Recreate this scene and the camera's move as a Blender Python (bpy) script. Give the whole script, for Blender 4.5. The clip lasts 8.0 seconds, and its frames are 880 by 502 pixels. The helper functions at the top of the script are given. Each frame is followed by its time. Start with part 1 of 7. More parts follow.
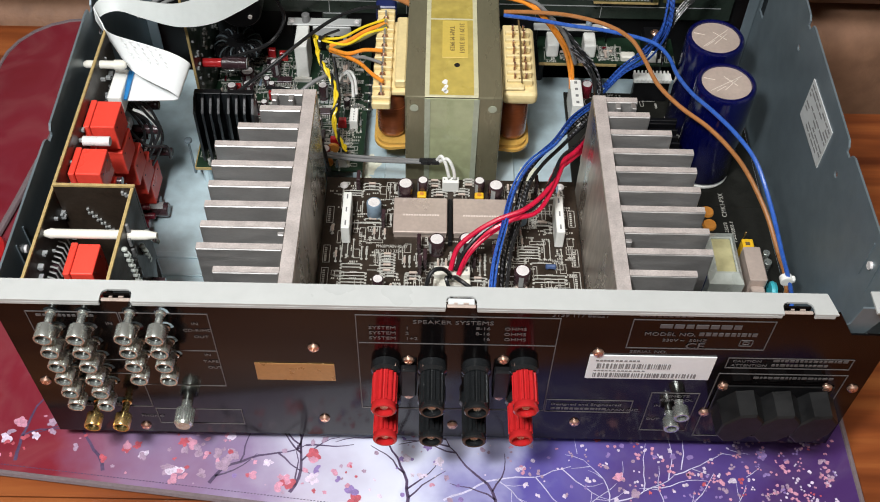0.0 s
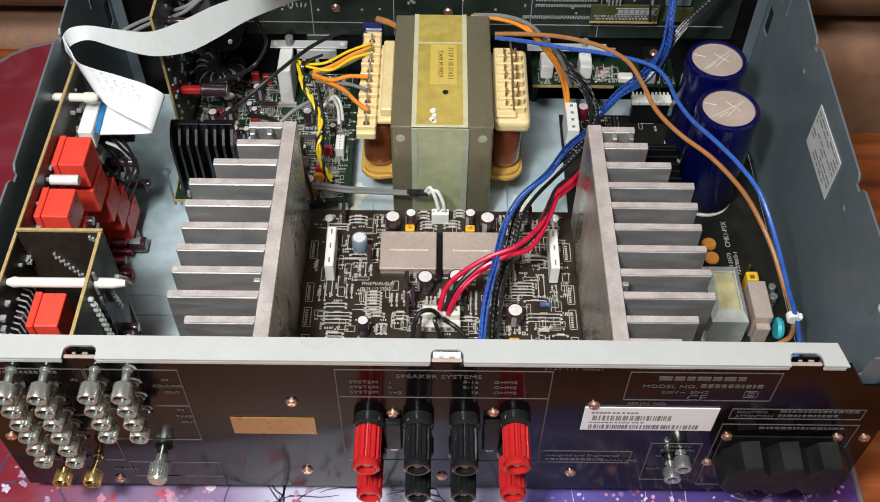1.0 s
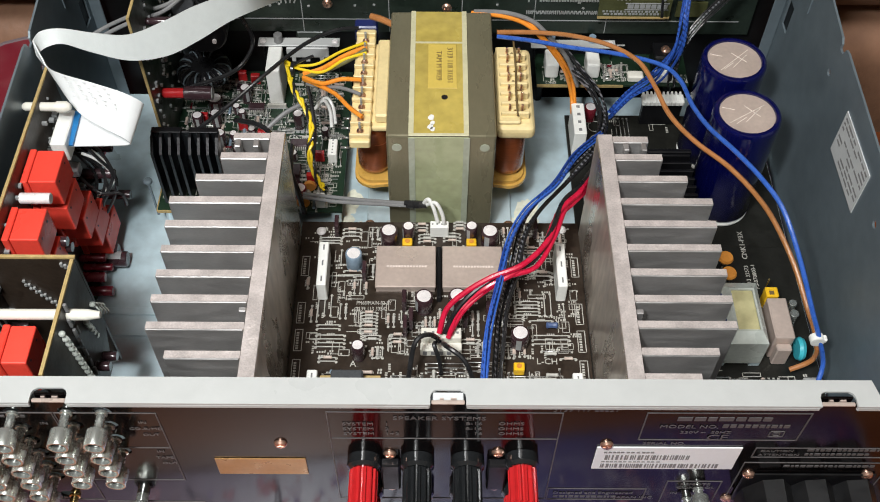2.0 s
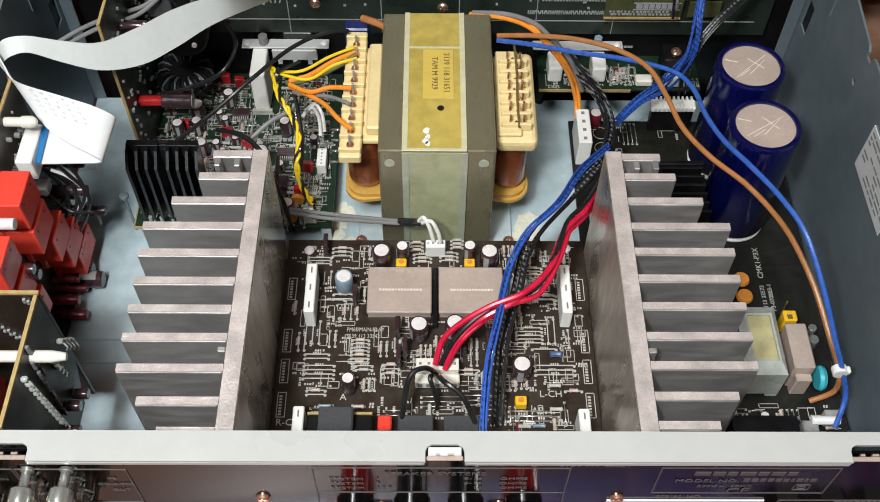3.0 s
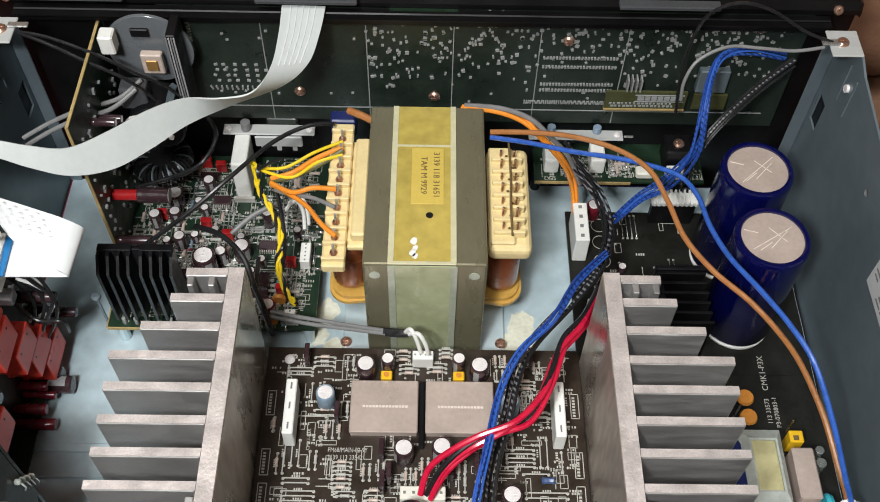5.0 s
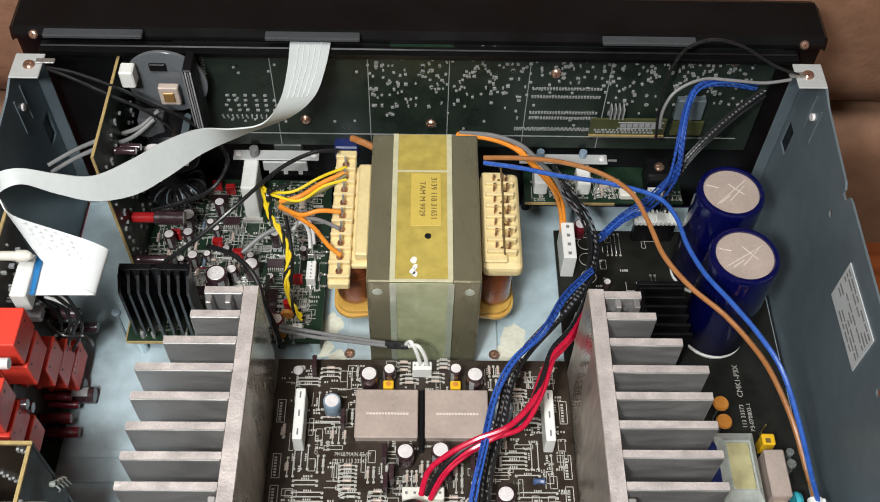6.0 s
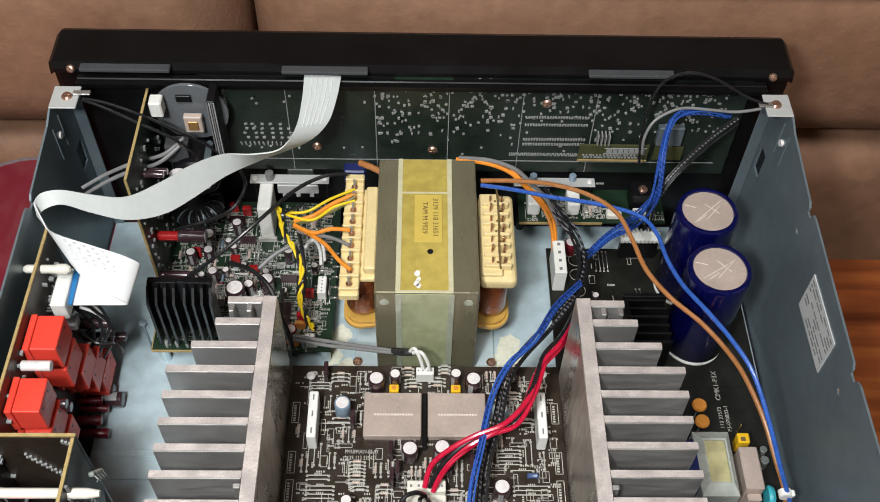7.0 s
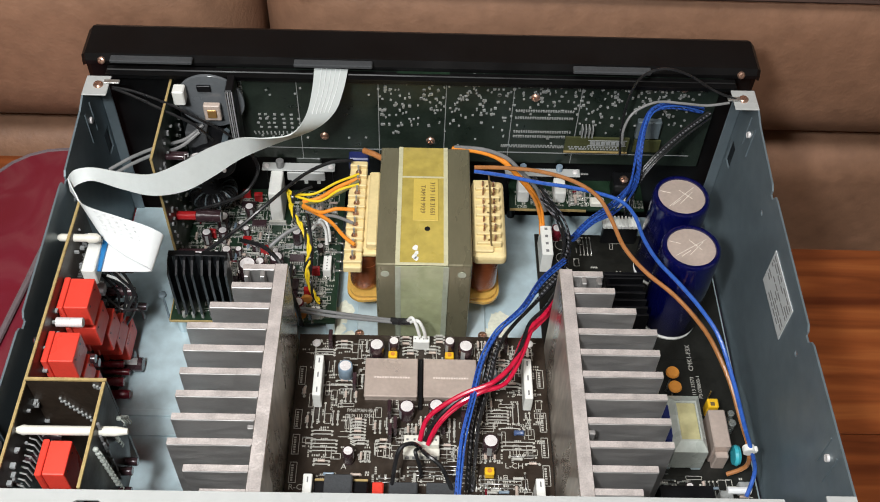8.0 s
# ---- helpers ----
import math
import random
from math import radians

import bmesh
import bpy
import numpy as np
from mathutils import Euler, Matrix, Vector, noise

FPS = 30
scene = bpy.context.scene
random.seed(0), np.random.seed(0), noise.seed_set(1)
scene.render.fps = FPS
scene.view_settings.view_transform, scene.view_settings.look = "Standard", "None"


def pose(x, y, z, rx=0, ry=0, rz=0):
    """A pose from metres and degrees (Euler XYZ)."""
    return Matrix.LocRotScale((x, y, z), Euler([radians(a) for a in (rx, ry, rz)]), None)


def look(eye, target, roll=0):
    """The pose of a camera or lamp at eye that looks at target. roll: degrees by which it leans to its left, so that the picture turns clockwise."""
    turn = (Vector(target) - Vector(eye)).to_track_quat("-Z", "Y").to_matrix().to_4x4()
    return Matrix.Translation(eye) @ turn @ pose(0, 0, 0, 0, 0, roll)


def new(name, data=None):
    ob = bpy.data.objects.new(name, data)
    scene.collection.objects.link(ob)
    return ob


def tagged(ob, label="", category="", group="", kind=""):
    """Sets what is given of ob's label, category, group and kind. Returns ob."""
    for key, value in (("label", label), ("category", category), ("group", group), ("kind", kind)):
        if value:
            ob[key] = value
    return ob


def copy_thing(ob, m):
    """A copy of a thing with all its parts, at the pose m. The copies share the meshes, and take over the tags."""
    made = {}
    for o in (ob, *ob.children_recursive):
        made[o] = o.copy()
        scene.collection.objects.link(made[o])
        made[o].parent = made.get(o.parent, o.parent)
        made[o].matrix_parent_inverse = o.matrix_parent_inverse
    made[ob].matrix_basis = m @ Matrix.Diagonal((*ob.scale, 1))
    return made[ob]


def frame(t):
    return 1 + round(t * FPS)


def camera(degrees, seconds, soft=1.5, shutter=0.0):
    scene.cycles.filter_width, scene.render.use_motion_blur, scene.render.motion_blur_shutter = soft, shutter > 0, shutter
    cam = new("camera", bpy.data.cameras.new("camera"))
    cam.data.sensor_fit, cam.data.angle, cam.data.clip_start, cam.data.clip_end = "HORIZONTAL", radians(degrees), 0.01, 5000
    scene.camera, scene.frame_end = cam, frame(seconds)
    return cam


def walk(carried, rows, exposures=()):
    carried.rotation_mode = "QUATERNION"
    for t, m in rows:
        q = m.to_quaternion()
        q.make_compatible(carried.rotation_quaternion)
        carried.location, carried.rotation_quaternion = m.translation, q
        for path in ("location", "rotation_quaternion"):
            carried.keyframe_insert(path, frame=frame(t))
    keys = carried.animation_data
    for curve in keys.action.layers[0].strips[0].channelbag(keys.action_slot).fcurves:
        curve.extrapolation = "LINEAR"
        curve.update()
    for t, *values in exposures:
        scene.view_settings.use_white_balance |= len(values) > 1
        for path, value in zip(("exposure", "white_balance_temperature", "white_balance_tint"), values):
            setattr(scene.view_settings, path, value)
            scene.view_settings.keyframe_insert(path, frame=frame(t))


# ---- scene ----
cam = camera(46.82, 8.0, 1.0)
PATH = [
    (0, (-0.0102, -0.2758, 0.5216), (-0.0003, 0.3504, -0.2579), 1.84),
    (0.5, (-0.0045, -0.2557, 0.5163), (-0.0004, 0.3675, -0.2657), 1.19),
    (1, (-0.0005, -0.2389, 0.5143), (0.0038, 0.3839, -0.2681), 0.94),
    (2.5, (-0.0015, -0.1743, 0.4919), (0.0058, 0.4131, -0.3174), 0.85),
    (3, (-0.0006, -0.1542, 0.4865), (0.0087, 0.4249, -0.3287), 0.99),
    (3.5, (-0.0016, -0.1363, 0.4860), (0.0038, 0.4347, -0.3349), 0.90),
    (4, (-0.0004, -0.1187, 0.4844), (0.0069, 0.4531, -0.3360), 1.16),
    (4.5, (0.0023, -0.1011, 0.4875), (0.0107, 0.4718, -0.3321), 1.32),
    (5, (0.0046, -0.0915, 0.4965), (0.0148, 0.4863, -0.3196), 1.64),
    (6.5, (-0.0017, -0.1290, 0.5506), (0.0197, 0.4665, -0.2525), 2.13),
    (7, (-0.0022, -0.1477, 0.5664), (0.0185, 0.4619, -0.2260), 2.05),
    (7.5, (-0.0029, -0.1717, 0.5750), (0.0199, 0.4492, -0.2086), 2.60),
    (8, (-0.0018, -0.2074, 0.5902), (0.0206, 0.4250, -0.1841), 2.69),
]
walk(cam, [(t, look(eye, target, roll)) for t, eye, target, roll in PATH])

# ---- light ----
world = bpy.data.worlds.new("room")
scene.world = world
world.use_nodes = True
world.node_tree.nodes["Background"].inputs[0].default_value = (0.93, 0.96, 1.0, 1)
world.node_tree.nodes["Background"].inputs[1].default_value = 0.14


def area_lamp(name, eye, target, size, power, colour):
    data = bpy.data.lights.new(name, "AREA")
    data.shape, data.size, data.energy, data.color = "DISK", size, power, colour
    ob = new(name, data)
    ob.matrix_world = look(eye, target)
    return ob


area_lamp("camera_torch", (-0.17, -0.26, 0.72), (-0.01, 0.10, 0.05), 0.09, 4.9, (0.96, 0.99, 1.0))
# soft overhead fill, added for ambient light; the source is unseen
area_lamp("ceiling_fill", (-0.30, -0.70, 2.33), (-0.12, -0.45, 0.0), 0.9, 50.0, (1.0, 0.98, 0.95))


# ---- materials ----
def mat(name, col, rough=0.5, metal=0.0, var=0.18, scale=60.0, bump=0.0, bscale=300.0, coat=0.0, ior=1.45, rand=0.0, stretch=(1, 1, 1), rvar=0.12, trans=0.0):
    m = bpy.data.materials.new(name)
    m.use_nodes = True
    nt = m.node_tree
    p = nt.nodes["Principled BSDF"]
    tc = nt.nodes.new("ShaderNodeTexCoord")
    mp = nt.nodes.new("ShaderNodeMapping")
    mp.inputs["Scale"].default_value = stretch
    nt.links.new(tc.outputs["Object"], mp.inputs["Vector"])
    big, fine = nt.nodes.new("ShaderNodeTexNoise"), nt.nodes.new("ShaderNodeTexNoise")
    for n, s in ((big, scale), (fine, scale * 7)):
        n.inputs["Scale"].default_value, n.inputs["Detail"].default_value = s, 5
        nt.links.new(mp.outputs[0], n.inputs["Vector"])
    add = nt.nodes.new("ShaderNodeMath")
    add.operation = "ADD"
    nt.links.new(big.outputs["Fac"], add.inputs[0])
    nt.links.new(fine.outputs["Fac"], add.inputs[1])
    rng = nt.nodes.new("ShaderNodeMapRange")
    rng.inputs["From Min"].default_value, rng.inputs["From Max"].default_value = 0.6, 1.4
    rng.inputs["To Min"].default_value, rng.inputs["To Max"].default_value = 1 - var, 1 + var
    nt.links.new(add.outputs[0], rng.inputs["Value"])
    mul = nt.nodes.new("ShaderNodeVectorMath")
    mul.operation = "SCALE"
    mul.inputs[0].default_value = col
    nt.links.new(rng.outputs[0], mul.inputs["Scale"])
    out = mul.outputs[0]
    if rand:
        info = nt.nodes.new("ShaderNodeObjectInfo")
        r2 = nt.nodes.new("ShaderNodeMapRange")
        r2.inputs["To Min"].default_value, r2.inputs["To Max"].default_value = 1 - rand, 1 + rand
        nt.links.new(info.outputs["Random"], r2.inputs["Value"])
        m2 = nt.nodes.new("ShaderNodeVectorMath")
        m2.operation = "SCALE"
        nt.links.new(out, m2.inputs[0])
        nt.links.new(r2.outputs[0], m2.inputs["Scale"])
        out = m2.outputs[0]
    nt.links.new(out, p.inputs["Base Color"])
    rr = nt.nodes.new("ShaderNodeMapRange")
    rr.inputs["From Min"].default_value, rr.inputs["From Max"].default_value = 0.3, 0.7
    rr.inputs["To Min"].default_value, rr.inputs["To Max"].default_value = max(0.03, rough - rvar), min(1, rough + rvar)
    nt.links.new(big.outputs["Fac"], rr.inputs["Value"])
    nt.links.new(rr.outputs[0], p.inputs["Roughness"])
    p.inputs["Metallic"].default_value = metal
    p.inputs["IOR"].default_value = ior
    p.inputs["Coat Weight"].default_value = coat
    p.inputs["Coat Roughness"].default_value = 0.12
    p.inputs["Transmission Weight"].default_value = trans
    if bump:
        bn = nt.nodes.new("ShaderNodeTexNoise")
        bn.inputs["Scale"].default_value, bn.inputs["Detail"].default_value = bscale, 4
        nt.links.new(mp.outputs[0], bn.inputs["Vector"])
        b = nt.nodes.new("ShaderNodeBump")
        b.inputs["Strength"].default_value, b.inputs["Distance"].default_value = bump, 0.001
        nt.links.new(bn.outputs["Fac"], b.inputs["Height"])
        nt.links.new(b.outputs[0], p.inputs["Normal"])
    return m


M_ZINC = mat("zinc_steel", (0.54, 0.65, 0.69), 0.38, 0.2, 0.10, 25, 0.06, 900)
M_FLOOR = mat("mottled_zinc_floor", (0.48, 0.60, 0.645), 0.36, 0.2, 0.22, 17, 0.06, 700)
M_WALL = mat("blue_grey_steel", (0.180, 0.224, 0.250), 0.42, 0.4, 0.14, 14, 0.05, 700)
M_FLANGE = mat("light_grey_paint", (0.45, 0.46, 0.45), 0.35, 0.0, 0.05, 20, 0.04, 800)
M_PANEL = mat("black_gloss_paint", (0.0030, 0.0022, 0.0024), 0.13, 0.0, 0.25, 30, 0.02, 900, ior=1.36, rvar=0.03)
M_BLACK = mat("black_plastic", (0.005, 0.005, 0.006), 0.40, 0.0, 0.3, 80, 0.08, 900, ior=1.36)
M_FASCIA = mat("black_anodised", (0.0045, 0.0042, 0.0045), 0.42, 0.0, 0.25, 30, 0.05, 1200, ior=1.33)
M_GREYPAD = mat("grey_foam", (0.050, 0.053, 0.057), 0.85, 0.0, 0.2, 90, 0.3, 900)
M_ALU = mat("milled_aluminium", (0.57, 0.555, 0.545), 0.42, 0.8, 0.10, 60, 0.08, 500, stretch=(1, 1, 4))
M_ALUIN = mat("stained_aluminium", (0.50, 0.445, 0.39), 0.32, 0.75, 0.36, 30, 0.06, 300, stretch=(1, 1, 0.35), rvar=0.2)
M_ALUEDGE = mat("sawn_aluminium", (0.72, 0.65, 0.62), 0.42, 0.5, 0.2, 160, 0.25, 700)
M_SHIELD = mat("tinned_shield", (0.54, 0.44, 0.385), 0.36, 0.30, 0.12, 60, 0.05, 600)
M_PCBB = mat("brown_board", (0.029, 0.020, 0.014), 0.42, 0.0, 0.45, 70, 0.1, 500)
M_PCBG = mat("green_board", (0.012, 0.030, 0.016), 0.38, 0.0, 0.35, 120, 0.1, 500)
M_PCBF = mat("dark_green_board", (0.016, 0.024, 0.018), 0.38, 0.0, 0.4, 90, 0.1, 500)
M_EDGE = mat("board_edge", (0.40, 0.29, 0.12), 0.7, 0.0, 0.3, 300)
# dark power board, taken near black with the deep shade around it
M_PCBD = mat("shaded_dark_board", (0.011, 0.011, 0.009), 0.45, 0.0, 0.4, 70, 0.1, 500, ior=1.4)
M_OLIVE = mat("olive_board", (0.062, 0.066, 0.026), 0.4, 0.0, 0.25, 120)
M_SILK = mat("white_print", (0.45, 0.44, 0.40), 0.6, 0.0, 0.3, 400)
M_SILKP = mat("pale_print", (0.72, 0.62, 0.56), 0.6, 0.0, 0.2, 400)
M_SILKG = mat("grey_print", (0.30, 0.31, 0.31), 0.5, 0.0, 0.2, 400)
M_SOLDER = mat("solder", (0.42, 0.43, 0.42), 0.35, 0.4, 0.2, 400)
M_CORE = mat("varnished_steel_core", (0.205, 0.186, 0.118), 0.32, 0.35, 0.09, 30, 0.06, 600, stretch=(3, 1, 1))
M_TAPE = mat("amber_tape", (0.46, 0.355, 0.085), 0.22, 0.0, 0.26, 22, 0.12, 140, coat=0.6)
M_TAPEF = mat("olive_tape", (0.36, 0.385, 0.225), 0.22, 0.0, 0.22, 26, 0.12, 120, coat=0.6)
M_TAPEG = mat("grey_green_tape", (0.36, 0.39, 0.30), 0.24, 0.0, 0.15, 40, 0.1, 200, coat=0.5)
M_TAPEE = mat("milky_tape_edge", (0.58, 0.55, 0.36), 0.3, 0.0, 0.1, 60, coat=0.3)
M_CLEARY = mat("yellowed_clear_tape", (0.50, 0.46, 0.25), 0.2, 0.0, 0.3, 24, 0.05, 300, coat=0.5)
M_YOKE = mat("pale_green_yoke", (0.44, 0.47, 0.43), 0.3, 0.1, 0.15, 60, 0.05, 500)
M_PAPER = mat("amber_label", (0.62, 0.46, 0.10), 0.4, 0.0, 0.08, 80)
M_INKB = mat("brown_ink", (0.15, 0.10, 0.04), 0.6)
M_CREAM = mat("cream_plastic", (0.76, 0.61, 0.31), 0.42, 0.0, 0.10, 60, 0.05, 500)
M_COPPER = mat("lacquered_copper", (0.34, 0.090, 0.030), 0.16, 0.5, 0.25, 40, 0.15, 900, coat=0.7, stretch=(1, 1, 8))
M_BLUECAP = mat("blue_sleeve", (0.002, 0.003, 0.052), 0.12, 0.0, 0.2, 30, 0.02, 200, coat=0.5, rvar=0.04)
M_CAPTOP = mat("capacitor_top", (0.50, 0.405, 0.350), 0.5, 0.2, 0.12, 70, 0.1, 700)
M_DARKCAP = mat("black_sleeve", (0.042, 0.022, 0.026), 0.22, 0.0, 0.3, 200, coat=0.5)
M_PURCAP = mat("maroon_sleeve", (0.16, 0.012, 0.022), 0.28, 0.0, 0.2, 200, coat=0.3)
M_SILV = mat("bright_aluminium", (0.84, 0.80, 0.79), 0.36, 0.2, 0.16, 200)
M_CHROME = mat("nickel", (0.64, 0.67, 0.63), 0.25, 0.85, 0.08, 200, rvar=0.08)
M_GOLD = mat("gold_plate", (0.78, 0.58, 0.25), 0.25, 0.95, 0.15, 200)
M_COPSCREW = mat("copper_screw", (0.66, 0.42, 0.32), 0.3, 0.9, 0.2, 300)
M_RED = mat("red_relay_plastic", (0.82, 0.065, 0.042), 0.35, 0.0, 0.1, 60, 0.03, 500, rand=0.08)
M_REDK = mat("red_knob_plastic", (0.45, 0.018, 0.020), 0.2, 0.0, 0.12, 60, coat=0.3)
M_BLKK = mat("black_knob_plastic", (0.012, 0.013, 0.014), 0.18, 0.0, 0.2, 60, coat=0.4)
M_WHITE = mat("white_plastic", (0.80, 0.80, 0.76), 0.4, 0.0, 0.06, 80)
M_CREAMW = mat("natural_nylon", (0.72, 0.70, 0.62), 0.45, 0.0, 0.08, 80)
M_LABEL = mat("silver_label", (0.62, 0.64, 0.64), 0.4, 0.1, 0.08, 80)
M_LABELW = mat("white_label", (0.80, 0.81, 0.82), 0.4, 0.0, 0.04, 80)
M_GOLDLAB = mat("gold_label", (0.42, 0.23, 0.08), 0.35, 0.45, 0.12, 80)
M_YEL = mat("yellow_part", (0.80, 0.47, 0.02), 0.35, 0.0, 0.1, 100)
M_ORA = mat("orange_disc", (0.62, 0.25, 0.045), 0.35, 0.0, 0.12, 100)
M_CYAN = mat("cyan_disc", (0.05, 0.42, 0.50), 0.35, 0.0, 0.1, 100)
M_RIB = mat("grey_ribbon_jacket", (0.53, 0.56, 0.55), 0.42, 0.0, 0.05, 40, 0.1, 900, stretch=(1, 1, 1))
M_RIBW = mat("white_ribbon_jacket", (0.74, 0.76, 0.76), 0.4, 0.0, 0.04, 40)
M_RIBB = mat("blue_stiffener", (0.02, 0.17, 0.42), 0.4, 0.0, 0.06, 60)
M_WBLUE = mat("blue_wire", (0.018, 0.056, 0.27), 0.3, 0.0, 0.35, 320, coat=0.2)
M_WLBLUE = mat("light_blue_wire", (0.034, 0.112, 0.45), 0.3, 0.0, 0.2, 200, coat=0.2)
M_WBROWN = mat("brown_wire", (0.40, 0.165, 0.055), 0.32, 0.0, 0.12, 120, coat=0.2)
M_WRED = mat("red_wire", (0.56, 0.010, 0.045), 0.3, 0.0, 0.15, 120, coat=0.2)
M_WBLACK = mat("black_wire", (0.014, 0.014, 0.015), 0.3, 0.0, 0.2, 120, coat=0.2)
M_WGREY = mat("grey_wire", (0.20, 0.20, 0.20), 0.35, 0.0, 0.15, 120)
M_WORA = mat("orange_wire", (0.80, 0.27, 0.03), 0.32, 0.0, 0.12, 120, coat=0.2)
M_WYEL = mat("yellow_wire", (0.80, 0.58, 0.02), 0.32, 0.0, 0.12, 120, coat=0.2)
M_WWHITE = mat("white_wire", (0.75, 0.75, 0.72), 0.35, 0.0, 0.1, 120)
M_WLIGHT = mat("pale_grey_wire", (0.36, 0.36, 0.38), 0.35, 0.0, 0.3, 260)
M_SCORE = mat("scored_metal", (0.86, 0.78, 0.70), 0.35, 0.2, 0.1, 200)
M_FAINT = mat("faint_print", (0.70, 0.73, 0.74), 0.5, 0.0, 0.05, 40)
M_RESIDUE = mat("varnish_residue", (0.68, 0.68, 0.56), 0.42, 0.0, 0.18, 60)
M_WOLIVE = mat("olive_wire", (0.14, 0.13, 0.05), 0.35, 0.0, 0.1, 120)
M_TIN = mat("tinned_wire", (0.62, 0.62, 0.60), 0.3, 0.85, 0.1, 300)
M_BLUEB = mat("blue_banded_resistor", (0.06, 0.10, 0.22), 0.35, 0.0, 0.3, 500)
M_BEIGE = mat("resistor_body", (0.52, 0.42, 0.36), 0.4, 0.0, 0.2, 300)
M_BLUER = mat("blue_resistor", (0.20, 0.27, 0.34), 0.4, 0.0, 0.2, 300)
M_SOFA = mat("brown_upholstery", (0.268, 0.144, 0.088), 0.55, 0.0, 0.24, 11, 0.5, 260)
M_SEAM = mat("dark_piping", (0.06, 0.032, 0.024), 0.7, 0.0, 0.2, 60)
M_OUTLET = mat("black_moulding", (0.0045, 0.0045, 0.005), 0.48, 0.0, 0.3, 80, 0.06, 900)
M_AMBER = mat("amber_bobbin", (0.56, 0.33, 0.075), 0.32, 0.0, 0.15, 60, coat=0.3)
M_PANELINK = mat("faint_panel_print", (0.095, 0.088, 0.088), 0.5, 0.0, 0.3, 400)
M_INK = mat("grey_ink", (0.22, 0.22, 0.22), 0.6)
M_CLEAR = mat("milky_disc", (0.13, 0.14, 0.15), 0.2, 0.0, 0.1, 60)
M_NAVY = mat("navy_block", (0.014, 0.022, 0.11), 0.35, 0.0, 0.15, 60)
M_DKBLUE = mat("black_coil", (0.012, 0.012, 0.014), 0.3, 0.0, 0.2, 60)
M_PETALS = [mat("petal_" + n, c, 0.4, 0.0, 0.45, 300) for n, c in (("pink", (0.56, 0.26, 0.36)), ("pale", (0.62, 0.53, 0.66)), ("red", (0.46, 0.09, 0.12)), ("mauve", (0.25, 0.17, 0.40)), ("grey_pink", (0.36, 0.25, 0.35)))]
M_BRANCH = mat("printed_branch", (0.085, 0.055, 0.115), 0.4, 0.0, 0.3, 100)
M_BRANCHW = mat("pale_printed_branch", (0.55, 0.52, 0.68), 0.4, 0.0, 0.3, 100)
M_STITCH = mat("stitched_hem", (0.17, 0.13, 0.14), 0.7, 0.0, 0.25, 500, 0.5, 1500)


def ramp_material(name, stops, rough, scale, stretch, coat=0.0, bump=0.0, detail=6, distort=0.0):
    m = bpy.data.materials.new(name)
    m.use_nodes = True
    nt = m.node_tree
    p = nt.nodes["Principled BSDF"]
    tc, mp = nt.nodes.new("ShaderNodeTexCoord"), nt.nodes.new("ShaderNodeMapping")
    mp.inputs["Scale"].default_value = stretch
    n, r = nt.nodes.new("ShaderNodeTexNoise"), nt.nodes.new("ShaderNodeValToRGB")
    n.inputs["Scale"].default_value, n.inputs["Detail"].default_value, n.inputs["Distortion"].default_value = scale, detail, distort
    nt.links.new(tc.outputs["Object"], mp.inputs[0])
    nt.links.new(mp.outputs[0], n.inputs["Vector"])
    nt.links.new(n.outputs["Fac"], r.inputs[0])
    while len(r.color_ramp.elements) < len(stops):
        r.color_ramp.elements.new(0.5)
    for e, (at, col) in zip(r.color_ramp.elements, stops):
        e.position, e.color = at, (*col, 1)
    nt.links.new(r.outputs[0], p.inputs["Base Color"])
    p.inputs["Roughness"].default_value, p.inputs["Coat Weight"].default_value = rough, coat
    p.inputs["Coat Roughness"].default_value = 0.2
    if bump:
        b = nt.nodes.new("ShaderNodeBump")
        b.inputs["Strength"].default_value, b.inputs["Distance"].default_value = bump, 0.0006
        nt.links.new(n.outputs["Fac"], b.inputs["Height"])
        nt.links.new(b.outputs[0], p.inputs["Normal"])
    return m, nt, p, r, tc


M_WOOD = ramp_material("red_brown_wood", [(0.28, (0.10, 0.022, 0.007)), (0.5, (0.25, 0.066, 0.018)), (0.72, (0.40, 0.135, 0.038))], 0.3, 7, (0.7, 9, 3), 0.35, 0.15, 8, 0.6)[0]


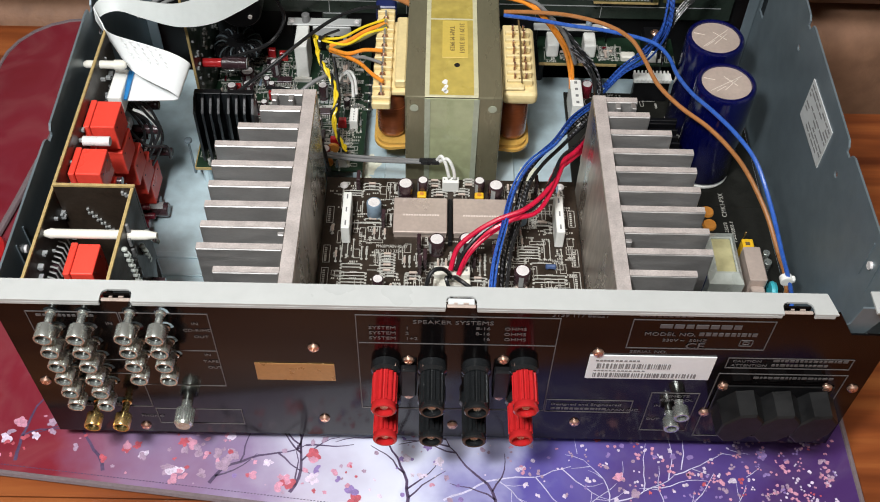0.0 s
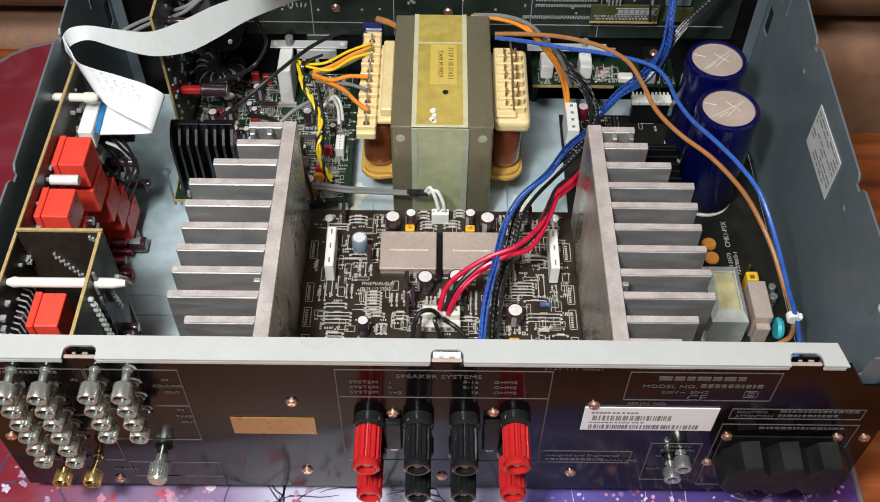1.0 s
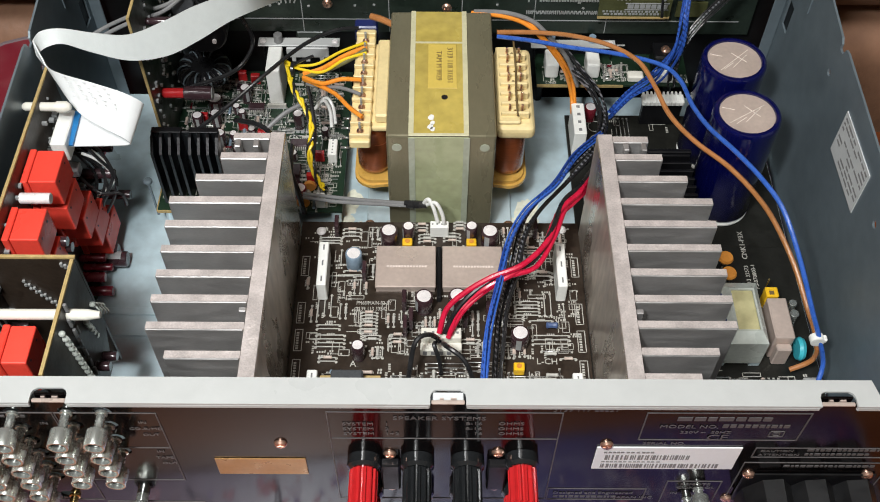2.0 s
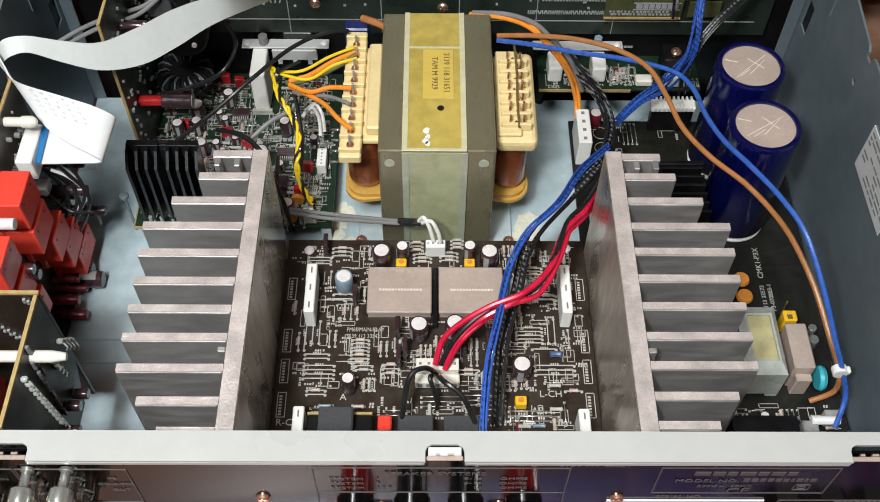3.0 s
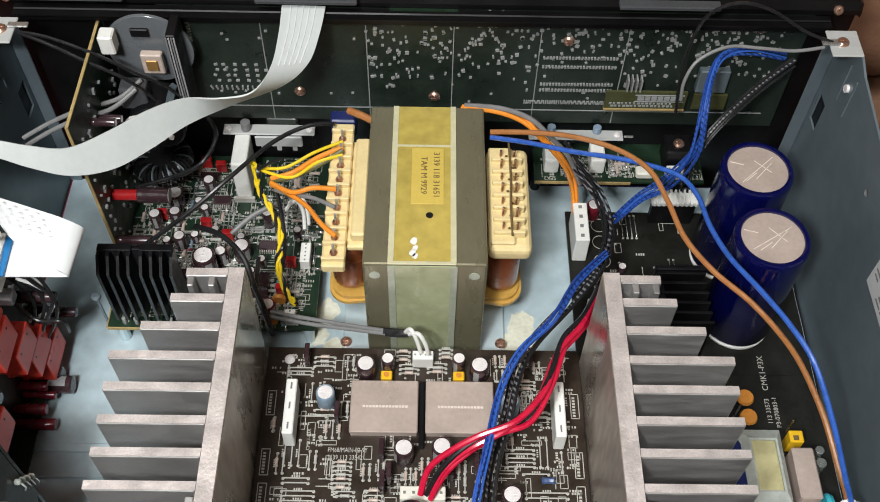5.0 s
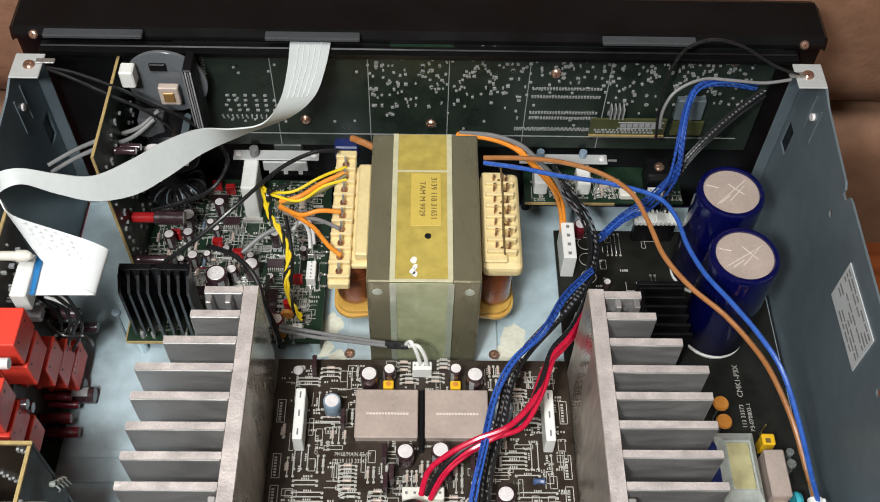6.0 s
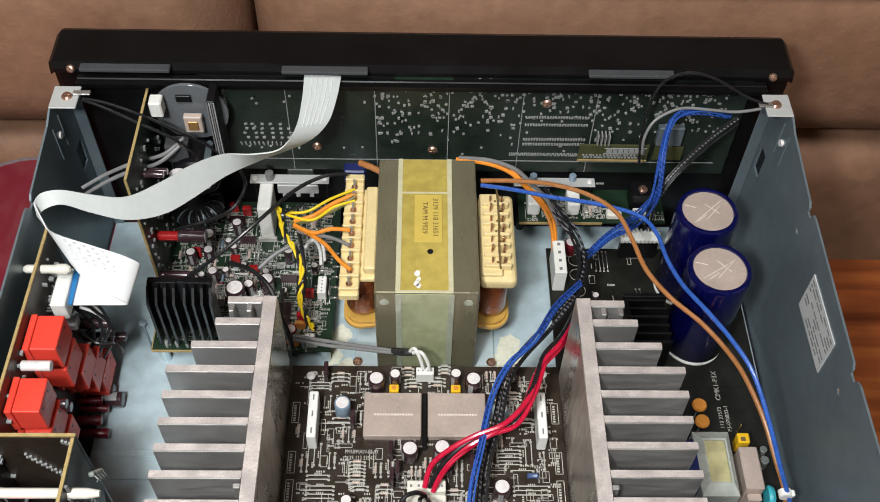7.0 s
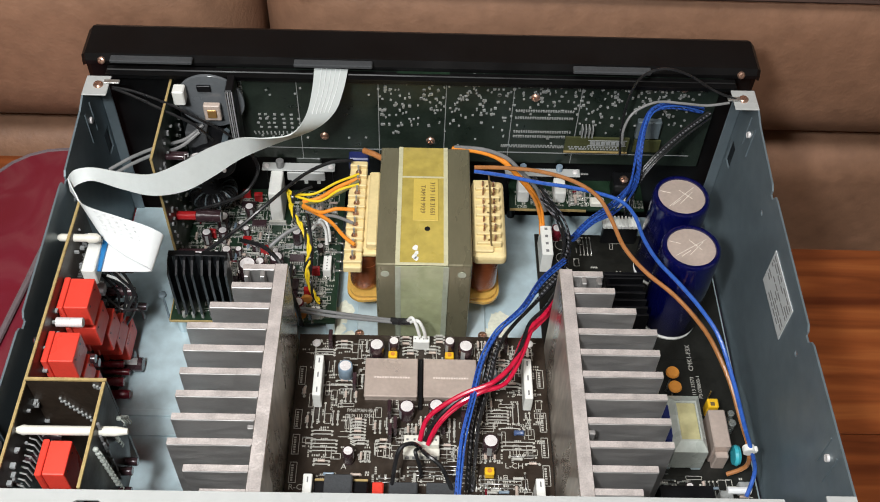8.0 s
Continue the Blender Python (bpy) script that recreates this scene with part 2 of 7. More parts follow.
def mat_print():
    """Printed desk mat: crimson to the west, violet to the east; the pale middle is torch glare painted in."""
    m, nt, p, r, tc = ramp_material("printed_mat", [(0.30, (0.10, 0.08, 0.20)), (0.46, (0.22, 0.18, 0.36)), (0.60, (0.50, 0.45, 0.58)), (0.76, (0.34, 0.14, 0.26))], 0.36, 22, (1, 1, 1), 0.2, 0.05, 8, 1.8)
    sep = nt.nodes.new("ShaderNodeSeparateXYZ")
    nt.links.new(tc.outputs["Object"], sep.inputs[0])
    wob = nt.nodes.new("ShaderNodeTexNoise")
    wob.inputs["Scale"].default_value, wob.inputs["Detail"].default_value = 14, 6
    nt.links.new(tc.outputs["Object"], wob.inputs["Vector"])
    shift = nt.nodes.new("ShaderNodeMath")
    shift.operation, shift.inputs[1].default_value = "MULTIPLY_ADD", 0.22
    nt.links.new(wob.outputs["Fac"], shift.inputs[0])
    nt.links.new(sep.outputs["X"], shift.inputs[2])
    wash = nt.nodes.new("ShaderNodeValToRGB")
    # stops 0.50 and 0.58 paint the pool of glare into the print
    stops = [(0.00, (0.15, 0.002, 0.003, 1)), (0.20, (0.20, 0.007, 0.012, 1)), (0.36, (0.25, 0.17, 0.30, 1)), (0.50, (0.60, 0.60, 0.72, 1)), (0.58, (0.70, 0.72, 0.88, 1)), (0.70, (0.10, 0.080, 0.34, 1)), (0.92, (0.060, 0.018, 0.12, 1))]
    while len(wash.color_ramp.elements) < len(stops):
        wash.color_ramp.elements.new(0.5)
    for e, (at, col) in zip(wash.color_ramp.elements, stops):
        e.position, e.color = at, col
    span = nt.nodes.new("ShaderNodeMapRange")
    span.inputs["From Min"].default_value, span.inputs["From Max"].default_value = -0.235, 0.345
    nt.links.new(shift.outputs[0], span.inputs["Value"])
    nt.links.new(span.outputs[0], wash.inputs[0])
    mx = nt.nodes.new("ShaderNodeMix")
    mx.data_type = "RGBA"
    mx.inputs["Factor"].default_value = 0.94
    nt.links.new(r.outputs[0], mx.inputs["A"])
    nt.links.new(wash.outputs[0], mx.inputs["B"])
    nt.links.new(mx.outputs["Result"], p.inputs["Base Color"])
    return m


M_MAT = mat_print()


def dashed(name, ground, stripe):
    """Insulation with a broken printed stripe."""
    m = bpy.data.materials.new(name)
    m.use_nodes = True
    nt = m.node_tree
    p = nt.nodes["Principled BSDF"]
    tc, w, r = nt.nodes.new("ShaderNodeTexCoord"), nt.nodes.new("ShaderNodeTexWave"), nt.nodes.new("ShaderNodeValToRGB")
    w.bands_direction = "DIAGONAL"
    w.inputs["Scale"].default_value, w.inputs["Distortion"].default_value = 150.0, 3.0
    nt.links.new(tc.outputs["Object"], w.inputs["Vector"])
    nt.links.new(w.outputs["Fac"], r.inputs[0])
    r.color_ramp.elements[0].position, r.color_ramp.elements[0].color = 0.58, (*ground, 1)
    r.color_ramp.elements[1].position, r.color_ramp.elements[1].color = 0.72, (*stripe, 1)
    nt.links.new(r.outputs[0], p.inputs["Base Color"])
    p.inputs["Roughness"].default_value = 0.32
    return m


M_WDASH = dashed("dashed_wire", (0.014, 0.014, 0.016), (0.20, 0.20, 0.22))
M_WBDASH = dashed("dashed_blue_wire", (0.030, 0.100, 0.42), (0.010, 0.026, 0.13))

# ---- mesh helpers ----
WM = {}


def thing(name, loc, label, category, group="", kind=""):
    ob = new(name)
    ob.empty_display_size = 0.02
    ob.location = loc
    WM[ob] = Matrix.Translation(loc)
    return tagged(ob, label, category, group, kind)


def part(name, bm, material, parent=None, label="", m=None, kind=""):
    """One mesh object under its thing or part; bm may be a mesh that other pieces share."""
    if isinstance(bm, bpy.types.Mesh):
        me = bm
    else:
        me = bpy.data.meshes.new(name)
        bmesh.ops.recalc_face_normals(bm, faces=bm.faces)
        crisp(bm)
        bm.to_mesh(me)
        bm.free()
        me.materials.append(material)
    ob = new(name, me)
    m = m or Matrix()
    if parent:
        ob.parent = parent
        ob.matrix_parent_inverse = WM[parent].inverted()
    ob.matrix_basis = m
    WM[ob] = m
    return tagged(ob, label, "", "", kind)


def solid(name, bm, material, label, category, group="", kind="", m=None):
    return tagged(part(name, bm, material, None, label, m), "", category, group, kind)


def mesh_of(name, bm, material):
    me = bpy.data.meshes.new(name)
    bmesh.ops.recalc_face_normals(bm, faces=bm.faces)
    crisp(bm)
    bm.to_mesh(me)
    bm.free()
    me.materials.append(material)
    return me


def crisp(bm):
    """Keep edges sharp where faces meet at an angle."""
    for e in bm.edges:
        if len(e.link_faces) == 2 and e.calc_face_angle(0) > 0.6:
            e.smooth = False


def B():
    return bmesh.new()


def box(bm, x0, x1, y0, y1, z0, z1, bev=0.0, seg=1):
    geo = bmesh.ops.create_cube(bm, size=1, matrix=Matrix.LocRotScale(((x0 + x1) / 2, (y0 + y1) / 2, (z0 + z1) / 2), None, (abs(x1 - x0), abs(y1 - y0), abs(z1 - z0))))
    if bev:
        edges = list({e for v in geo["verts"] for e in v.link_edges})
        bmesh.ops.bevel(bm, geom=edges, offset=bev, segments=seg, affect="EDGES", profile=0.5)
    return bm


def qbox(bm, m, sx, sy, sz):
    bmesh.ops.create_cube(bm, size=1, matrix=m @ Matrix.Diagonal((sx, sy, sz, 1)))
    return bm


AX = {"z": Matrix(), "y": Matrix.Rotation(radians(-90), 4, "X"), "x": Matrix.Rotation(radians(90), 4, "Y")}


def lathe(bm, prof, at, axis="z", seg=16):
    """Profile of (radius, height) turned about an axis that starts at a place."""
    m = Matrix.Translation(at) @ AX[axis]
    rings = []
    for r, h in prof:
        rings.append([bm.verts.new(m @ Vector((r * math.cos(2 * math.pi * k / seg), r * math.sin(2 * math.pi * k / seg), h))) for k in range(seg)])
    for (a, pa), (b, pb) in zip(zip(rings, prof), zip(rings[1:], prof[1:])):
        for k in range(seg):
            f = bm.faces.new((a[k], a[(k + 1) % seg], b[(k + 1) % seg], b[k]))
            f.smooth = abs(pa[0] - pb[0]) < abs(pa[1] - pb[1]) * 3
    bm.faces.new(rings[0][::-1])
    bm.faces.new(rings[-1])
    return bm


def cyl(bm, at, r, h, axis="z", seg=14, bev=0.0):
    b = bev or min(r, abs(h)) * 0.08
    return lathe(bm, [(r - b, 0), (r, b), (r, h - b), (r - b, h)], at, axis, seg)


def smooth_path(pts, n=6):
    pts = [Vector(p) for p in pts]
    out = []
    for i in range(len(pts) - 1):
        p0, p1, p2, p3 = pts[max(i - 1, 0)], pts[i], pts[i + 1], pts[min(i + 2, len(pts) - 1)]
        for k in range(n):
            t = k / n
            out.append(0.5 * (2 * p1 + (p2 - p0) * t + (2 * p0 - 5 * p1 + 4 * p2 - p3) * t * t + (3 * p1 - p0 - 3 * p2 + p3) * t ** 3))
    return out + [pts[-1]]


def tube(bm, pts, r, seg=8, n=6):
    path = smooth_path(pts, n) if n > 1 else [Vector(p) for p in pts]
    up = Vector((0.03, 0.02, 1)).normalized()
    rings = []
    side = None
    for i, p in enumerate(path):
        d = (path[min(i + 1, len(path) - 1)] - path[max(i - 1, 0)]).normalized()
        s = d.cross(up)
        if s.length < 0.2:
            s = side if side else d.cross(Vector((1, 0, 0)))
        s = (s - d * s.dot(d)).normalized()
        if side and s.dot(side) < 0:
            s = -s
        side, u = s, s.cross(d)
        rings.append([bm.verts.new(p + r * (s * math.cos(2 * math.pi * k / seg) + u * math.sin(2 * math.pi * k / seg))) for k in range(seg)])
    for a, b in zip(rings, rings[1:]):
        for k in range(seg):
            bm.faces.new((a[k], a[(k + 1) % seg], b[(k + 1) % seg], b[k])).smooth = True
    bm.faces.new(rings[0][::-1])
    bm.faces.new(rings[-1])
    return bm


def strip(bm, left, right, thick, n=6):
    """A flat cable between two edge lines."""
    a, b = smooth_path(left, n), smooth_path(right, n)
    rows = []
    for i in range(len(a)):
        d = a[min(i + 1, len(a) - 1)] - a[max(i - 1, 0)]
        nrm = d.cross(b[i] - a[i])
        nrm = nrm.normalized() * thick / 2 if nrm.length > 1e-9 else Vector((0, 0, thick / 2))
        rows.append([bm.verts.new(v) for v in (a[i] + nrm, b[i] + nrm, b[i] - nrm, a[i] - nrm)])
    for p, q in zip(rows, rows[1:]):
        for k in range(4):
            bm.faces.new((p[k], p[(k + 1) % 4], q[(k + 1) % 4], q[k])).smooth = True
    bm.faces.new(rows[0])
    bm.faces.new(rows[-1][::-1])
    return bm


def plate(bm, outline, holes, thick, m):
    """A sheet with an outline and holes in its own x, y, given thickness, laid by m."""
    loops = [outline] + holes
    faces_before = set(bm.faces)
    edges = []
    for loop in loops:
        vs = [bm.verts.new((x, y, 0)) for x, y in loop]
        edges += [bm.edges.new((vs[i], vs[(i + 1) % len(vs)])) for i in range(len(vs))]
    bmesh.ops.triangle_fill(bm, use_beauty=True, use_dissolve=False, edges=edges)
    faces = [f for f in bm.faces if f not in faces_before]
    ext = bmesh.ops.extrude_face_region(bm, geom=faces)
    top = [v for v in ext["geom"] if isinstance(v, bmesh.types.BMVert)]
    bmesh.ops.translate(bm, verts=top, vec=(0, 0, thick))
    bmesh.ops.transform(bm, matrix=m, verts=list({v for f in bm.faces if f not in faces_before for v in f.verts}))
    return bm


def ring_pts(cx, cy, r, seg=14):
    return [(cx + r * math.cos(2 * math.pi * k / seg), cy + r * math.sin(2 * math.pi * k / seg)) for k in range(seg)]


def word(text, m, size, material, parent, name="lettering", wide=1.0, align="LEFT"):
    data = bpy.data.curves.new(name, "FONT")
    data.body, data.size, data.extrude, data.align_x, data.resolution_u = text, size, 0.00008, align, 2
    tmp = bpy.data.objects.new("tmp", data)
    me = bpy.data.meshes.new_from_object(tmp)
    bpy.data.objects.remove(tmp)
    me.materials.clear()
    me.materials.append(material)
    ob = part(name, me, material, parent, "", m @ Matrix.Diagonal((wide, 1, 1, 1)))
    return ob


UPRIGHT = Matrix.Rotation(radians(90), 4, "X")


def on_panel(x, z, y=-0.0004):
    return Matrix.Translation((x, y, z)) @ UPRIGHT


def screw_mesh(name, r, h, material):
    bm = lathe(B(), [(r, 0), (r * 1.0, h * 0.35), (r * 0.75, h * 0.85), (r * 0.4, h)], (0, 0, 0), "z", 14)
    for a in (0, 90):
        qbox(bm, Matrix.Rotation(radians(a), 4, "Z") @ Matrix.Translation((0, 0, h)), r * 1.1, r * 0.22, h * 0.12)
    return mesh_of(name, bm, material)


SCREW = screw_mesh("screw", 0.0032, 0.0020, M_COPSCREW)
SCREWZ = screw_mesh("screw_zinc", 0.0034, 0.002, M_SILV)
FACE_Y = Matrix.Rotation(radians(90), 4, "X")

# ---- the room ----
def room():
    """Plain shell that closes the place."""
    plaster = mat("cream_plaster", (0.50, 0.46, 0.40), 0.9, 0.0, 0.05, 3, 0.2, 60)
    boards = ramp_material("floor_wood", [(0.3, (0.09, 0.04, 0.02)), (0.7, (0.2, 0.1, 0.05))], 0.4, 4, (1, 8, 1))[0]
    solid("floor", box(B(), -2.2, 2.2, -2.4, 2.2, -0.56, -0.46), boards, "dark wooden room floor", "floor", "", "structure")
    solid("ceiling", box(B(), -2.2, 2.2, -2.4, 2.2, 2.36, 2.46), plaster, "plain cream room ceiling", "ceiling", "", "structure")
    for name, q in (("wall_north", (-2.2, 2.2, 2.2, 2.3)), ("wall_south", (-2.2, 2.2, -2.5, -2.4)), ("wall_east", (2.2, 2.3, -2.5, 2.3)), ("wall_west", (-2.3, -2.2, -2.5, 2.3))):
        solid(name, box(B(), *q, -0.56, 2.46), plaster, "plain cream plaster room wall", "wall", "", "structure")


room()


def table_top():
    t = thing("table", (0, 0.0, -0.46), "red-brown varnished wooden table with dark grain", "table")
    for i in range(5):
        y0 = -0.5125 + i * 0.16
        part("plank", box(B(), -1.1, 1.1, y0, y0 + 0.1594, -0.034, -0.0036, 0.0006), M_WOOD, t)
    part("plank", box(B(), -1.1, 0.190, 0.2876, 0.3680, -0.034, -0.0036, 0.0006), M_WOOD, t)
    for x in (-1.02, 1.02):
        for y in (-0.45, 0.24):
            part("leg", box(B(), x - 0.03, x + 0.03, y - 0.03, y + 0.03, -0.46, -0.0345, 0.003), M_WOOD, t)
    return t


table_top()


def desk_mat():
    t = thing("desk_mat", (-0.05, 0.17, -0.0034), "printed desk mat with pink blossom and branches on violet", "desk mat")
    corners = ((0.2325, 0.372, 0.012), (-0.340, 0.372, 0.055), (-0.340, -0.0105, 0.012), (0.2315, -0.0710, 0.012))

    def outline(g):
        pts = []
        for (x, y, r), sx, sy, a0 in zip(corners, (1, -1, -1, 1), (1, 1, -1, -1), (0, 90, 180, 270)):
            pts += [(x - sx * r + (r + g) * math.cos(radians(a0 + k * 15)), y - sy * r + (r + g) * math.sin(radians(a0 + k * 15))) for k in range(7)]
        return pts

    def front(x):
        return -0.0105 - (x + 0.340) * 0.1059

    part("sheet", plate(B(), outline(0), [], 0.0034, Matrix.Translation((0, 0, -0.0034))), M_MAT, t)
    pts = outline(0.0006)
    pts.append(pts[0])
    part("hem", tube(B(), [(x, y, -0.0008) for x, y in pts], 0.0019, 6, 1), M_STITCH, t, "grey stitched hem")
    rng = random.Random(7)
    dashes = B()
    for i in range(300):
        x = -0.333 + 0.55 * i / 300
        qbox(dashes, Matrix.Translation((x, front(x) + 0.0048, 0.0001)), 0.0011, 0.0004, 0.0002)
    part("stitches", dashes, M_BRANCH, t, "", None, "stuff")
    # printed blossom: loose clusters of pointed petals
    blooms = [B() for _ in M_PETALS]
    level = [0.0]

    def petal(bm, x, y, a, ln, wd):
        level[0] = (level[0] + 0.00001) % 0.0003
        ring = [(-0.1, 0.0), (0.25, 0.42), (0.62, 0.5), (0.9, 0.22), (1.0, 0.0), (0.86, -0.28), (0.6, -0.48), (0.22, -0.4)]
        bm.faces.new([bm.verts.new((x + (u * math.cos(a)) * ln - v * wd * math.sin(a) + rng.uniform(-0.06, 0.06) * ln, y + u * math.sin(a) * ln + v * wd * math.cos(a) + rng.uniform(-0.06, 0.06) * ln, 0.0002 + level[0])) for u, v in ring])

    for i in range(120):
        cx = rng.uniform(-0.335, 0.224)
        cy = rng.uniform(front(cx) + 0.006, 0.025) if rng.random() < 0.86 else rng.uniform(0.03, 0.36)
        west = cx < -0.04
        if cx < -0.21 and cy > 0.05 and rng.random() < 0.85:
            continue
        pale = -0.06 < cx < 0.06
        for k in range(rng.choice((1, 2, 3, 5, 8))):
            x, y = cx + rng.gauss(0, 0.009), cy + rng.gauss(0, 0.006)
            if not (-0.338 < x < 0.226 and y > front(x) + 0.005):
                continue
            c = rng.choices(range(5), (5, 2, 4, 1, 5) if west else (1, 4, 0.5, 3, 2) if pale else (3, 3, 0.6, 5, 4))[0]
            a, size = rng.uniform(0, 6.28), rng.choice((0.0013, 0.0018, 0.0024, 0.0034) if not west else (0.0014, 0.0020, 0.0030, 0.0044))
            for q in range(rng.choice((1, 1, 2, 3, 5, 5))):
                petal(blooms[c], x, y, a + q * 1.2566 + rng.uniform(-0.25, 0.25), size * rng.uniform(0.7, 1.2), size * rng.uniform(0.6, 1.0))
    # fine dense blossom towards the east corner
    for i in range(260):
        x = 0.222 - abs(rng.gauss(0, 0.075))
        y = rng.uniform(front(x) + 0.006, 0.02)
        if x < 0.02:
            continue
        c = rng.choices(range(5), (5, 4, 0.6, 2, 4))[0]
        a, size = rng.uniform(0, 6.28), rng.choice((0.0012, 0.0016, 0.0021))
        for q in range(rng.choice((2, 3, 5))):
            petal(blooms[c], x + rng.gauss(0, 0.001), y + rng.gauss(0, 0.001), a + q * 1.2566, size, size * 0.9)
    for bm, m in zip(blooms, M_PETALS):
        part("printed_petals", bm, m, t, "", None, "stuff")
    dark, pale = B(), B()

    def branch(bm, x, y, a, w, n, depth):
        last = None
        for k in range(n):
            a += rng.uniform(-0.35, 0.35)
            nx, ny = x + math.cos(a) * 0.0055, y + math.sin(a) * 0.0050
            if not (-0.335 < nx < 0.224 and front(nx) + 0.006 < ny < 0.3):
                break
            nrm = Vector((-math.sin(a), math.cos(a), 0)) * w * (1 - 0.8 * k / n) / 2
            pair = [bm.verts.new(Vector((x, y, 0.00012)) + nrm * s) for s in (1, -1)]
            if last:
                bm.faces.new((last[0], last[1], pair[1], pair[0]))
            last, x, y = pair, nx, ny
            if depth and rng.random() < 0.3:
                branch(bm, x, y, a + rng.choice((-0.8, 0.8)), w * 0.55, max(3, n // 2), depth - 1)

    for x in (-0.31, -0.24, -0.19, -0.13, -0.085, -0.02, 0.03):
        branch(dark, x, front(x) + 0.008, rng.uniform(0.5, 2.2), 0.0021, 12, 1)
    for x in (0.0, 0.03, 0.06, 0.10, 0.14, 0.19):
        branch(pale, x, front(x) + 0.014, rng.uniform(-0.3, 1.2), 0.0013, 15, 2)
    part("printed_branch", dark, M_BRANCH, t, "", None, "stuff")
    part("printed_twigs", pale, M_BRANCHW, t, "", None, "stuff")
    return t


desk_mat()


def sofa():
    t = thing("sofa", (0.0, 0.82, -0.46), "brown upholstered sofa with wide cushions and seams", "sofa")

    def soft(name, x0, x1, y0, y1, z0, z1, bev):
        c = box(B(), x0, x1, y0, y1, z0, z1, bev, 6)
        for f in c.faces:
            f.smooth = True
        part(name, c, M_SOFA, t)

    soft("base", -1.3, 1.3, 0.400, 1.15, -0.46, -0.016, 0.035)
    for x0, x1 in ((-1.3, -0.1255), (-0.1225, 1.3)):
        soft("seat_cushion", x0, x1, 0.388, 0.95, -0.010, 0.175, 0.060)
        soft("back_cushion", x0, x1, 0.80, 1.12, 0.180, 0.68, 0.06)
        part("piping", tube(B(), [(x0 + 0.03, 0.3895, 0.150), ((x0 + x1) / 2, 0.3890, 0.1505), (x1 - 0.03, 0.3895, 0.150)], 0.0022, 6), M_SEAM, t, "dark piping")
    return t


sofa()
knob = thing("red_tin", (-0.293, 0.118, 0.0), "glossy red tin standing on the desk mat", "tin")
part("dome", lathe(B(), [(0.0185, 0.0004), (0.0195, 0.002), (0.0195, 0.016), (0.017, 0.022), (0.010, 0.026), (0.003, 0.027)], (-0.293, 0.118, 0), "z", 28), M_REDK, knob)
part("skirt", lathe(B(), [(0.0198, 0.0006), (0.0206, 0.0014), (0.0206, 0.004), (0.0198, 0.005)], (-0.293, 0.118, 0), "z", 28), M_REDK, knob)
cord = thing("power_lead", (-0.285, 0.2, 0.0), "thin grey power lead lying on the desk mat", "power lead")
part("sheath", tube(B(), [(-0.262, 0.330, 0.0028), (-0.276, 0.275, 0.0028), (-0.2815, 0.235, 0.0028), (-0.2855, 0.205, 0.0028), (-0.291, 0.165, 0.0028), (-0.302, 0.10, 0.0028), (-0.318, 0.02, 0.0028)], 0.0024, 8), M_STITCH, cord)

# ---- amplifier case ----
case = thing("amplifier_case", (0, 0.15, 0.0), "open hi-fi amplifier case of grey steel with black rear panel", "amplifier")
part("floor_plate", box(B(), -0.2125, 0.2125, 0.0016, 0.300, 0.0125, 0.0140), M_FLOOR, case, "pale blue zinc-plated floor plate")
for y in (0.1215, 0.1072):
    part("pressed_rib", box(B(), -0.2, -0.09, y, y + (0.005 if y > 0.12 else 0.0012), 0.0140, 0.0156, 0.0006), M_FLOOR, case)
for x in (-0.17, 0.17):
    for y in (0.04, 0.26):
        part("foot", cyl(B(), (x, y, 0.0002), 0.02, 0.0122, "z", 20), M_BLACK, case)


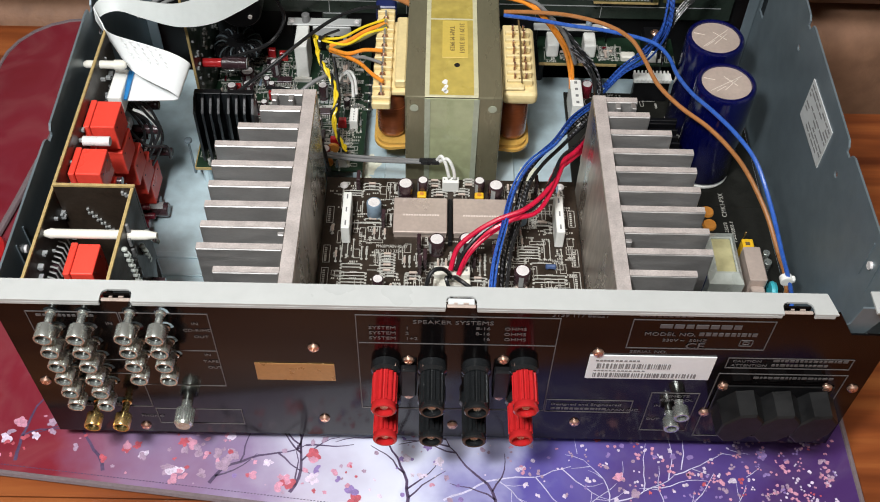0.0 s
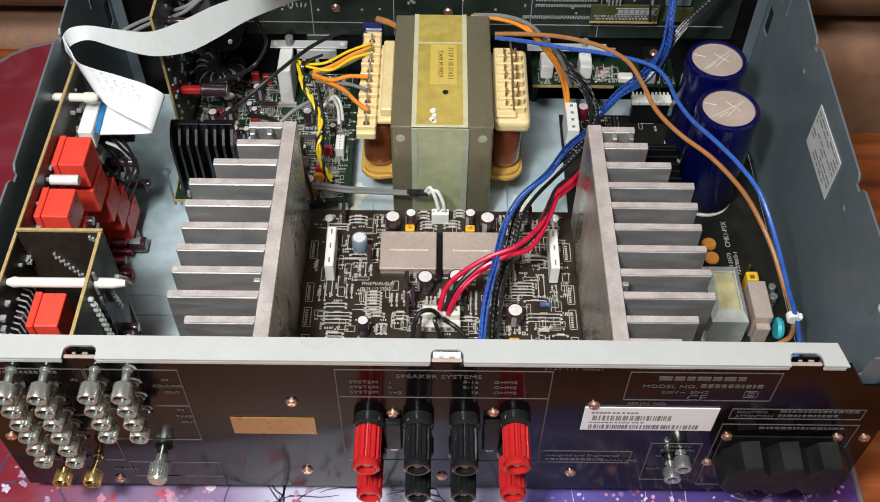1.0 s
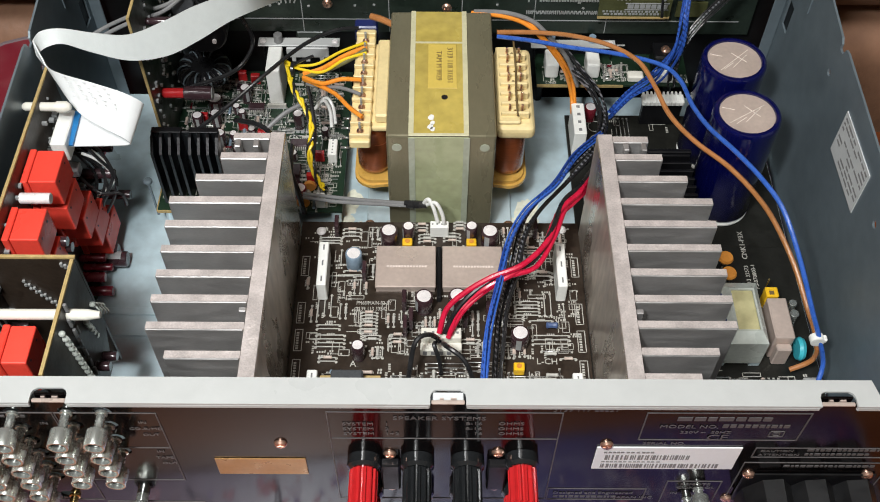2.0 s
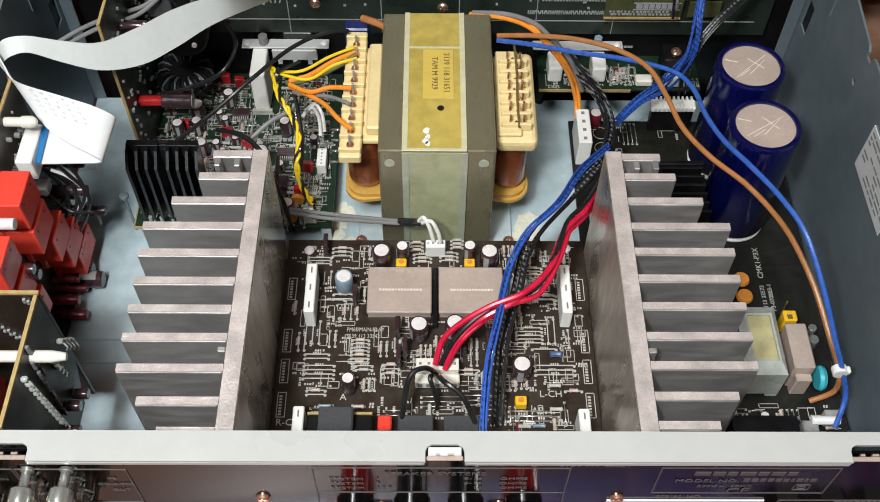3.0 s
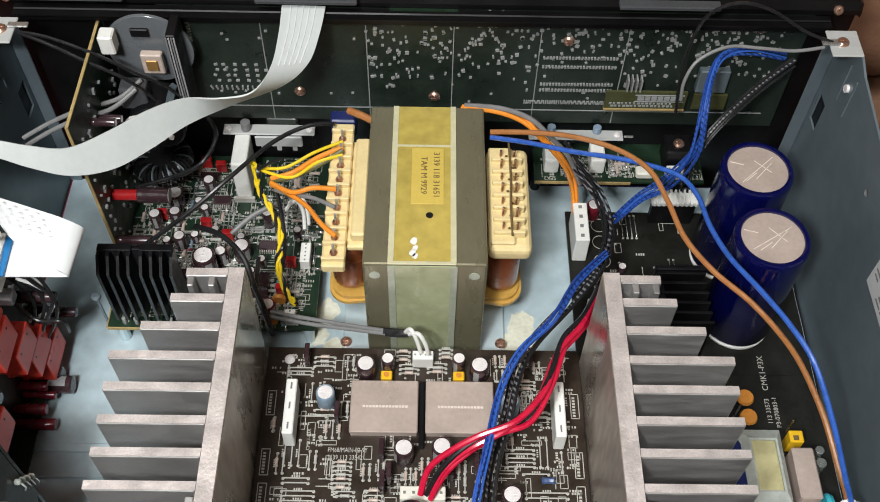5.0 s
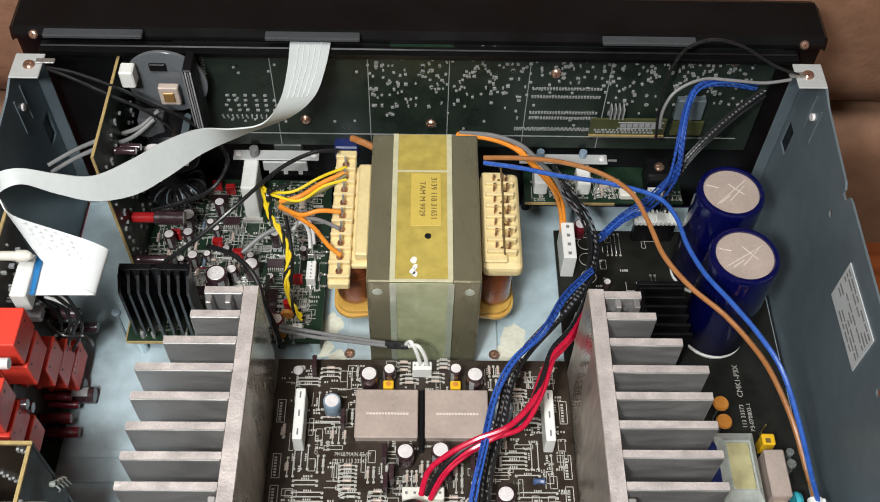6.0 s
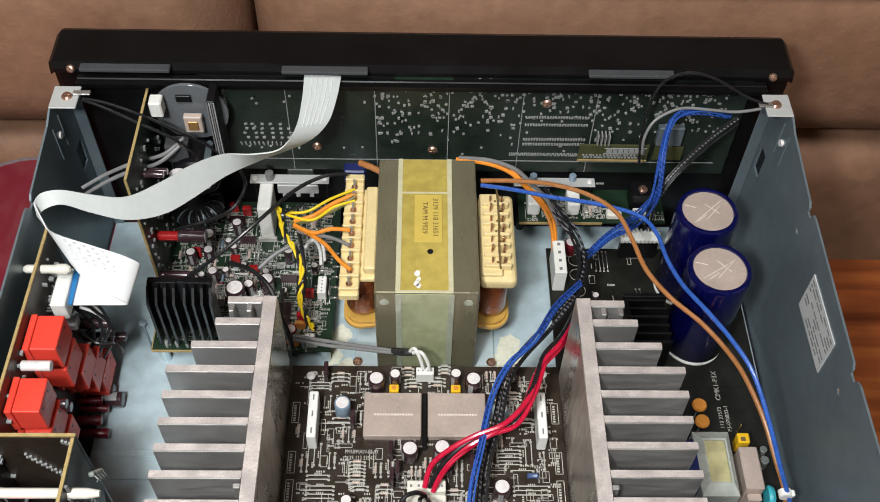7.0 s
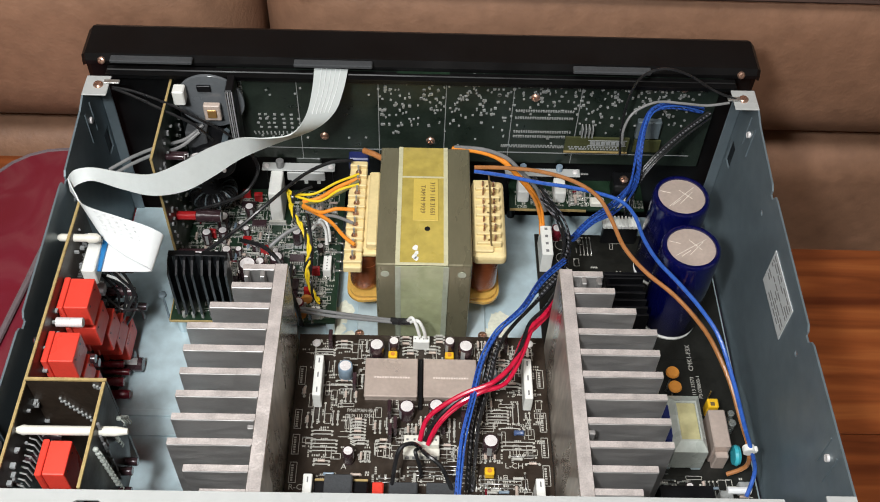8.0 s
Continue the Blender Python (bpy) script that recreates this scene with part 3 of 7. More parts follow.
def side_panel(s):
    top = 0.137
    line = [(0.0016, 0.0125), (0.300, 0.0125), (0.300, 0.140), (0.292, 0.1500), (0.272, 0.1505), (0.262, 0.1470), (0.2160, 0.1415), (0.2132, 0.1390), (0.2132, 0.1360), (0.2085, 0.1360), (0.2065, 0.1410), (0.203, 0.1418),
            (0.1150, top + 0.0005), (0.1122, 0.1345), (0.1122, 0.1315), (0.1070, 0.1315), (0.1050, 0.1355), (0.1015, top), (0.0016, top - 0.001)]
    holes = [[(p, q) for p, q in ring_pts(y, z, 0.0022, 10)] for y, z in ((0.2145, 0.1178), (0.1120, 0.1136))]
    holes.append([(0.2850, 0.0835), (0.2955, 0.0835), (0.2955, 0.1030), (0.2850, 0.1030)])
    m = Matrix(((0, 0, s, s * 0.2138), (1, 0, 0, 0), (0, 1, 0, 0), (0, 0, 0, 1)))
    p = part("side_panel", plate(B(), line, holes, 0.0012, m), M_WALL, case, "blue-grey steel side panel")
    # front tab that carries the ground screw
    part("bracket", box(B(), s * 0.1995, s * 0.2150, 0.2725, 0.2905, 0.1502, 0.1514, 0.0004), M_FLANGE, p, "white painted bracket")
    part("screw", SCREW, None, p, "copper-coloured screw", Matrix.Translation((s * 0.206, 0.2815, 0.1514)))
    part("front_return", box(B(), s * 0.2065, s * 0.2137, 0.2988, 0.3000, 0.0142, 0.1420, 0.0004), M_WALL, p)
    # added black sheet that keeps the square hole dark
    part("hole_backing", box(B(), s * 0.2152, s * 0.2164, 0.2800, 0.3000, 0.0760, 0.1100, 0.0003), M_BLACK, p, "black sheet added to darken the square hole")
    for y, z in ((0.2715, 0.130), (0.0433, 0.1195)):
        part("rivet", cyl(B(), (s * 0.2138, y, z), 0.0022, -s * 0.0014, "x", 12), M_SILV, p)
        for d in (-0.006, 0.006):
            part("pressed_slit", box(B(), s * 0.2132, s * 0.2138, y + d - 0.0005, y + d + 0.0005, z - 0.014, z + 0.010), M_WALL, p)
    return p


right = side_panel(1)
left = side_panel(-1)
lab = part("label", box(B(), 0.2132, 0.2137, 0.1335, 0.1785, 0.0960, 0.1245), M_LABEL, right, "silver sticker with rows of small print")
rng = random.Random(3)
ink = B()
for i in range(8):
    z = 0.1215 - i * 0.0031
    y = 0.1355
    while y < 0.175:
        w = rng.uniform(0.002, 0.009)
        if rng.random() < 0.8:
            box(ink, 0.21315, 0.2132, y, min(y + w, 0.1765), z - 0.0008, z + 0.0006)
        y += w + 0.0012
part("print_bar", ink, M_INK, lab, "", None, "stuff")

# rear panel with its openings
rear_holes = [ring_pts(x, z, 0.004, 10) for x in (-0.188, -0.173) for z in (0.127, 0.1150, 0.1030, 0.0908, 0.0787, 0.0665, 0.0455)]
rear_holes += [ring_pts(x, z, 0.004, 10) for x in (-0.1508, -0.1363) for z in (0.128, 0.1165, 0.1045, 0.0925)]
rear = part("rear_panel", plate(B(), [(-0.2145, 0.0125), (0.2145, 0.0125), (0.2145, 0.120), (0.193, 0.120), (0.1825, 0.1372), (-0.2145, 0.1372)], rear_holes, 0.0012, Matrix.Translation((0, 0.0012, 0)) @ UPRIGHT), M_PANEL, case, "glossy black rear panel with white print")


def flange():
    """Turned-in top edge with three rounded cut-outs."""
    pts = [(-0.2145, -0.0016), (-0.1640, -0.0016)]
    for c in (-0.1555, 0.005, 0.1625):
        w = 0.0072
        pts += [(c - w, -0.0016), (c - w, 0.0026), (c - w + 0.0007, 0.0043), (c - w + 0.0024, 0.0053), (c + w - 0.0024, 0.0053), (c + w - 0.0007, 0.0043), (c + w, 0.0026), (c + w, -0.0016)]
    pts += [(0.1808, -0.0016), (0.1780, 0.0106), (-0.2145, 0.0106)]
    return plate(B(), pts, [], 0.0012, Matrix.Translation((0, 0, 0.1374)))


fl = part("top_flange", flange(), M_FLANGE, case, "pale grey turned-in top edge")
for x0, x1 in ((-0.2145, -0.1629), (-0.1481, -0.0024), (0.0124, 0.1551), (0.1699, 0.1800)):
    part("folded_lip", box(B(), x0, x1, -0.0016, -0.0002, 0.1348, 0.1373, 0.0004), M_FLANGE, fl)
for c in (-0.1555, 0.005, 0.1625):
    part("clip_lip", box(B(), c - 0.0068, c + 0.0068, -0.0006, 0.0012, 0.1366, 0.1378, 0.0004), M_SHIELD, fl)
    part("clip_blade", box(B(), c - 0.0034, c - 0.0018, 0.0014, 0.0021, 0.1310, 0.1376), M_SHIELD, fl)
    part("clip_blade", box(B(), c + 0.0010, c + 0.0034, 0.0014, 0.0021, 0.1310, 0.1376), M_SHIELD, fl)
for c, m in ((-0.1555, M_PANEL), (0.005, M_LABEL), (0.1625, M_PANEL)):
    part("cover_tab", box(B(), c - 0.0062, c + 0.0062, 0.0022 if m is M_PANEL else 0.0013, 0.0034 if m is M_PANEL else 0.0049, 0.1300, 0.1385 if m is M_PANEL else 0.1372, 0.0003), m, fl)
    part("screw", SCREWZ, None, fl, "", Matrix.Translation((c + 0.001, 0.0018, 0.1322)) @ FACE_Y @ Matrix.Diagonal((0.55, 0.55, 0.8, 1)))
corner = part("corner_gusset", plate(B(), [(0.1845, 0.1155), (0.2000, 0.1155), (0.2060, 0.130), (0.2135, 0.1375), (0.1935, 0.1375), (0.1915, 0.125)], [], 0.001, Matrix.Translation((0, 0.0042, 0)) @ UPRIGHT), M_WALL, case)
part("turned_edge", box(B(), 0.1990, 0.2138, 0.0, 0.0125, 0.1374, 0.1386), M_FLANGE, case)
for x, z in ((-0.0665, 0.1008), (-0.0657, 0.0311), (-0.1652, 0.0195), (0.0705, 0.0316), (-0.2078, 0.0650), (0.1425, 0.0718), (0.1962, 0.0721), (0.2095, 0.0720), (0.0738, 0.1012), (-0.0198, 0.0913), (0.0275, 0.0930), (-0.0198, 0.058), (0.0275, 0.058), (0.1385, 0.045), (0.004, 0.026), (-0.181, 0.108), (-0.142, 0.110), (-0.181, 0.073), (-0.142, 0.098)):
    part("screw", SCREW, None, rear, "", Matrix.Translation((x, 0, z)) @ FACE_Y @ Matrix.Diagonal((0.9, 0.9, 0.95, 1)))


def frame_line(x0, x1, z0, z1, w=0.0005):
    bm = B()
    for a in ((x0, x1, z1 - w, z1), (x0, x1, z0, z0 + w), (x0, x0 + w, z0 + w, z1 - w), (x1 - w, x1, z0 + w, z1 - w)):
        box(bm, a[0], a[1], -0.0003, 0.0002, a[2], a[3])
    return part("printed_frame", bm, M_PANELINK, rear)


frame_line(-0.2005, -0.1570, 0.0400, 0.1275)
frame_line(-0.1565, -0.1145, 0.0625, 0.1275)
frame_line(-0.1565, -0.1100, 0.0225, 0.0385)
frame_line(-0.0450, 0.0525, 0.0430, 0.1295)
frame_line(0.0865, 0.1545, 0.1055, 0.1300)
frame_line(0.1390, 0.2020, 0.0890, 0.0985)
frame_line(0.1375, 0.2035, 0.0190, 0.0840)
frame_line(0.1070, 0.1325, 0.0240, 0.0640)
frame_line(0.0528, 0.0990, 0.0425, 0.0552)
bars = B()
for x0, x1, z in ((-0.044, 0.052, 0.1056), (-0.156, -0.115, 0.0955), (-0.200, -0.157, 0.0860), (-0.200, -0.157, 0.0730)):
    box(bars, x0, x1, -0.0003, 0.0002, z, z + 0.0004)
for x0, x1, z in ((0.0890, 0.1145, 0.1322), (0.1225, 0.1510, 0.1325), (0.0560, 0.0840, 0.0452), (0.1620, 0.1990, 0.0955), (0.1620, 0.1900, 0.0915), (0.1560, 0.1960, 0.0795), (-0.1960, -0.1700, 0.1235), (-0.1900, -0.172, 0.0415)):
    x = x0
    while x < x1:
        w = rng.uniform(0.0008, 0.0030)
        box(bars, x, x + w, -0.0003, 0.0002, z, z + 0.0016)
        x += w + 0.0007
x = 0.1200
for w in (0.0024, 0.0024, 0.0022, 0.0022, 0.0022, 0.0022, 0.0012, 0.0024, 0.0012, 0.0024):
    box(bars, x, x + w, -0.0003, 0.0002, 0.1172, 0.1198)
    x += w + 0.0008
x = 0.1000
for w in (0.0060, 0.0046, 0.0036, 0.0060, 0.0040, 0.0052, 0.0036):
    box(bars, x, x + w, -0.0003, 0.0002, 0.1232, 0.1262)
    x += w + 0.0010
part("print_bar", bars, M_PANELINK, rear, "", None, "stuff")
for text, x, z, size in (("SPEAKER SYSTEMS", -0.0178, 0.1232, 0.0042), ("SYSTEM    1", -0.0390, 0.1182, 0.0034), ("SYSTEM    2", -0.0390, 0.1138, 0.0034), ("SYSTEM    1+2", -0.0390, 0.1094, 0.0034),
                         ("8-16      OHMS", 0.0125, 0.1190, 0.0034), ("8-16      OHMS", 0.0125, 0.1145, 0.0034), ("16      OHMS", 0.0160, 0.1100, 0.0034), ("3139 117 88621", 0.0477, 0.1312, 0.0036),
                         ("MODEL NO.", 0.0935, 0.1170, 0.0040), ("230V ~  50HZ", 0.1030, 0.1122, 0.0032), ("CE", 0.1150, 0.1062, 0.0070), ("SERIAL NO.", 0.0890, 0.1018, 0.0032), ("CAUTION", 0.1415, 0.0950, 0.0028),
                         ("ATTENTION", 0.1415, 0.0912, 0.0028), ("REMOTE", 0.1135, 0.0598, 0.0032), ("CONTROL", 0.1125, 0.0560, 0.0032), ("IN", 0.1105, 0.0500, 0.0030), ("OUT", 0.1085, 0.0360, 0.0030),
                         ("Designed and Engineered", 0.0555, 0.0498, 0.0032), ("JAPAN INC.", 0.0850, 0.0448, 0.0032), ("IN", -0.1645, 0.1175, 0.0030), ("OUT", -0.1630, 0.1065, 0.0030), ("IN", -0.1235, 0.1185, 0.0030), ("CD-R/MD", -0.1285, 0.1130, 0.0030),
                         ("OUT", -0.1240, 0.1075, 0.0030), ("IN", -0.1215, 0.0915, 0.0030), ("TAPE", -0.1230, 0.0855, 0.0030), ("OUT", -0.1215, 0.0800, 0.0030), ("PHONO", -0.1655, 0.0295, 0.0030)):
    word(text, on_panel(x, z), size, M_PANELINK, rear, "lettering", 1.15)
mark = B()
for a, b in ((0.1410, 0.1475), (0.1426, 0.1459)):
    z0, z1 = 0.1115 - (b - a) * 0.4, 0.1115 + (b - a) * 0.4
    for q in ((a, b, z1 - 0.0004, z1), (a, b, z0, z0 + 0.0004), (a, a + 0.0004, z0, z1), (b - 0.0004, b, z0, z1)):
        box(mark, q[0], q[1], -0.0003, 0.0002, q[2], q[3])
part("insulation_mark", mark, M_PANELINK, rear)
gold = part("gold_label", box(B(), -0.0975, -0.0572, -0.0006, -0.0001, 0.0703, 0.0862, 0.0002), M_GOLDLAB, rear, "plain gold-coloured sticker")
wl = part("serial_label", box(B(), 0.0700, 0.1332, -0.0008, -0.0001, 0.0780, 0.0993, 0.0002), M_LABELW, rear, "white sticker with two rows of bars")
lb = B()
for z0, z1, a, b in ((0.0880, 0.0925, 0.0745, 0.1120), (0.0800, 0.0838, 0.0735, 0.1260), (0.0945, 0.0957, 0.0735, 0.095), (0.0855, 0.0863, 0.0735, 0.100)):
    x = a
    while x < b:
        w = rng.choice((0.0004, 0.0007, 0.0012)) if z1 - z0 > 0.002 else 0.0014
        box(lb, x, x + w, -0.0011, -0.0009, z0, z1)
        x += w + rng.choice((0.0004, 0.0006, 0.0010))
part("print_bar", lb, M_INK, wl, "", None, "stuff")

# ---- sockets on the rear panel ----
def jack(material):
    bm = lathe(B(), [(0.0026, 0), (0.0026, 0.0010), (0.0019, 0.0012), (0.0019, 0.0080), (0.0041, 0.0084), (0.0044, 0.0088), (0.0044, 0.0158), (0.0042, 0.0161), (0.0035, 0.0161), (0.0033, 0.0115)], (0, 0, 0), "z", 16)
    return mesh_of("jack", bm, material)


JS, JG = jack(M_CHROME), jack(M_GOLD)
JR = mesh_of("short_jack", lathe(B(), [(0.0026, 0), (0.0026, 0.0010), (0.0022, 0.0012), (0.0022, 0.0034), (0.0040, 0.0038), (0.0042, 0.0042), (0.0042, 0.0098), (0.0039, 0.0102), (0.0028, 0.0102), (0.0026, 0.0060)], (0, 0, 0), "z", 16), M_CHROME)
PLUG = mesh_of("jack_core", lathe(B(), [(0.0031, 0.0118), (0.0031, 0.0140), (0.0014, 0.0142)], (0, 0, 0), "z", 10), M_BLACK)


def phono(x, z, me, label):
    t = tagged(part("phono_socket", me, None, None, label, Matrix.Translation((x, -0.0002, z)) @ FACE_Y), "", "audio socket", "input sockets on the rear panel")
    part("insulator", PLUG, None, t, "black insulator", Matrix.Translation((x, 0.0060 if me is JR else -0.0002, z)) @ FACE_Y)


for x in (-0.188, -0.173):
    for z in (0.127, 0.1150, 0.1030, 0.0908, 0.0787, 0.0665):
        phono(x, z, JS, "nickel-plated phono socket on the black rear panel")
    phono(x + 0.003, 0.0455, JG, "gold-plated phono socket on the black rear panel")
for x in (-0.1508, -0.1363):
    for z in (0.128, 0.1165, 0.1045, 0.0925):
        phono(x, z, JS, "nickel-plated phono socket on the black rear panel")
for x, z in ((0.1230, 0.0555), (0.1200, 0.0440)):
    phono(x, z, JR, "nickel-plated remote socket on the black rear panel")
gp = thing("ground_terminal", (-0.138, 0, 0.0455), "knurled nickel ground terminal on the rear panel", "terminal")
part("stem", cyl(B(), (-0.138, 0.0, 0.0455), 0.0030, -0.005, "y", 12), M_CHROME, gp)
knurl = B()
for k in range(20):
    a = k / 20 * 6.283
    qbox(knurl, Matrix.Translation((-0.138 + math.cos(a) * 0.0046, -0.0092, 0.0455 + math.sin(a) * 0.0046)) @ Matrix.Rotation(-a, 4, "Y"), 0.0008, 0.0080, 0.0008)
lathe(knurl, [(0.0040, 0), (0.0046, -0.001), (0.0046, -0.009), (0.0038, -0.0102), (0.0024, -0.0102)], (-0.138, -0.0045, 0.0455), "y", 20)
part("knurled_nut", knurl, M_CHROME, gp)


def binding_post(material, label):
    """A ribbed screw terminal that points out along its own -y."""
    t = thing("binding_post", (0, 0, 0), label, "speaker terminal", "speaker terminals on the rear panel")
    part("collar", lathe(B(), [(0.0075, 0.0), (0.0075, -0.0045), (0.0062, -0.0060)], (0, 0, 0), "y", 20), M_BLKK, t, "black collar")
    bm, rings, n = B(), [], 56
    for h, deep in ((-0.0060, 1), (-0.0066, 0), (-0.0228, 0), (-0.0234, 1)):
        ring = []
        for k in range(n):
            r = 0.0049 if deep or k % 4 in (2, 3) else 0.0063
            ring.append(bm.verts.new((r * math.cos(6.2832 * k / n), h, r * math.sin(6.2832 * k / n))))
        rings.append(ring)
    for a, b in zip(rings, rings[1:]):
        for k in range(n):
            bm.faces.new((a[k], a[(k + 1) % n], b[(k + 1) % n], b[k]))
    bm.faces.new(rings[0])
    bm.faces.new(rings[-1])
    part("end_ring", lathe(B(), [(0.0060, -0.0235), (0.0063, -0.0240), (0.0063, -0.0264), (0.0056, -0.0270), (0.0046, -0.0270), (0.0042, -0.0242)], (0, 0, 0), "y", 28), material, t)
    part("knob", bm, material, t)
    part("metal_core", cyl(B(), (0, -0.0236, 0), 0.0019, -0.0012, "y", 12), M_CHROME, t, "nickel core")
    return t


red = binding_post(M_REDK, "red ribbed speaker terminal on the black rear panel")
blk = binding_post(M_BLKK, "black ribbed speaker terminal on the black rear panel")
first = {}
for x, src in ((-0.0312, red), (-0.0078, blk), (0.0142, blk), (0.0380, red)):
    for z in (0.0868, 0.0570):
        m = Matrix.Translation((x, -0.0002, z + (0.002 if x > 0.03 else 0)))
        if src in first:
            copy_thing(src, m)
        else:
            first[src] = True
            src.matrix_basis = m
for x in (-0.0198, 0.0275):
    solid("terminal_bridge", box(B(), x - 0.0042, x + 0.0042, -0.0045, -0.0002, 0.0625, 0.0875, 0.0008), M_BLACK, "black plastic spacer between speaker terminals", "spacer", "terminal spacers")


def mains_outlets():
    t = thing("mains_outlets", (0.170, 0, 0.02), "black moulded block of three mains outlets", "mains outlet")
    part("mount", box(B(), 0.1400, 0.2000, -0.0012, -0.0002, 0.0450, 0.0735, 0.0004), M_OUTLET, t)
    for i in range(3):
        c = 0.1515 + i * 0.0190
        o = part("socket", lathe(B(), [(0.0110, 0), (0.0105, -0.0140), (0.0096, -0.0150)], (c, -0.0030, 0.0585), "y", 8), M_OUTLET, t)
        o.data.transform(Matrix.Translation((c, 0, 0.0585)) @ Matrix.Rotation(radians(22.5), 4, "Y") @ Matrix.Diagonal((1.0, 1, 1.42, 1)) @ Matrix.Translation((-c, 0, -0.0585)))
        for p in o.data.polygons:
            p.use_smooth = False
    return t


mains_outlets()

# ---- front ----
fascia = thing("front_fascia", (0, 0.32, 0), "black anodised front fascia seen from behind", "front panel")
fb = B()
sect = [(0.3090, 0.004), (0.3090, 0.1497), (0.3032, 0.1500), (0.3030, 0.1530), (0.3050, 0.1575), (0.3320, 0.1580), (0.3370, 0.1550), (0.3400, 0.1460), (0.3400, 0.004)]
ends = []
for x, g in ((-0.2215, 0.0), (-0.2185, 1), (0.2185, 1), (0.2215, 0.0)):
    ends.append([fb.verts.new((x, y + (0 if g else (0.3215 - y) * 0.10), z - (0 if g else 0.003 * (z > 0.1)))) for y, z in sect])
for a, b in zip(ends, ends[1:]):
    for k in range(len(sect)):
        fb.faces.new((a[k], a[(k + 1) % len(sect)], b[(k + 1) % len(sect)], b[k]))
fb.faces.new(ends[0])
fb.faces.new(ends[-1])
part("body", fb, M_FASCIA, fascia)
part("inner_rail", box(B(), -0.2050, 0.2050, 0.2985, 0.3028, 0.1420, 0.1500, 0.0006), M_FASCIA, fascia)
part("rail_lip", box(B(), -0.2050, 0.2050, 0.2950, 0.2983, 0.1480, 0.1490), M_FASCIA, fascia)
for x0, x1 in ((-0.2010, -0.1485), (-0.0835, -0.0330), (0.0970, 0.1475)):
    part("foam_pad", box(B(), x0, x1, 0.2968, 0.3026, 0.1560, 0.1586, 0.0006), M_GREYPAD, fascia, "grey foam pad")
for s in (-1, 1):
    part("screw", SCREW, None, fascia, "", Matrix.Translation((s * 0.2080, 0.3028, 0.1535)) @ Matrix.Rotation(radians(60), 4, "X") @ Matrix.Diagonal((0.8, 0.8, 0.8, 1)))
part("lower_shroud", box(B(), -0.198, 0.198, 0.3150, 0.3165, 0.0145, 0.1400), M_BLACK, fascia)


def front_board():
    t = thing("front_circuit_board", (0.03, 0.304, 0.07), "dark green circuit board with rows of solder joints", "circuit board")
    y = 0.3040
    b = part("board", box(B(), -0.135, 0.198, y, y + 0.0016, 0.0665, 0.1495), M_PCBF, t)
    part("board_tab", box(B(), -0.0900, -0.0720, y, y + 0.0016, 0.0580, 0.0663, 0.001), M_PCBF, t)
    part("board_tab", box(B(), -0.0180, 0.0180, y - 0.004, y - 0.0002, 0.1460, 0.1500, 0.0008), M_PCBG, t)
    lines = B()
    for x in (-0.0845, -0.0302, 0.0153, 0.0607, 0.1062):
        box(lines, x, x + 0.0005, y - 0.0004, y + 0.0002, 0.067, 0.148)
    box(lines, -0.128, 0.19, y - 0.0004, y + 0.0002, 0.0766, 0.0771)
    part("printed_line", lines, M_SILKG, t, "", None, "stuff")
    r = random.Random(11)
    dots = B()

    def dot(x, z, w=0.0011, h=0.0011):
        qbox(dots, Matrix.Translation((x, y - 0.0003, z)) @ Matrix.Rotation(r.uniform(-0.4, 0.4), 4, "Y"), w, 0.0012, h)

    for i in range(430):
        x, z = r.uniform(-0.03, 0.188), 0.148 - abs(r.gauss(0, 0.026))
        if z < 0.09 or (x > 0.062 and 0.094 < z < 0.116 and x < 0.105):
            continue
        dot(x, z, r.choice((0.0010, 0.0014, 0.0020)), r.choice((0.0011, 0.0014, 0.0018)))
    for i in range(60):
        dot(r.uniform(-0.12, 0.19), r.uniform(0.082, 0.14), 0.0014, 0.001)
    for k in range(24):
        for z in (0.1170, 0.1105, 0.0975, 0.0930):
            dot(0.0640 + k * 0.00168, z, 0.0011, 0.0016)
    for k in range(40):
        dot(0.0560 + k * 0.0012, 0.0835, 0.0007, 0.0022)
    for k in range(11):
        dot(-0.1160 + k * 0.0028, 0.0910, 0.0008, 0.0028)
        dot(-0.1215, 0.1455 - k * 0.0020, 0.0022, 0.0008)
    for i in range(26):
        dot(-0.112 + (i % 7) * 0.0055 + r.uniform(-0.001, 0.001), 0.0965 + (i // 7) * 0.004, 0.0019, 0.0012)
    part("solder_joints", dots, M_SOLDER, t, "", None, "stuff")
    for x, z in ((-0.0680, 0.0890), (0.0756, 0.1290), (0.0060, 0.0865), (-0.0370, 0.1420), (0.1740, 0.1400)):
        part("screw", SCREW, None, t, "", Matrix.Translation((x, y, z)) @ FACE_Y)
    s = thing("display_board", (0.13, 0.30, 0.09), "olive circuit board piece with bars of print", "circuit board")
    part("board", box(B(), 0.0995, 0.1440, 0.2985, 0.3000, 0.0850, 0.0975), M_OLIVE, s)
    part("edge", box(B(), 0.0995, 0.1440, 0.2980, 0.3002, 0.0835, 0.0848), M_EDGE, s)
    part("board_piece", box(B(), 0.1475, 0.1660, 0.2985, 0.3000, 0.0850, 0.0960), M_OLIVE, s)
    pr = B()
    x = 0.1170
    for w in (0.0036, 0.0028, 0.0030, 0.0028, 0.0030, 0.0026, 0.0030):
        box(pr, x, x + w, 0.2980, 0.2986, 0.0915, 0.0945)
        x += w + 0.0006
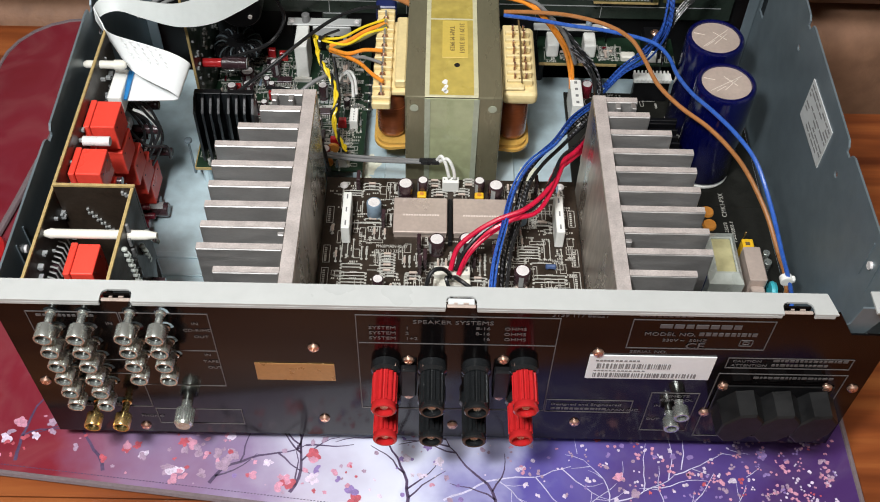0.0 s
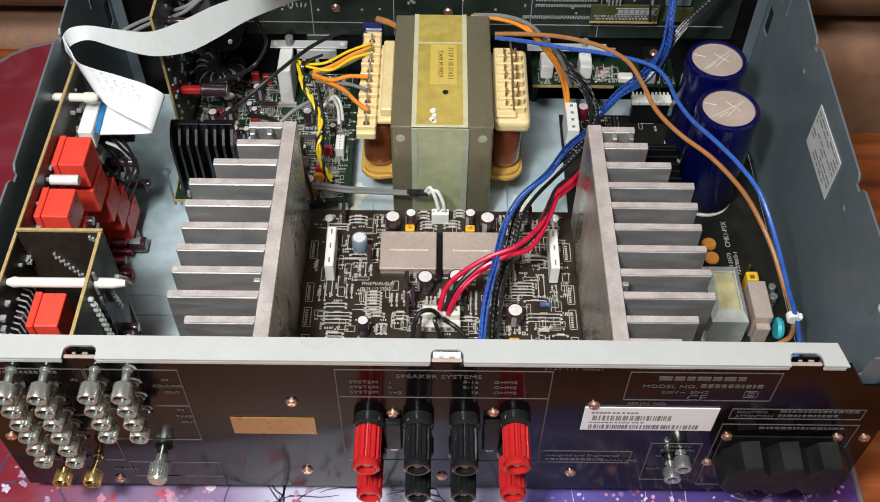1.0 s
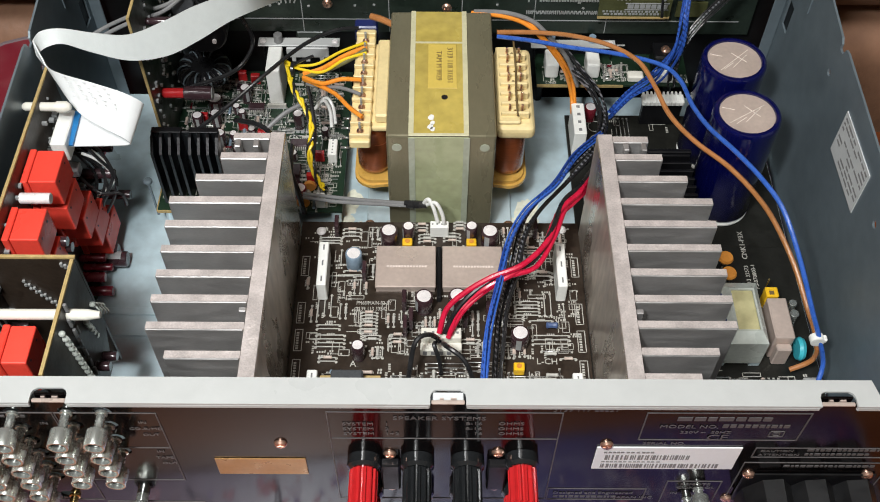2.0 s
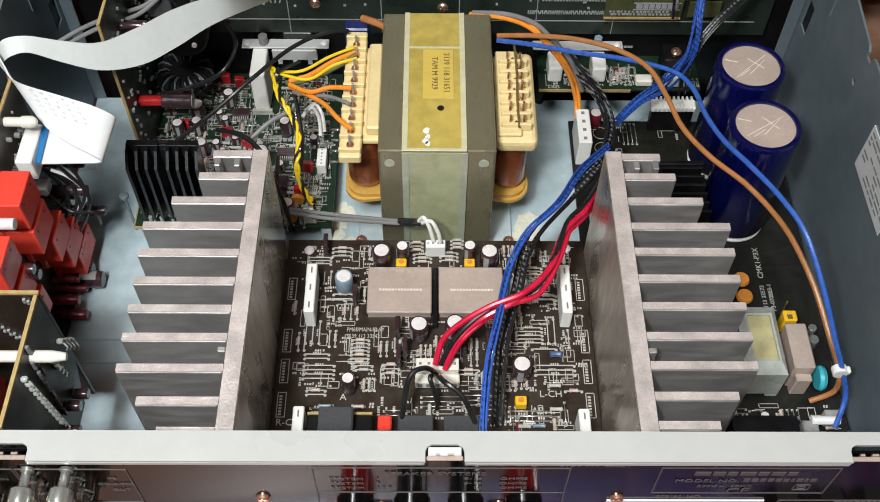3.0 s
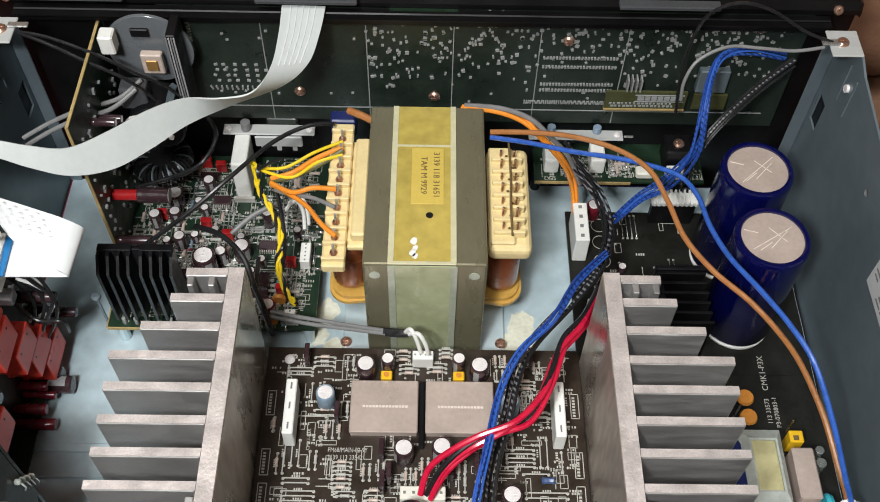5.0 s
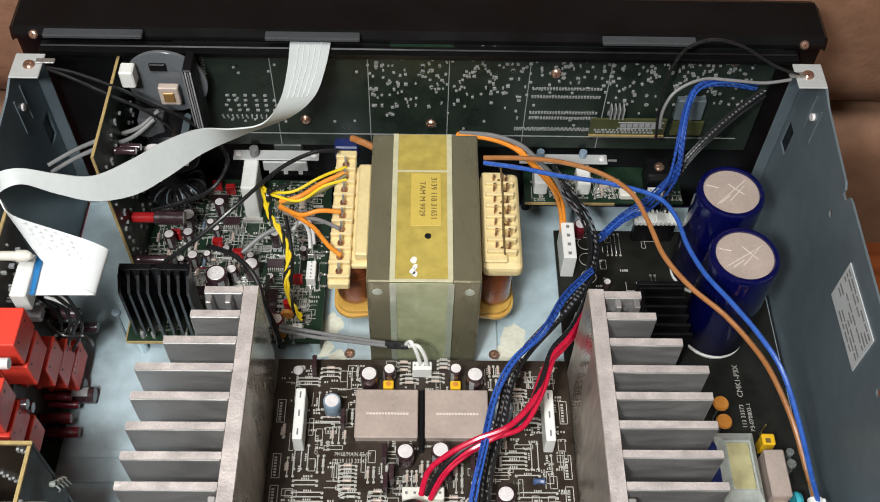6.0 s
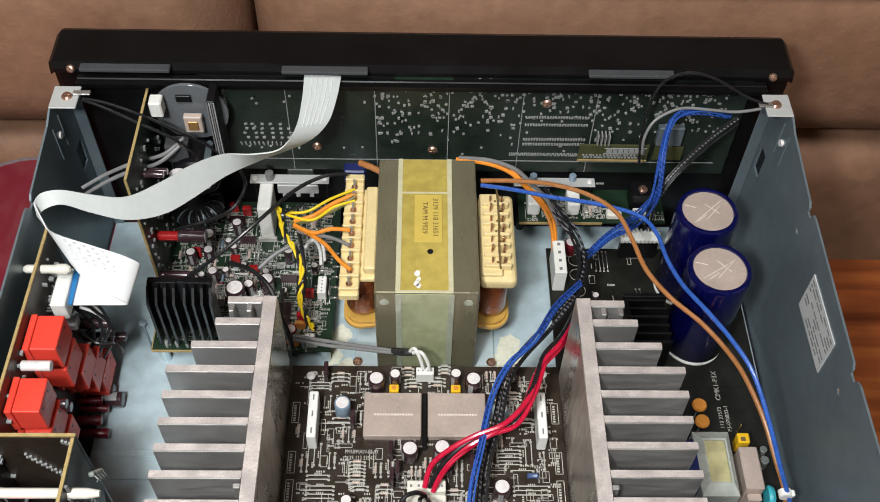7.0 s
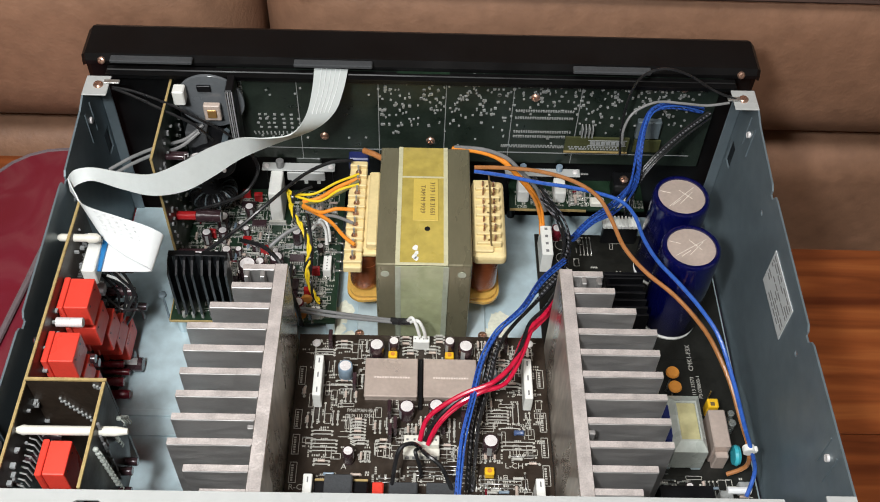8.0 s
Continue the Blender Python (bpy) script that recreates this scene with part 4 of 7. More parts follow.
    for z, a in ((0.0885, 0.1020), (0.0865, 0.1030)):
        for k in range(16):
            box(pr, a + k * 0.0022, a + k * 0.0022 + r.uniform(0.0008, 0.0018), 0.2980, 0.2986, z, z + 0.0011)
    for q in ((0.1155, 0.1425, 0.0952, 0.0956), (0.1155, 0.1425, 0.0904, 0.0907)):
        box(pr, q[0], q[1], 0.2980, 0.2986, q[2], q[3])
    part("print_bar", pr, M_SILKG, s, "", None, "stuff")
    for k in range(4):
        part("pin", box(B(), 0.1100 + k * 0.0024, 0.1108 + k * 0.0024, 0.2980, 0.3035, 0.0978, 0.1060), M_SOLDER, s)
    part("chip", box(B(), 0.1475, 0.1640, 0.2990, 0.3036, 0.0970, 0.1130, 0.0006), M_WALL, s)


front_board()

# ---- power transformer ----
def transformer():
    t = thing("power_transformer", (0.0025, 0.23, 0.014), "olive steel-cased power transformer wrapped in amber tape", "transformer")
    x0, x1, y0, y1, z1 = -0.0272, 0.0322, 0.1792, 0.2805, 0.1026
    part("core", box(B(), x0, x1, y0, y1, 0.0140, z1, 0.0012, 2), M_CORE, t)
    part("top_tape", box(B(), -0.0152, 0.0174, y0 + 0.0005, y1 - 0.0005, z1 + 0.0001, z1 + 0.0006, 0.0002), M_TAPE, t, "amber varnished tape")
    part("front_tape", box(B(), -0.0152, 0.0174, y0 - 0.0006, y0 - 0.0001, 0.0180, z1 - 0.0004, 0.0002), M_TAPEF, t, "pale green tape")
    for x in (-0.0152, 0.0146):
        part("tape_edge", box(B(), x, x + 0.0028, y0 + 0.0005, y1 - 0.0005, z1 + 0.0006, z1 + 0.0009), M_TAPEE, t)
        part("tape_edge", box(B(), x, x + 0.0034, y0 - 0.0010, y0 - 0.0006, 0.0180, z1 - 0.0006), M_TAPEG, t)
    part("tape_lap", box(B(), -0.0124, 0.0146, 0.2520, 0.2532, z1 + 0.0006, z1 + 0.0009), M_TAPEE, t)
    part("tape_fold", box(B(), -0.0152, 0.0174, y0 - 0.0004, y0 + 0.0016, z1 + 0.0003, z1 + 0.0011, 0.0003), M_TAPEE, t)
    lab = part("label", box(B(), -0.0050, 0.0113, 0.2147, 0.2508, z1 + 0.0007, z1 + 0.0011, 0.0002), M_PAPER, t, "amber paper label with brown print")
    word("3139 118 31651", Matrix.Translation((0.0060, 0.2480, z1 + 0.0012)) @ Matrix.Rotation(radians(-90), 4, "Z"), 0.0045, M_INKB, lab)
    word("TAM M 9929", Matrix.Translation((-0.0002, 0.2450, z1 + 0.0012)) @ Matrix.Rotation(radians(-90), 4, "Z"), 0.0045, M_INKB, lab)
    part("hole", lathe(B(), [(0.0018, 0), (0.0018, 0.0003)], (0.0043, 0.2080, z1 + 0.0007), "z", 12), M_WBLACK, t)
    flake = B()
    for cx, cy, r in ((-0.0030, 0.1925, 0.0019), (-0.0022, 0.1885, 0.0014), (-0.0034, 0.1856, 0.0018), (-0.0022, 0.1838, 0.0015)):
        vs = [flake.verts.new((cx + math.cos(k) * r * (0.8 + 0.3 * math.sin(k * 2.3)), cy + math.sin(k) * r * 1.2, z1 + 0.0008)) for k in [q * 0.698 for q in range(9)]]
        flake.faces.new(vs)
    part("torn_spot", flake, M_WHITE, t, "torn white spot in the tape")
    for x in (-0.0215, 0.0262):
        part("weld_spot", cyl(B(), (x, y0 - 0.0001, 0.0940), 0.0027, -0.0004, "y", 16), M_TAPEG, t)
    part("foot_flange", box(B(), -0.0420, 0.0460, y0 - 0.012, y1 + 0.008, 0.0140, 0.0165, 0.0006), M_ZINC, t)
    for x, y in ((-0.0400, 0.1869), (0.0439, 0.1869)):
        part("foot_screw", SCREW, None, t, "copper-coloured screw", Matrix.Translation((x, y, 0.0166)))
    for s, xa, xb in ((-1, -0.0272, -0.0462), (1, 0.0322, 0.0516)):
        coil = box(B(), xa, xb, 0.2015, 0.2620, 0.0415, 0.0860, 0.0085, 5)
        for f in coil.faces:
            f.smooth = True
        part("winding", coil, M_COPPER, t, "dark lacquered copper winding")
        for zc, h, g, m in ((0.0386, 0.0022, 0.0024, M_AMBER), (0.0408, 0.0026, 0.0006, M_AMBER)):
            ring = [(xa, 0.1996 - g * 0.4), (xa, 0.2640 + g * 0.4)]
            for cy, a0 in ((0.2640 - 0.0085, 90), (0.1996 + 0.0085, 0)):
                ring += [(xb - s * 0.0085 + s * (0.0085 + g) * math.cos(radians(a)), cy + (0.0085 + g) * math.sin(radians(a))) for a in ((90, 72, 54, 36, 18, 0) if a0 else (0, -18, -36, -54, -72, -90))]
            part("lower_cheek", plate(B(), ring, [], h, Matrix.Translation((0, 0, zc))), m, t, "amber bobbin cheek")
    # left terminal strip
    part("upper_cheek", box(B(), -0.0272, -0.0368, 0.1990, 0.2680, 0.0850, 0.0885, 0.001, 2), M_CREAM, t)
    part("cheek_wall", box(B(), -0.0272, -0.0345, 0.2020, 0.2650, 0.0885, 0.0950, 0.001), M_CREAM, t)
    st = part("terminal_strip", box(B(), -0.0480, -0.0365, 0.1860, 0.2790, 0.0850, 0.0905, 0.0008), M_CREAM, t)
    for y in [0.1885 + k * 0.0092 for k in range(10)]:
        part("divider", box(B(), -0.0480, -0.0365, y, y + 0.0018, 0.0905, 0.0935, 0.0004), M_CREAM, st)
    for y in [0.1930 + k * 0.0092 for k in range(9)]:
        part("pin", cyl(B(), (-0.0423, y + 0.001, 0.0900), 0.0007, 0.0075, "z", 8), M_SOLDER, st)
        part("solder_blob", lathe(B(), [(0.0022, 0), (0.0017, 0.0014), (0.0006, 0.0026)], (-0.0423, y + 0.001, 0.0905), "z", 10), M_COPSCREW, st)
    for y in (0.1915, 0.1990, 0.2065, 0.2140, 0.2240):
        part("side_pin", cyl(B(), (-0.0480, y, 0.0800), 0.0007, -0.0055, "x", 6), M_TIN, st)
    # right terminal block
    rb = part("terminal_block", box(B(), 0.0335, 0.0555, 0.1975, 0.2640, 0.0800, 0.0900, 0.0035, 3), M_CREAM, t)
    part("rim", box(B(), 0.0345, 0.0470, 0.2000, 0.2620, 0.0900, 0.0925, 0.0008), M_CREAM, rb)
    for k in range(7):
        y = 0.2090 + k * 0.0078
        part("divider", box(B(), 0.0360, 0.0520, y - 0.0044, y - 0.0024, 0.0900, 0.0950, 0.0005), M_CREAM, rb)
        for x in (0.0410, 0.0480):
            part("pin", cyl(B(), (x, y, 0.0900), 0.0007, 0.0070 + 0.002 * (k % 2), "z", 8), M_COPSCREW, rb)
        part("solder_blob", lathe(B(), [(0.0024, 0), (0.0018, 0.0014), (0.0006, 0.0028)], (0.0440 + 0.001 * (k % 3), y, 0.0900), "z", 10), M_INKB if k % 2 else M_GOLD, rb)
    part("bus_wire", tube(B(), [(0.0452, 0.203, 0.0945), (0.0448, 0.22, 0.0965), (0.0455, 0.24, 0.0955), (0.0450, 0.262, 0.097)], 0.0006, 6), M_INKB, rb)
    part("blue_block", box(B(), -0.0500, -0.0360, 0.2810, 0.2890, 0.0780, 0.0900, 0.001), M_NAVY, t, "navy blue block")
    return t


transformer()
resid = B()
rr = random.Random(8)
for i in range(16):
    x, y = rr.choice((rr.uniform(-0.056, -0.040), rr.uniform(0.048, 0.064))), rr.uniform(0.168, 0.208)
    size, ph = rr.uniform(0.005, 0.011), rr.uniform(0, 6)
    ring = []
    for k in range(36):
        a = k * math.pi / 18
        g = size * (1 + 0.22 * math.sin(2 * a + ph) + 0.13 * math.sin(5 * a + 2 * ph) + 0.06 * math.sin(11 * a))
        ring.append(resid.verts.new((x + math.cos(a) * g * 0.7, y + math.sin(a) * g, 0.01405 + 0.00002 * i)))
    resid.faces.new(ring)
part("varnish_residue", resid, M_RESIDUE, case, "", None, "stuff")


# ---- heat sinks ----
def heat_sink(s, x_in, x_out, fins, label):
    t = thing("heat_sink", (s * 0.09, 0.09, 0.014), label, "heat sink", "heat sinks beside the main board")
    zt, zb = 0.1213, 0.0142
    sp = part("spine", box(B(), x_in, x_out, 0.0160, 0.1640, zb, zt - 0.0004, 0.0008, 2), M_ALUIN, t)
    part("sawn_edge", box(B(), x_in + s * 0.0004, x_out - s * 0.0004, 0.0164, 0.1636, zt - 0.0003, zt), M_ALUEDGE, sp)
    for y, xe in fins:
        f = part("fin", box(B(), x_out, xe, y - 0.0021, y + 0.0021, zb, zt - 0.0004, 0.0005), M_ALU, t)
        part("sawn_edge", box(B(), x_out - s * 0.0002, xe - s * 0.0003, y - 0.0018, y + 0.0018, zt - 0.0003, zt), M_ALUEDGE, f)
    # screw channels at the far end and half way along
    y, xe = fins[0]
    for a in (0.35, 0.85):
        xm = x_out + (xe - x_out) * a
        part("screw_channel", box(B(), xm - 0.0014, xm + 0.0014, y - 0.0075, y - 0.0022, zb, zt, 0.0004), M_ALU, t)
    part("screw_channel", box(B(), x_out, x_out + s * 0.0034, 0.0545, 0.0570, zb, zt - 0.0006, 0.0004), M_ALU, t)
    return t


heat_sink(-1, -0.0772, -0.0850, [(0.1613, -0.1035), (0.1478, -0.1085), (0.1334, -0.1190), (0.1190, -0.1297), (0.1042, -0.1293), (0.0893, -0.1288), (0.0751, -0.1287), (0.0612, -0.1287), (0.0466, -0.1286), (0.0317, -0.1180), (0.0185, -0.1080)],
          "brushed aluminium heat sink with stepped fins, scuffed top edges")
heat_sink(1, 0.0820, 0.0900, [(0.1605, 0.1080), (0.1484, 0.1138), (0.1341, 0.1245), (0.1196, 0.1346), (0.1057, 0.1343), (0.0914, 0.1342), (0.0772, 0.1344), (0.0624, 0.1344), (0.0485, 0.1341), (0.0345, 0.1240), (0.0216, 0.1145)],
          "brushed aluminium heat sink with stepped fins, streaked inner face")


def black_heat_sink():
    """Two groups of four fins whose tops lean back from their front edges."""
    t = thing("black_heat_sink", (-0.141, 0.195, 0.03), "matt black finned heat sink standing on the green board", "heat sink")
    part("back_plate", box(B(), -0.1600, -0.1225, 0.1992, 0.2012, 0.0335, 0.0836, 0.0004), M_BLACK, t)
    for k in range(8):
        x = -0.1600 + k * 0.0050 + (0.0012 if k > 3 else 0)
        fin = plate(B(), [(0.1878, 0.0345), (0.1991, 0.0345), (0.1991, 0.0840), (0.1948, 0.0838), (0.1878, 0.0770)], [], 0.0015, Matrix(((0, 0, 1, x), (1, 0, 0, 0), (0, 1, 0, 0), (0, 0, 0, 1))))
        part("fin", fin, M_BLACK, t)
    for x0, x1 in ((-0.1600, -0.1430), (-0.1388, -0.1225)):
        part("clip_bridge", box(B(), x0, x1, 0.1975, 0.2016, 0.0842, 0.0852, 0.0003), M_BLACK, t)
    for k in range(6):
        part("pin", cyl(B(), (-0.1570 + k * 0.0062, 0.1895, 0.0290), 0.0011, 0.0052, "z", 8), M_SOLDER, t)
    return t


black_heat_sink()
sc = thing("thumb_screw", (-0.1700, 0.196, 0.014), "dark steel thumb screw standing on the floor plate", "screw")
part("shank", cyl(B(), (-0.1700, 0.196, 0.0140), 0.0008, 0.030, "z", 8), M_WALL, sc)
part("head", lathe(B(), [(0.0010, 0.029), (0.0026, 0.030), (0.0026, 0.0315), (0.0012, 0.032)], (-0.1700, 0.196, 0.0140), "z", 14), M_WALL, sc)


# ---- components ----
def can(r, h, sleeve, name):
    """Meshes of an electrolytic capacitor that stands at its own origin."""
    a = mesh_of(name + "_sleeve", lathe(B(), [(r * 0.92, 0), (r, h * 0.05), (r, h * 0.10), (r * 0.95, h * 0.14), (r, h * 0.18), (r, h * 0.96), (r * 0.93, h)], (0, 0, 0), "z", 18), sleeve)
    bm = lathe(B(), [(r * 0.80, h), (r * 0.76, h + 0.0002)], (0, 0, 0), "z", 18)
    for q in (20, 110):
        qbox(bm, Matrix.Translation((0, 0, h + 0.0002)) @ Matrix.Rotation(radians(q), 4, "Z"), r * 1.4, r * 0.07, 0.0002)
    b = mesh_of(name + "_top", bm, M_SILV)
    c = mesh_of(name + "_stripe", lathe_arc(r * 1.008, h * 0.2, h * 0.92, 0.0, 0.6), M_SILKG)
    return a, b, c


def lathe_arc(r, z0, z1, a0, span, seg=5):
    bm = bmesh.new()
    lo = [bm.verts.new((r * math.cos(a0 + span * k / seg), r * math.sin(a0 + span * k / seg), z0)) for k in range(seg + 1)]
    hi = [bm.verts.new((v.co.x, v.co.y, z1)) for v in lo]
    for k in range(seg):
        bm.faces.new((lo[k], lo[k + 1], hi[k + 1], hi[k]))
    return bm


def lathe_arc_x(r, x0, x1, y, z):
    """A printed band on the upper side of a can that lies along x."""
    bm = bmesh.new()
    ends = [[bm.verts.new((x, y + r * math.cos(1.0 + 0.2 * k), z + r * math.sin(1.0 + 0.2 * k))) for k in range(7)] for x in (x0, x1)]
    for k in range(6):
        bm.faces.new((ends[0][k], ends[0][k + 1], ends[1][k + 1], ends[1][k]))
    return bm


CANS = {"dark": can(0.0048, 0.0125, M_DARKCAP, "dark"), "small": can(0.0034, 0.0125, M_DARKCAP, "small"), "blue": can(0.0046, 0.0120, M_BLUER, "blue"), "maroon": can(0.0040, 0.0110, M_PURCAP, "maroon"), "white": can(0.0038, 0.0110, M_WHITE, "white"),
        "tiny": can(0.0025, 0.0070, M_DARKCAP, "tiny"), "fat": can(0.0062, 0.021, M_DARKCAP, "fat")}


def capacitor(kind, m, parent, lying=False):
    a, b, c = CANS[kind]
    ob = part("capacitor", a, None, parent, "", m)
    if not lying:
        part("top", b, None, ob, "silvery scored top", m)
    part("stripe", c, None, ob, "", m)
    return ob


def up(x, y, z, turn=0.0):
    return Matrix.Translation((x, y, z)) @ Matrix.Rotation(radians(turn), 4, "Z")


def resistor_mesh(name, material, length=0.0062, r=0.0011):
    bm = lathe(B(), [(r * 0.7, -length / 2), (r, -length / 2 + 0.0006), (r * 0.8, -length / 4), (r * 0.8, length / 4), (r, length / 2 - 0.0006), (r * 0.7, length / 2)], (0, 0, r), "x", 8)
    return mesh_of(name, bm, material)


RES = [resistor_mesh("resistor_beige", M_BEIGE), resistor_mesh("resistor_blue", M_BLUER), resistor_mesh("resistor_white", M_SILK), resistor_mesh("diode", M_PURCAP, 0.0045, 0.0009)]


def free(x, y, w, taken):
    return all(not (a - w < x < b + w and c - w < y < d + w) for a, b, c, d in taken)


def print_rect(bm, x0, x1, y0, y1, z, w=0.00035):
    for a in ((x0, x1, y0, y0 + w), (x0, x1, y1 - w, y1), (x0, x0 + w, y0, y1), (x1 - w, x1, y0, y1)):
        box(bm, a[0], a[1], a[2], a[3], z, z + 0.00012)


def populate(t, area, z, taken, seed, n_wire, n_res, n_print, along=0.5, glyphs=1.0):
    """Jumpers, resistors and printing that fill a board between its large parts."""
    r = random.Random(seed)
    x0, x1, y0, y1 = area
    wires, ink = B(), B()
    for i in range(n_wire):
        x, y = r.uniform(x0 + 0.005, x1 - 0.005), r.uniform(y0 + 0.004, y1 - 0.004)
        ln = r.choice((0.006, 0.009, 0.012, 0.016, 0.020))
        flat = r.random() < along
        dx, dy = (ln / 2, 0) if flat else (0, ln / 2)
        if not (free(x - dx, y - dy, 0.001, taken) and free(x + dx, y + dy, 0.001, taken) and free(x, y, 0.001, taken)) or not (x0 < x - dx and x + dx < x1 and y0 < y - dy and y + dy < y1):
            continue
        for k in range(r.choice((1, 1, 2, 3, 4))):
            o = k * 0.0026
            px, py = (x, y + o) if flat else (x + o, y)
            if not free(px, py, 0.001, taken) or py > y1 or px > x1:
                break
            tube(wires, [(px - dx, py - dy, z), (px - dx * 0.94, py - dy * 0.94, z + 0.0011), (px + dx * 0.94, py + dy * 0.94, z + 0.0011), (px + dx, py + dy, z)], 0.00032, 4, 1)
            for e in (-1, 1):
                qbox(ink, Matrix.Translation((px + e * dx, py + e * dy, z + 0.0002)), 0.0012, 0.0012, 0.0003)
    part("jumper_wire", wires, M_TIN, t, "", None, "stuff")
    for i in range(n_res):
        x, y = r.uniform(x0 + 0.005, x1 - 0.005), r.uniform(y0 + 0.005, y1 - 0.005)
        if not free(x, y, 0.004, taken):
            continue
        turn = 0 if r.random() < 0.45 else 90
        me = r.choices(RES, (3, 1, 4, 1))[0]
        part("resistor", me, None, t, "", up(x, y, z + 0.0004, turn))
    for i in range(n_print):
        x, y = r.uniform(x0 + 0.002, x1 - 0.006), r.uniform(y0 + 0.002, y1 - 0.004)
        if not free(x, y, 0.0, taken):
            continue
        k = r.random()
        if k < 0.62:
            vert = r.random() < 0.3
            for c in range(r.choice((3, 4, 4))):
                if r.random() < 0.9:
                    w, h = r.uniform(0.0006, 0.0010), 0.0015 * glyphs
                    if vert:
                        box(ink, x, x + h, y + c * 0.0013, y + c * 0.0013 + w, z, z + 0.0001)
                    else:
                        box(ink, x + c * 0.0013, x + c * 0.0013 + w, y, y + h, z, z + 0.0001)
        elif k < 0.85:
            a, b = r.choice(((0.010, 0.0026), (0.0026, 0.010), (0.006, 0.004), (0.004, 0.007)))
            if x + a < x1 and y + b < y1:
                print_rect(ink, x, x + a, y, y + b, z)
        else:
            ln = r.uniform(0.003, 0.010)
            if r.random() < 0.5:
                box(ink, x, min(x + ln, x1), y, y + 0.0004, z, z + 0.0001)
            else:
                box(ink, x, x + 0.0004, y, min(y + ln, y1), z, z + 0.0001)
    part("white_printing", ink, M_SILK, t, "", None, "stuff")


def axial_group(t, wires, ink, z, groups):
    """Rows of axial parts: x, y of the first, count, length, pitch, and 1 where they run along y."""
    areas = []
    for x, y, n, ln, pitch, up_y in groups:
        w, h = ((n - 1) * pitch, ln / 2) if up_y else (ln / 2, (n - 1) * pitch)
        areas.append((x - 0.002, x + w + 0.002, y - h, y + h) if up_y else (x - w, x + w, y - h - 0.002, y + 0.002))
        for k in range(int(n)):
            px, py = (x + k * pitch, y) if up_y else (x, y - k * pitch)
            dx, dy = (0, ln / 2) if up_y else (ln / 2, 0)
            tube(wires, [(px - dx, py - dy, z), (px - dx * 0.95, py - dy * 0.95, z + 0.0010), (px + dx * 0.95, py + dy * 0.95, z + 0.0010), (px + dx, py + dy, z)], 0.00034, 5, 1)
            for e in (-1, 1):
                lathe(ink, [(0.0008, 0.0), (0.0008, 0.0002)], (px + e * dx, py + e * dy, z), "z", 8)
            if (k + int(x * 2000)) % 3 and ln < 0.012:
                part("resistor", RES[2 if k % 2 else 0], None, t, "", up(px, py, z + 0.0004, 90 if up_y else 0) @ Matrix.Diagonal((0.72, 0.85, 0.85, 1)))
            if k % 2 == 0:
                for c in range(4):
                    if up_y:
                        box(ink, px - 0.0016, px - 0.0008, py - 0.002 + c * 0.0011, py - 0.0013 + c * 0.0011, z, z + 0.0001)
                    else:
                        box(ink, px - 0.002 + c * 0.0011, px - 0.0013 + c * 0.0011, py + 0.0008, py + 0.0018, z, z + 0.0001)
    return areas


def pin_header(t, x, y, z, n, pitch, height, width, material, axis="x", name="connector"):
    """A white plug with slots for its wires."""
    ln = n * pitch
    if axis == "x":
        p = part(name, box(B(), x - ln / 2, x + ln / 2, y - width / 2, y + width / 2, z, z + height, 0.0004), material, t)
    else:
        p = part(name, box(B(), x - width / 2, x + width / 2, y - ln / 2, y + ln / 2, z, z + height, 0.0004), material, t)
    for k in range(n):
        o = -ln / 2 + pitch * (k + 0.5)
        c = (x + o, y) if axis == "x" else (x, y + o)
        part("slot", box(B(), c[0] - pitch * 0.15, c[0] + pitch * 0.15, c[1] - pitch * 0.15, c[1] + pitch * 0.15, z + height - 0.0002, z + height + 0.0003), M_WGREY, p)
    return p


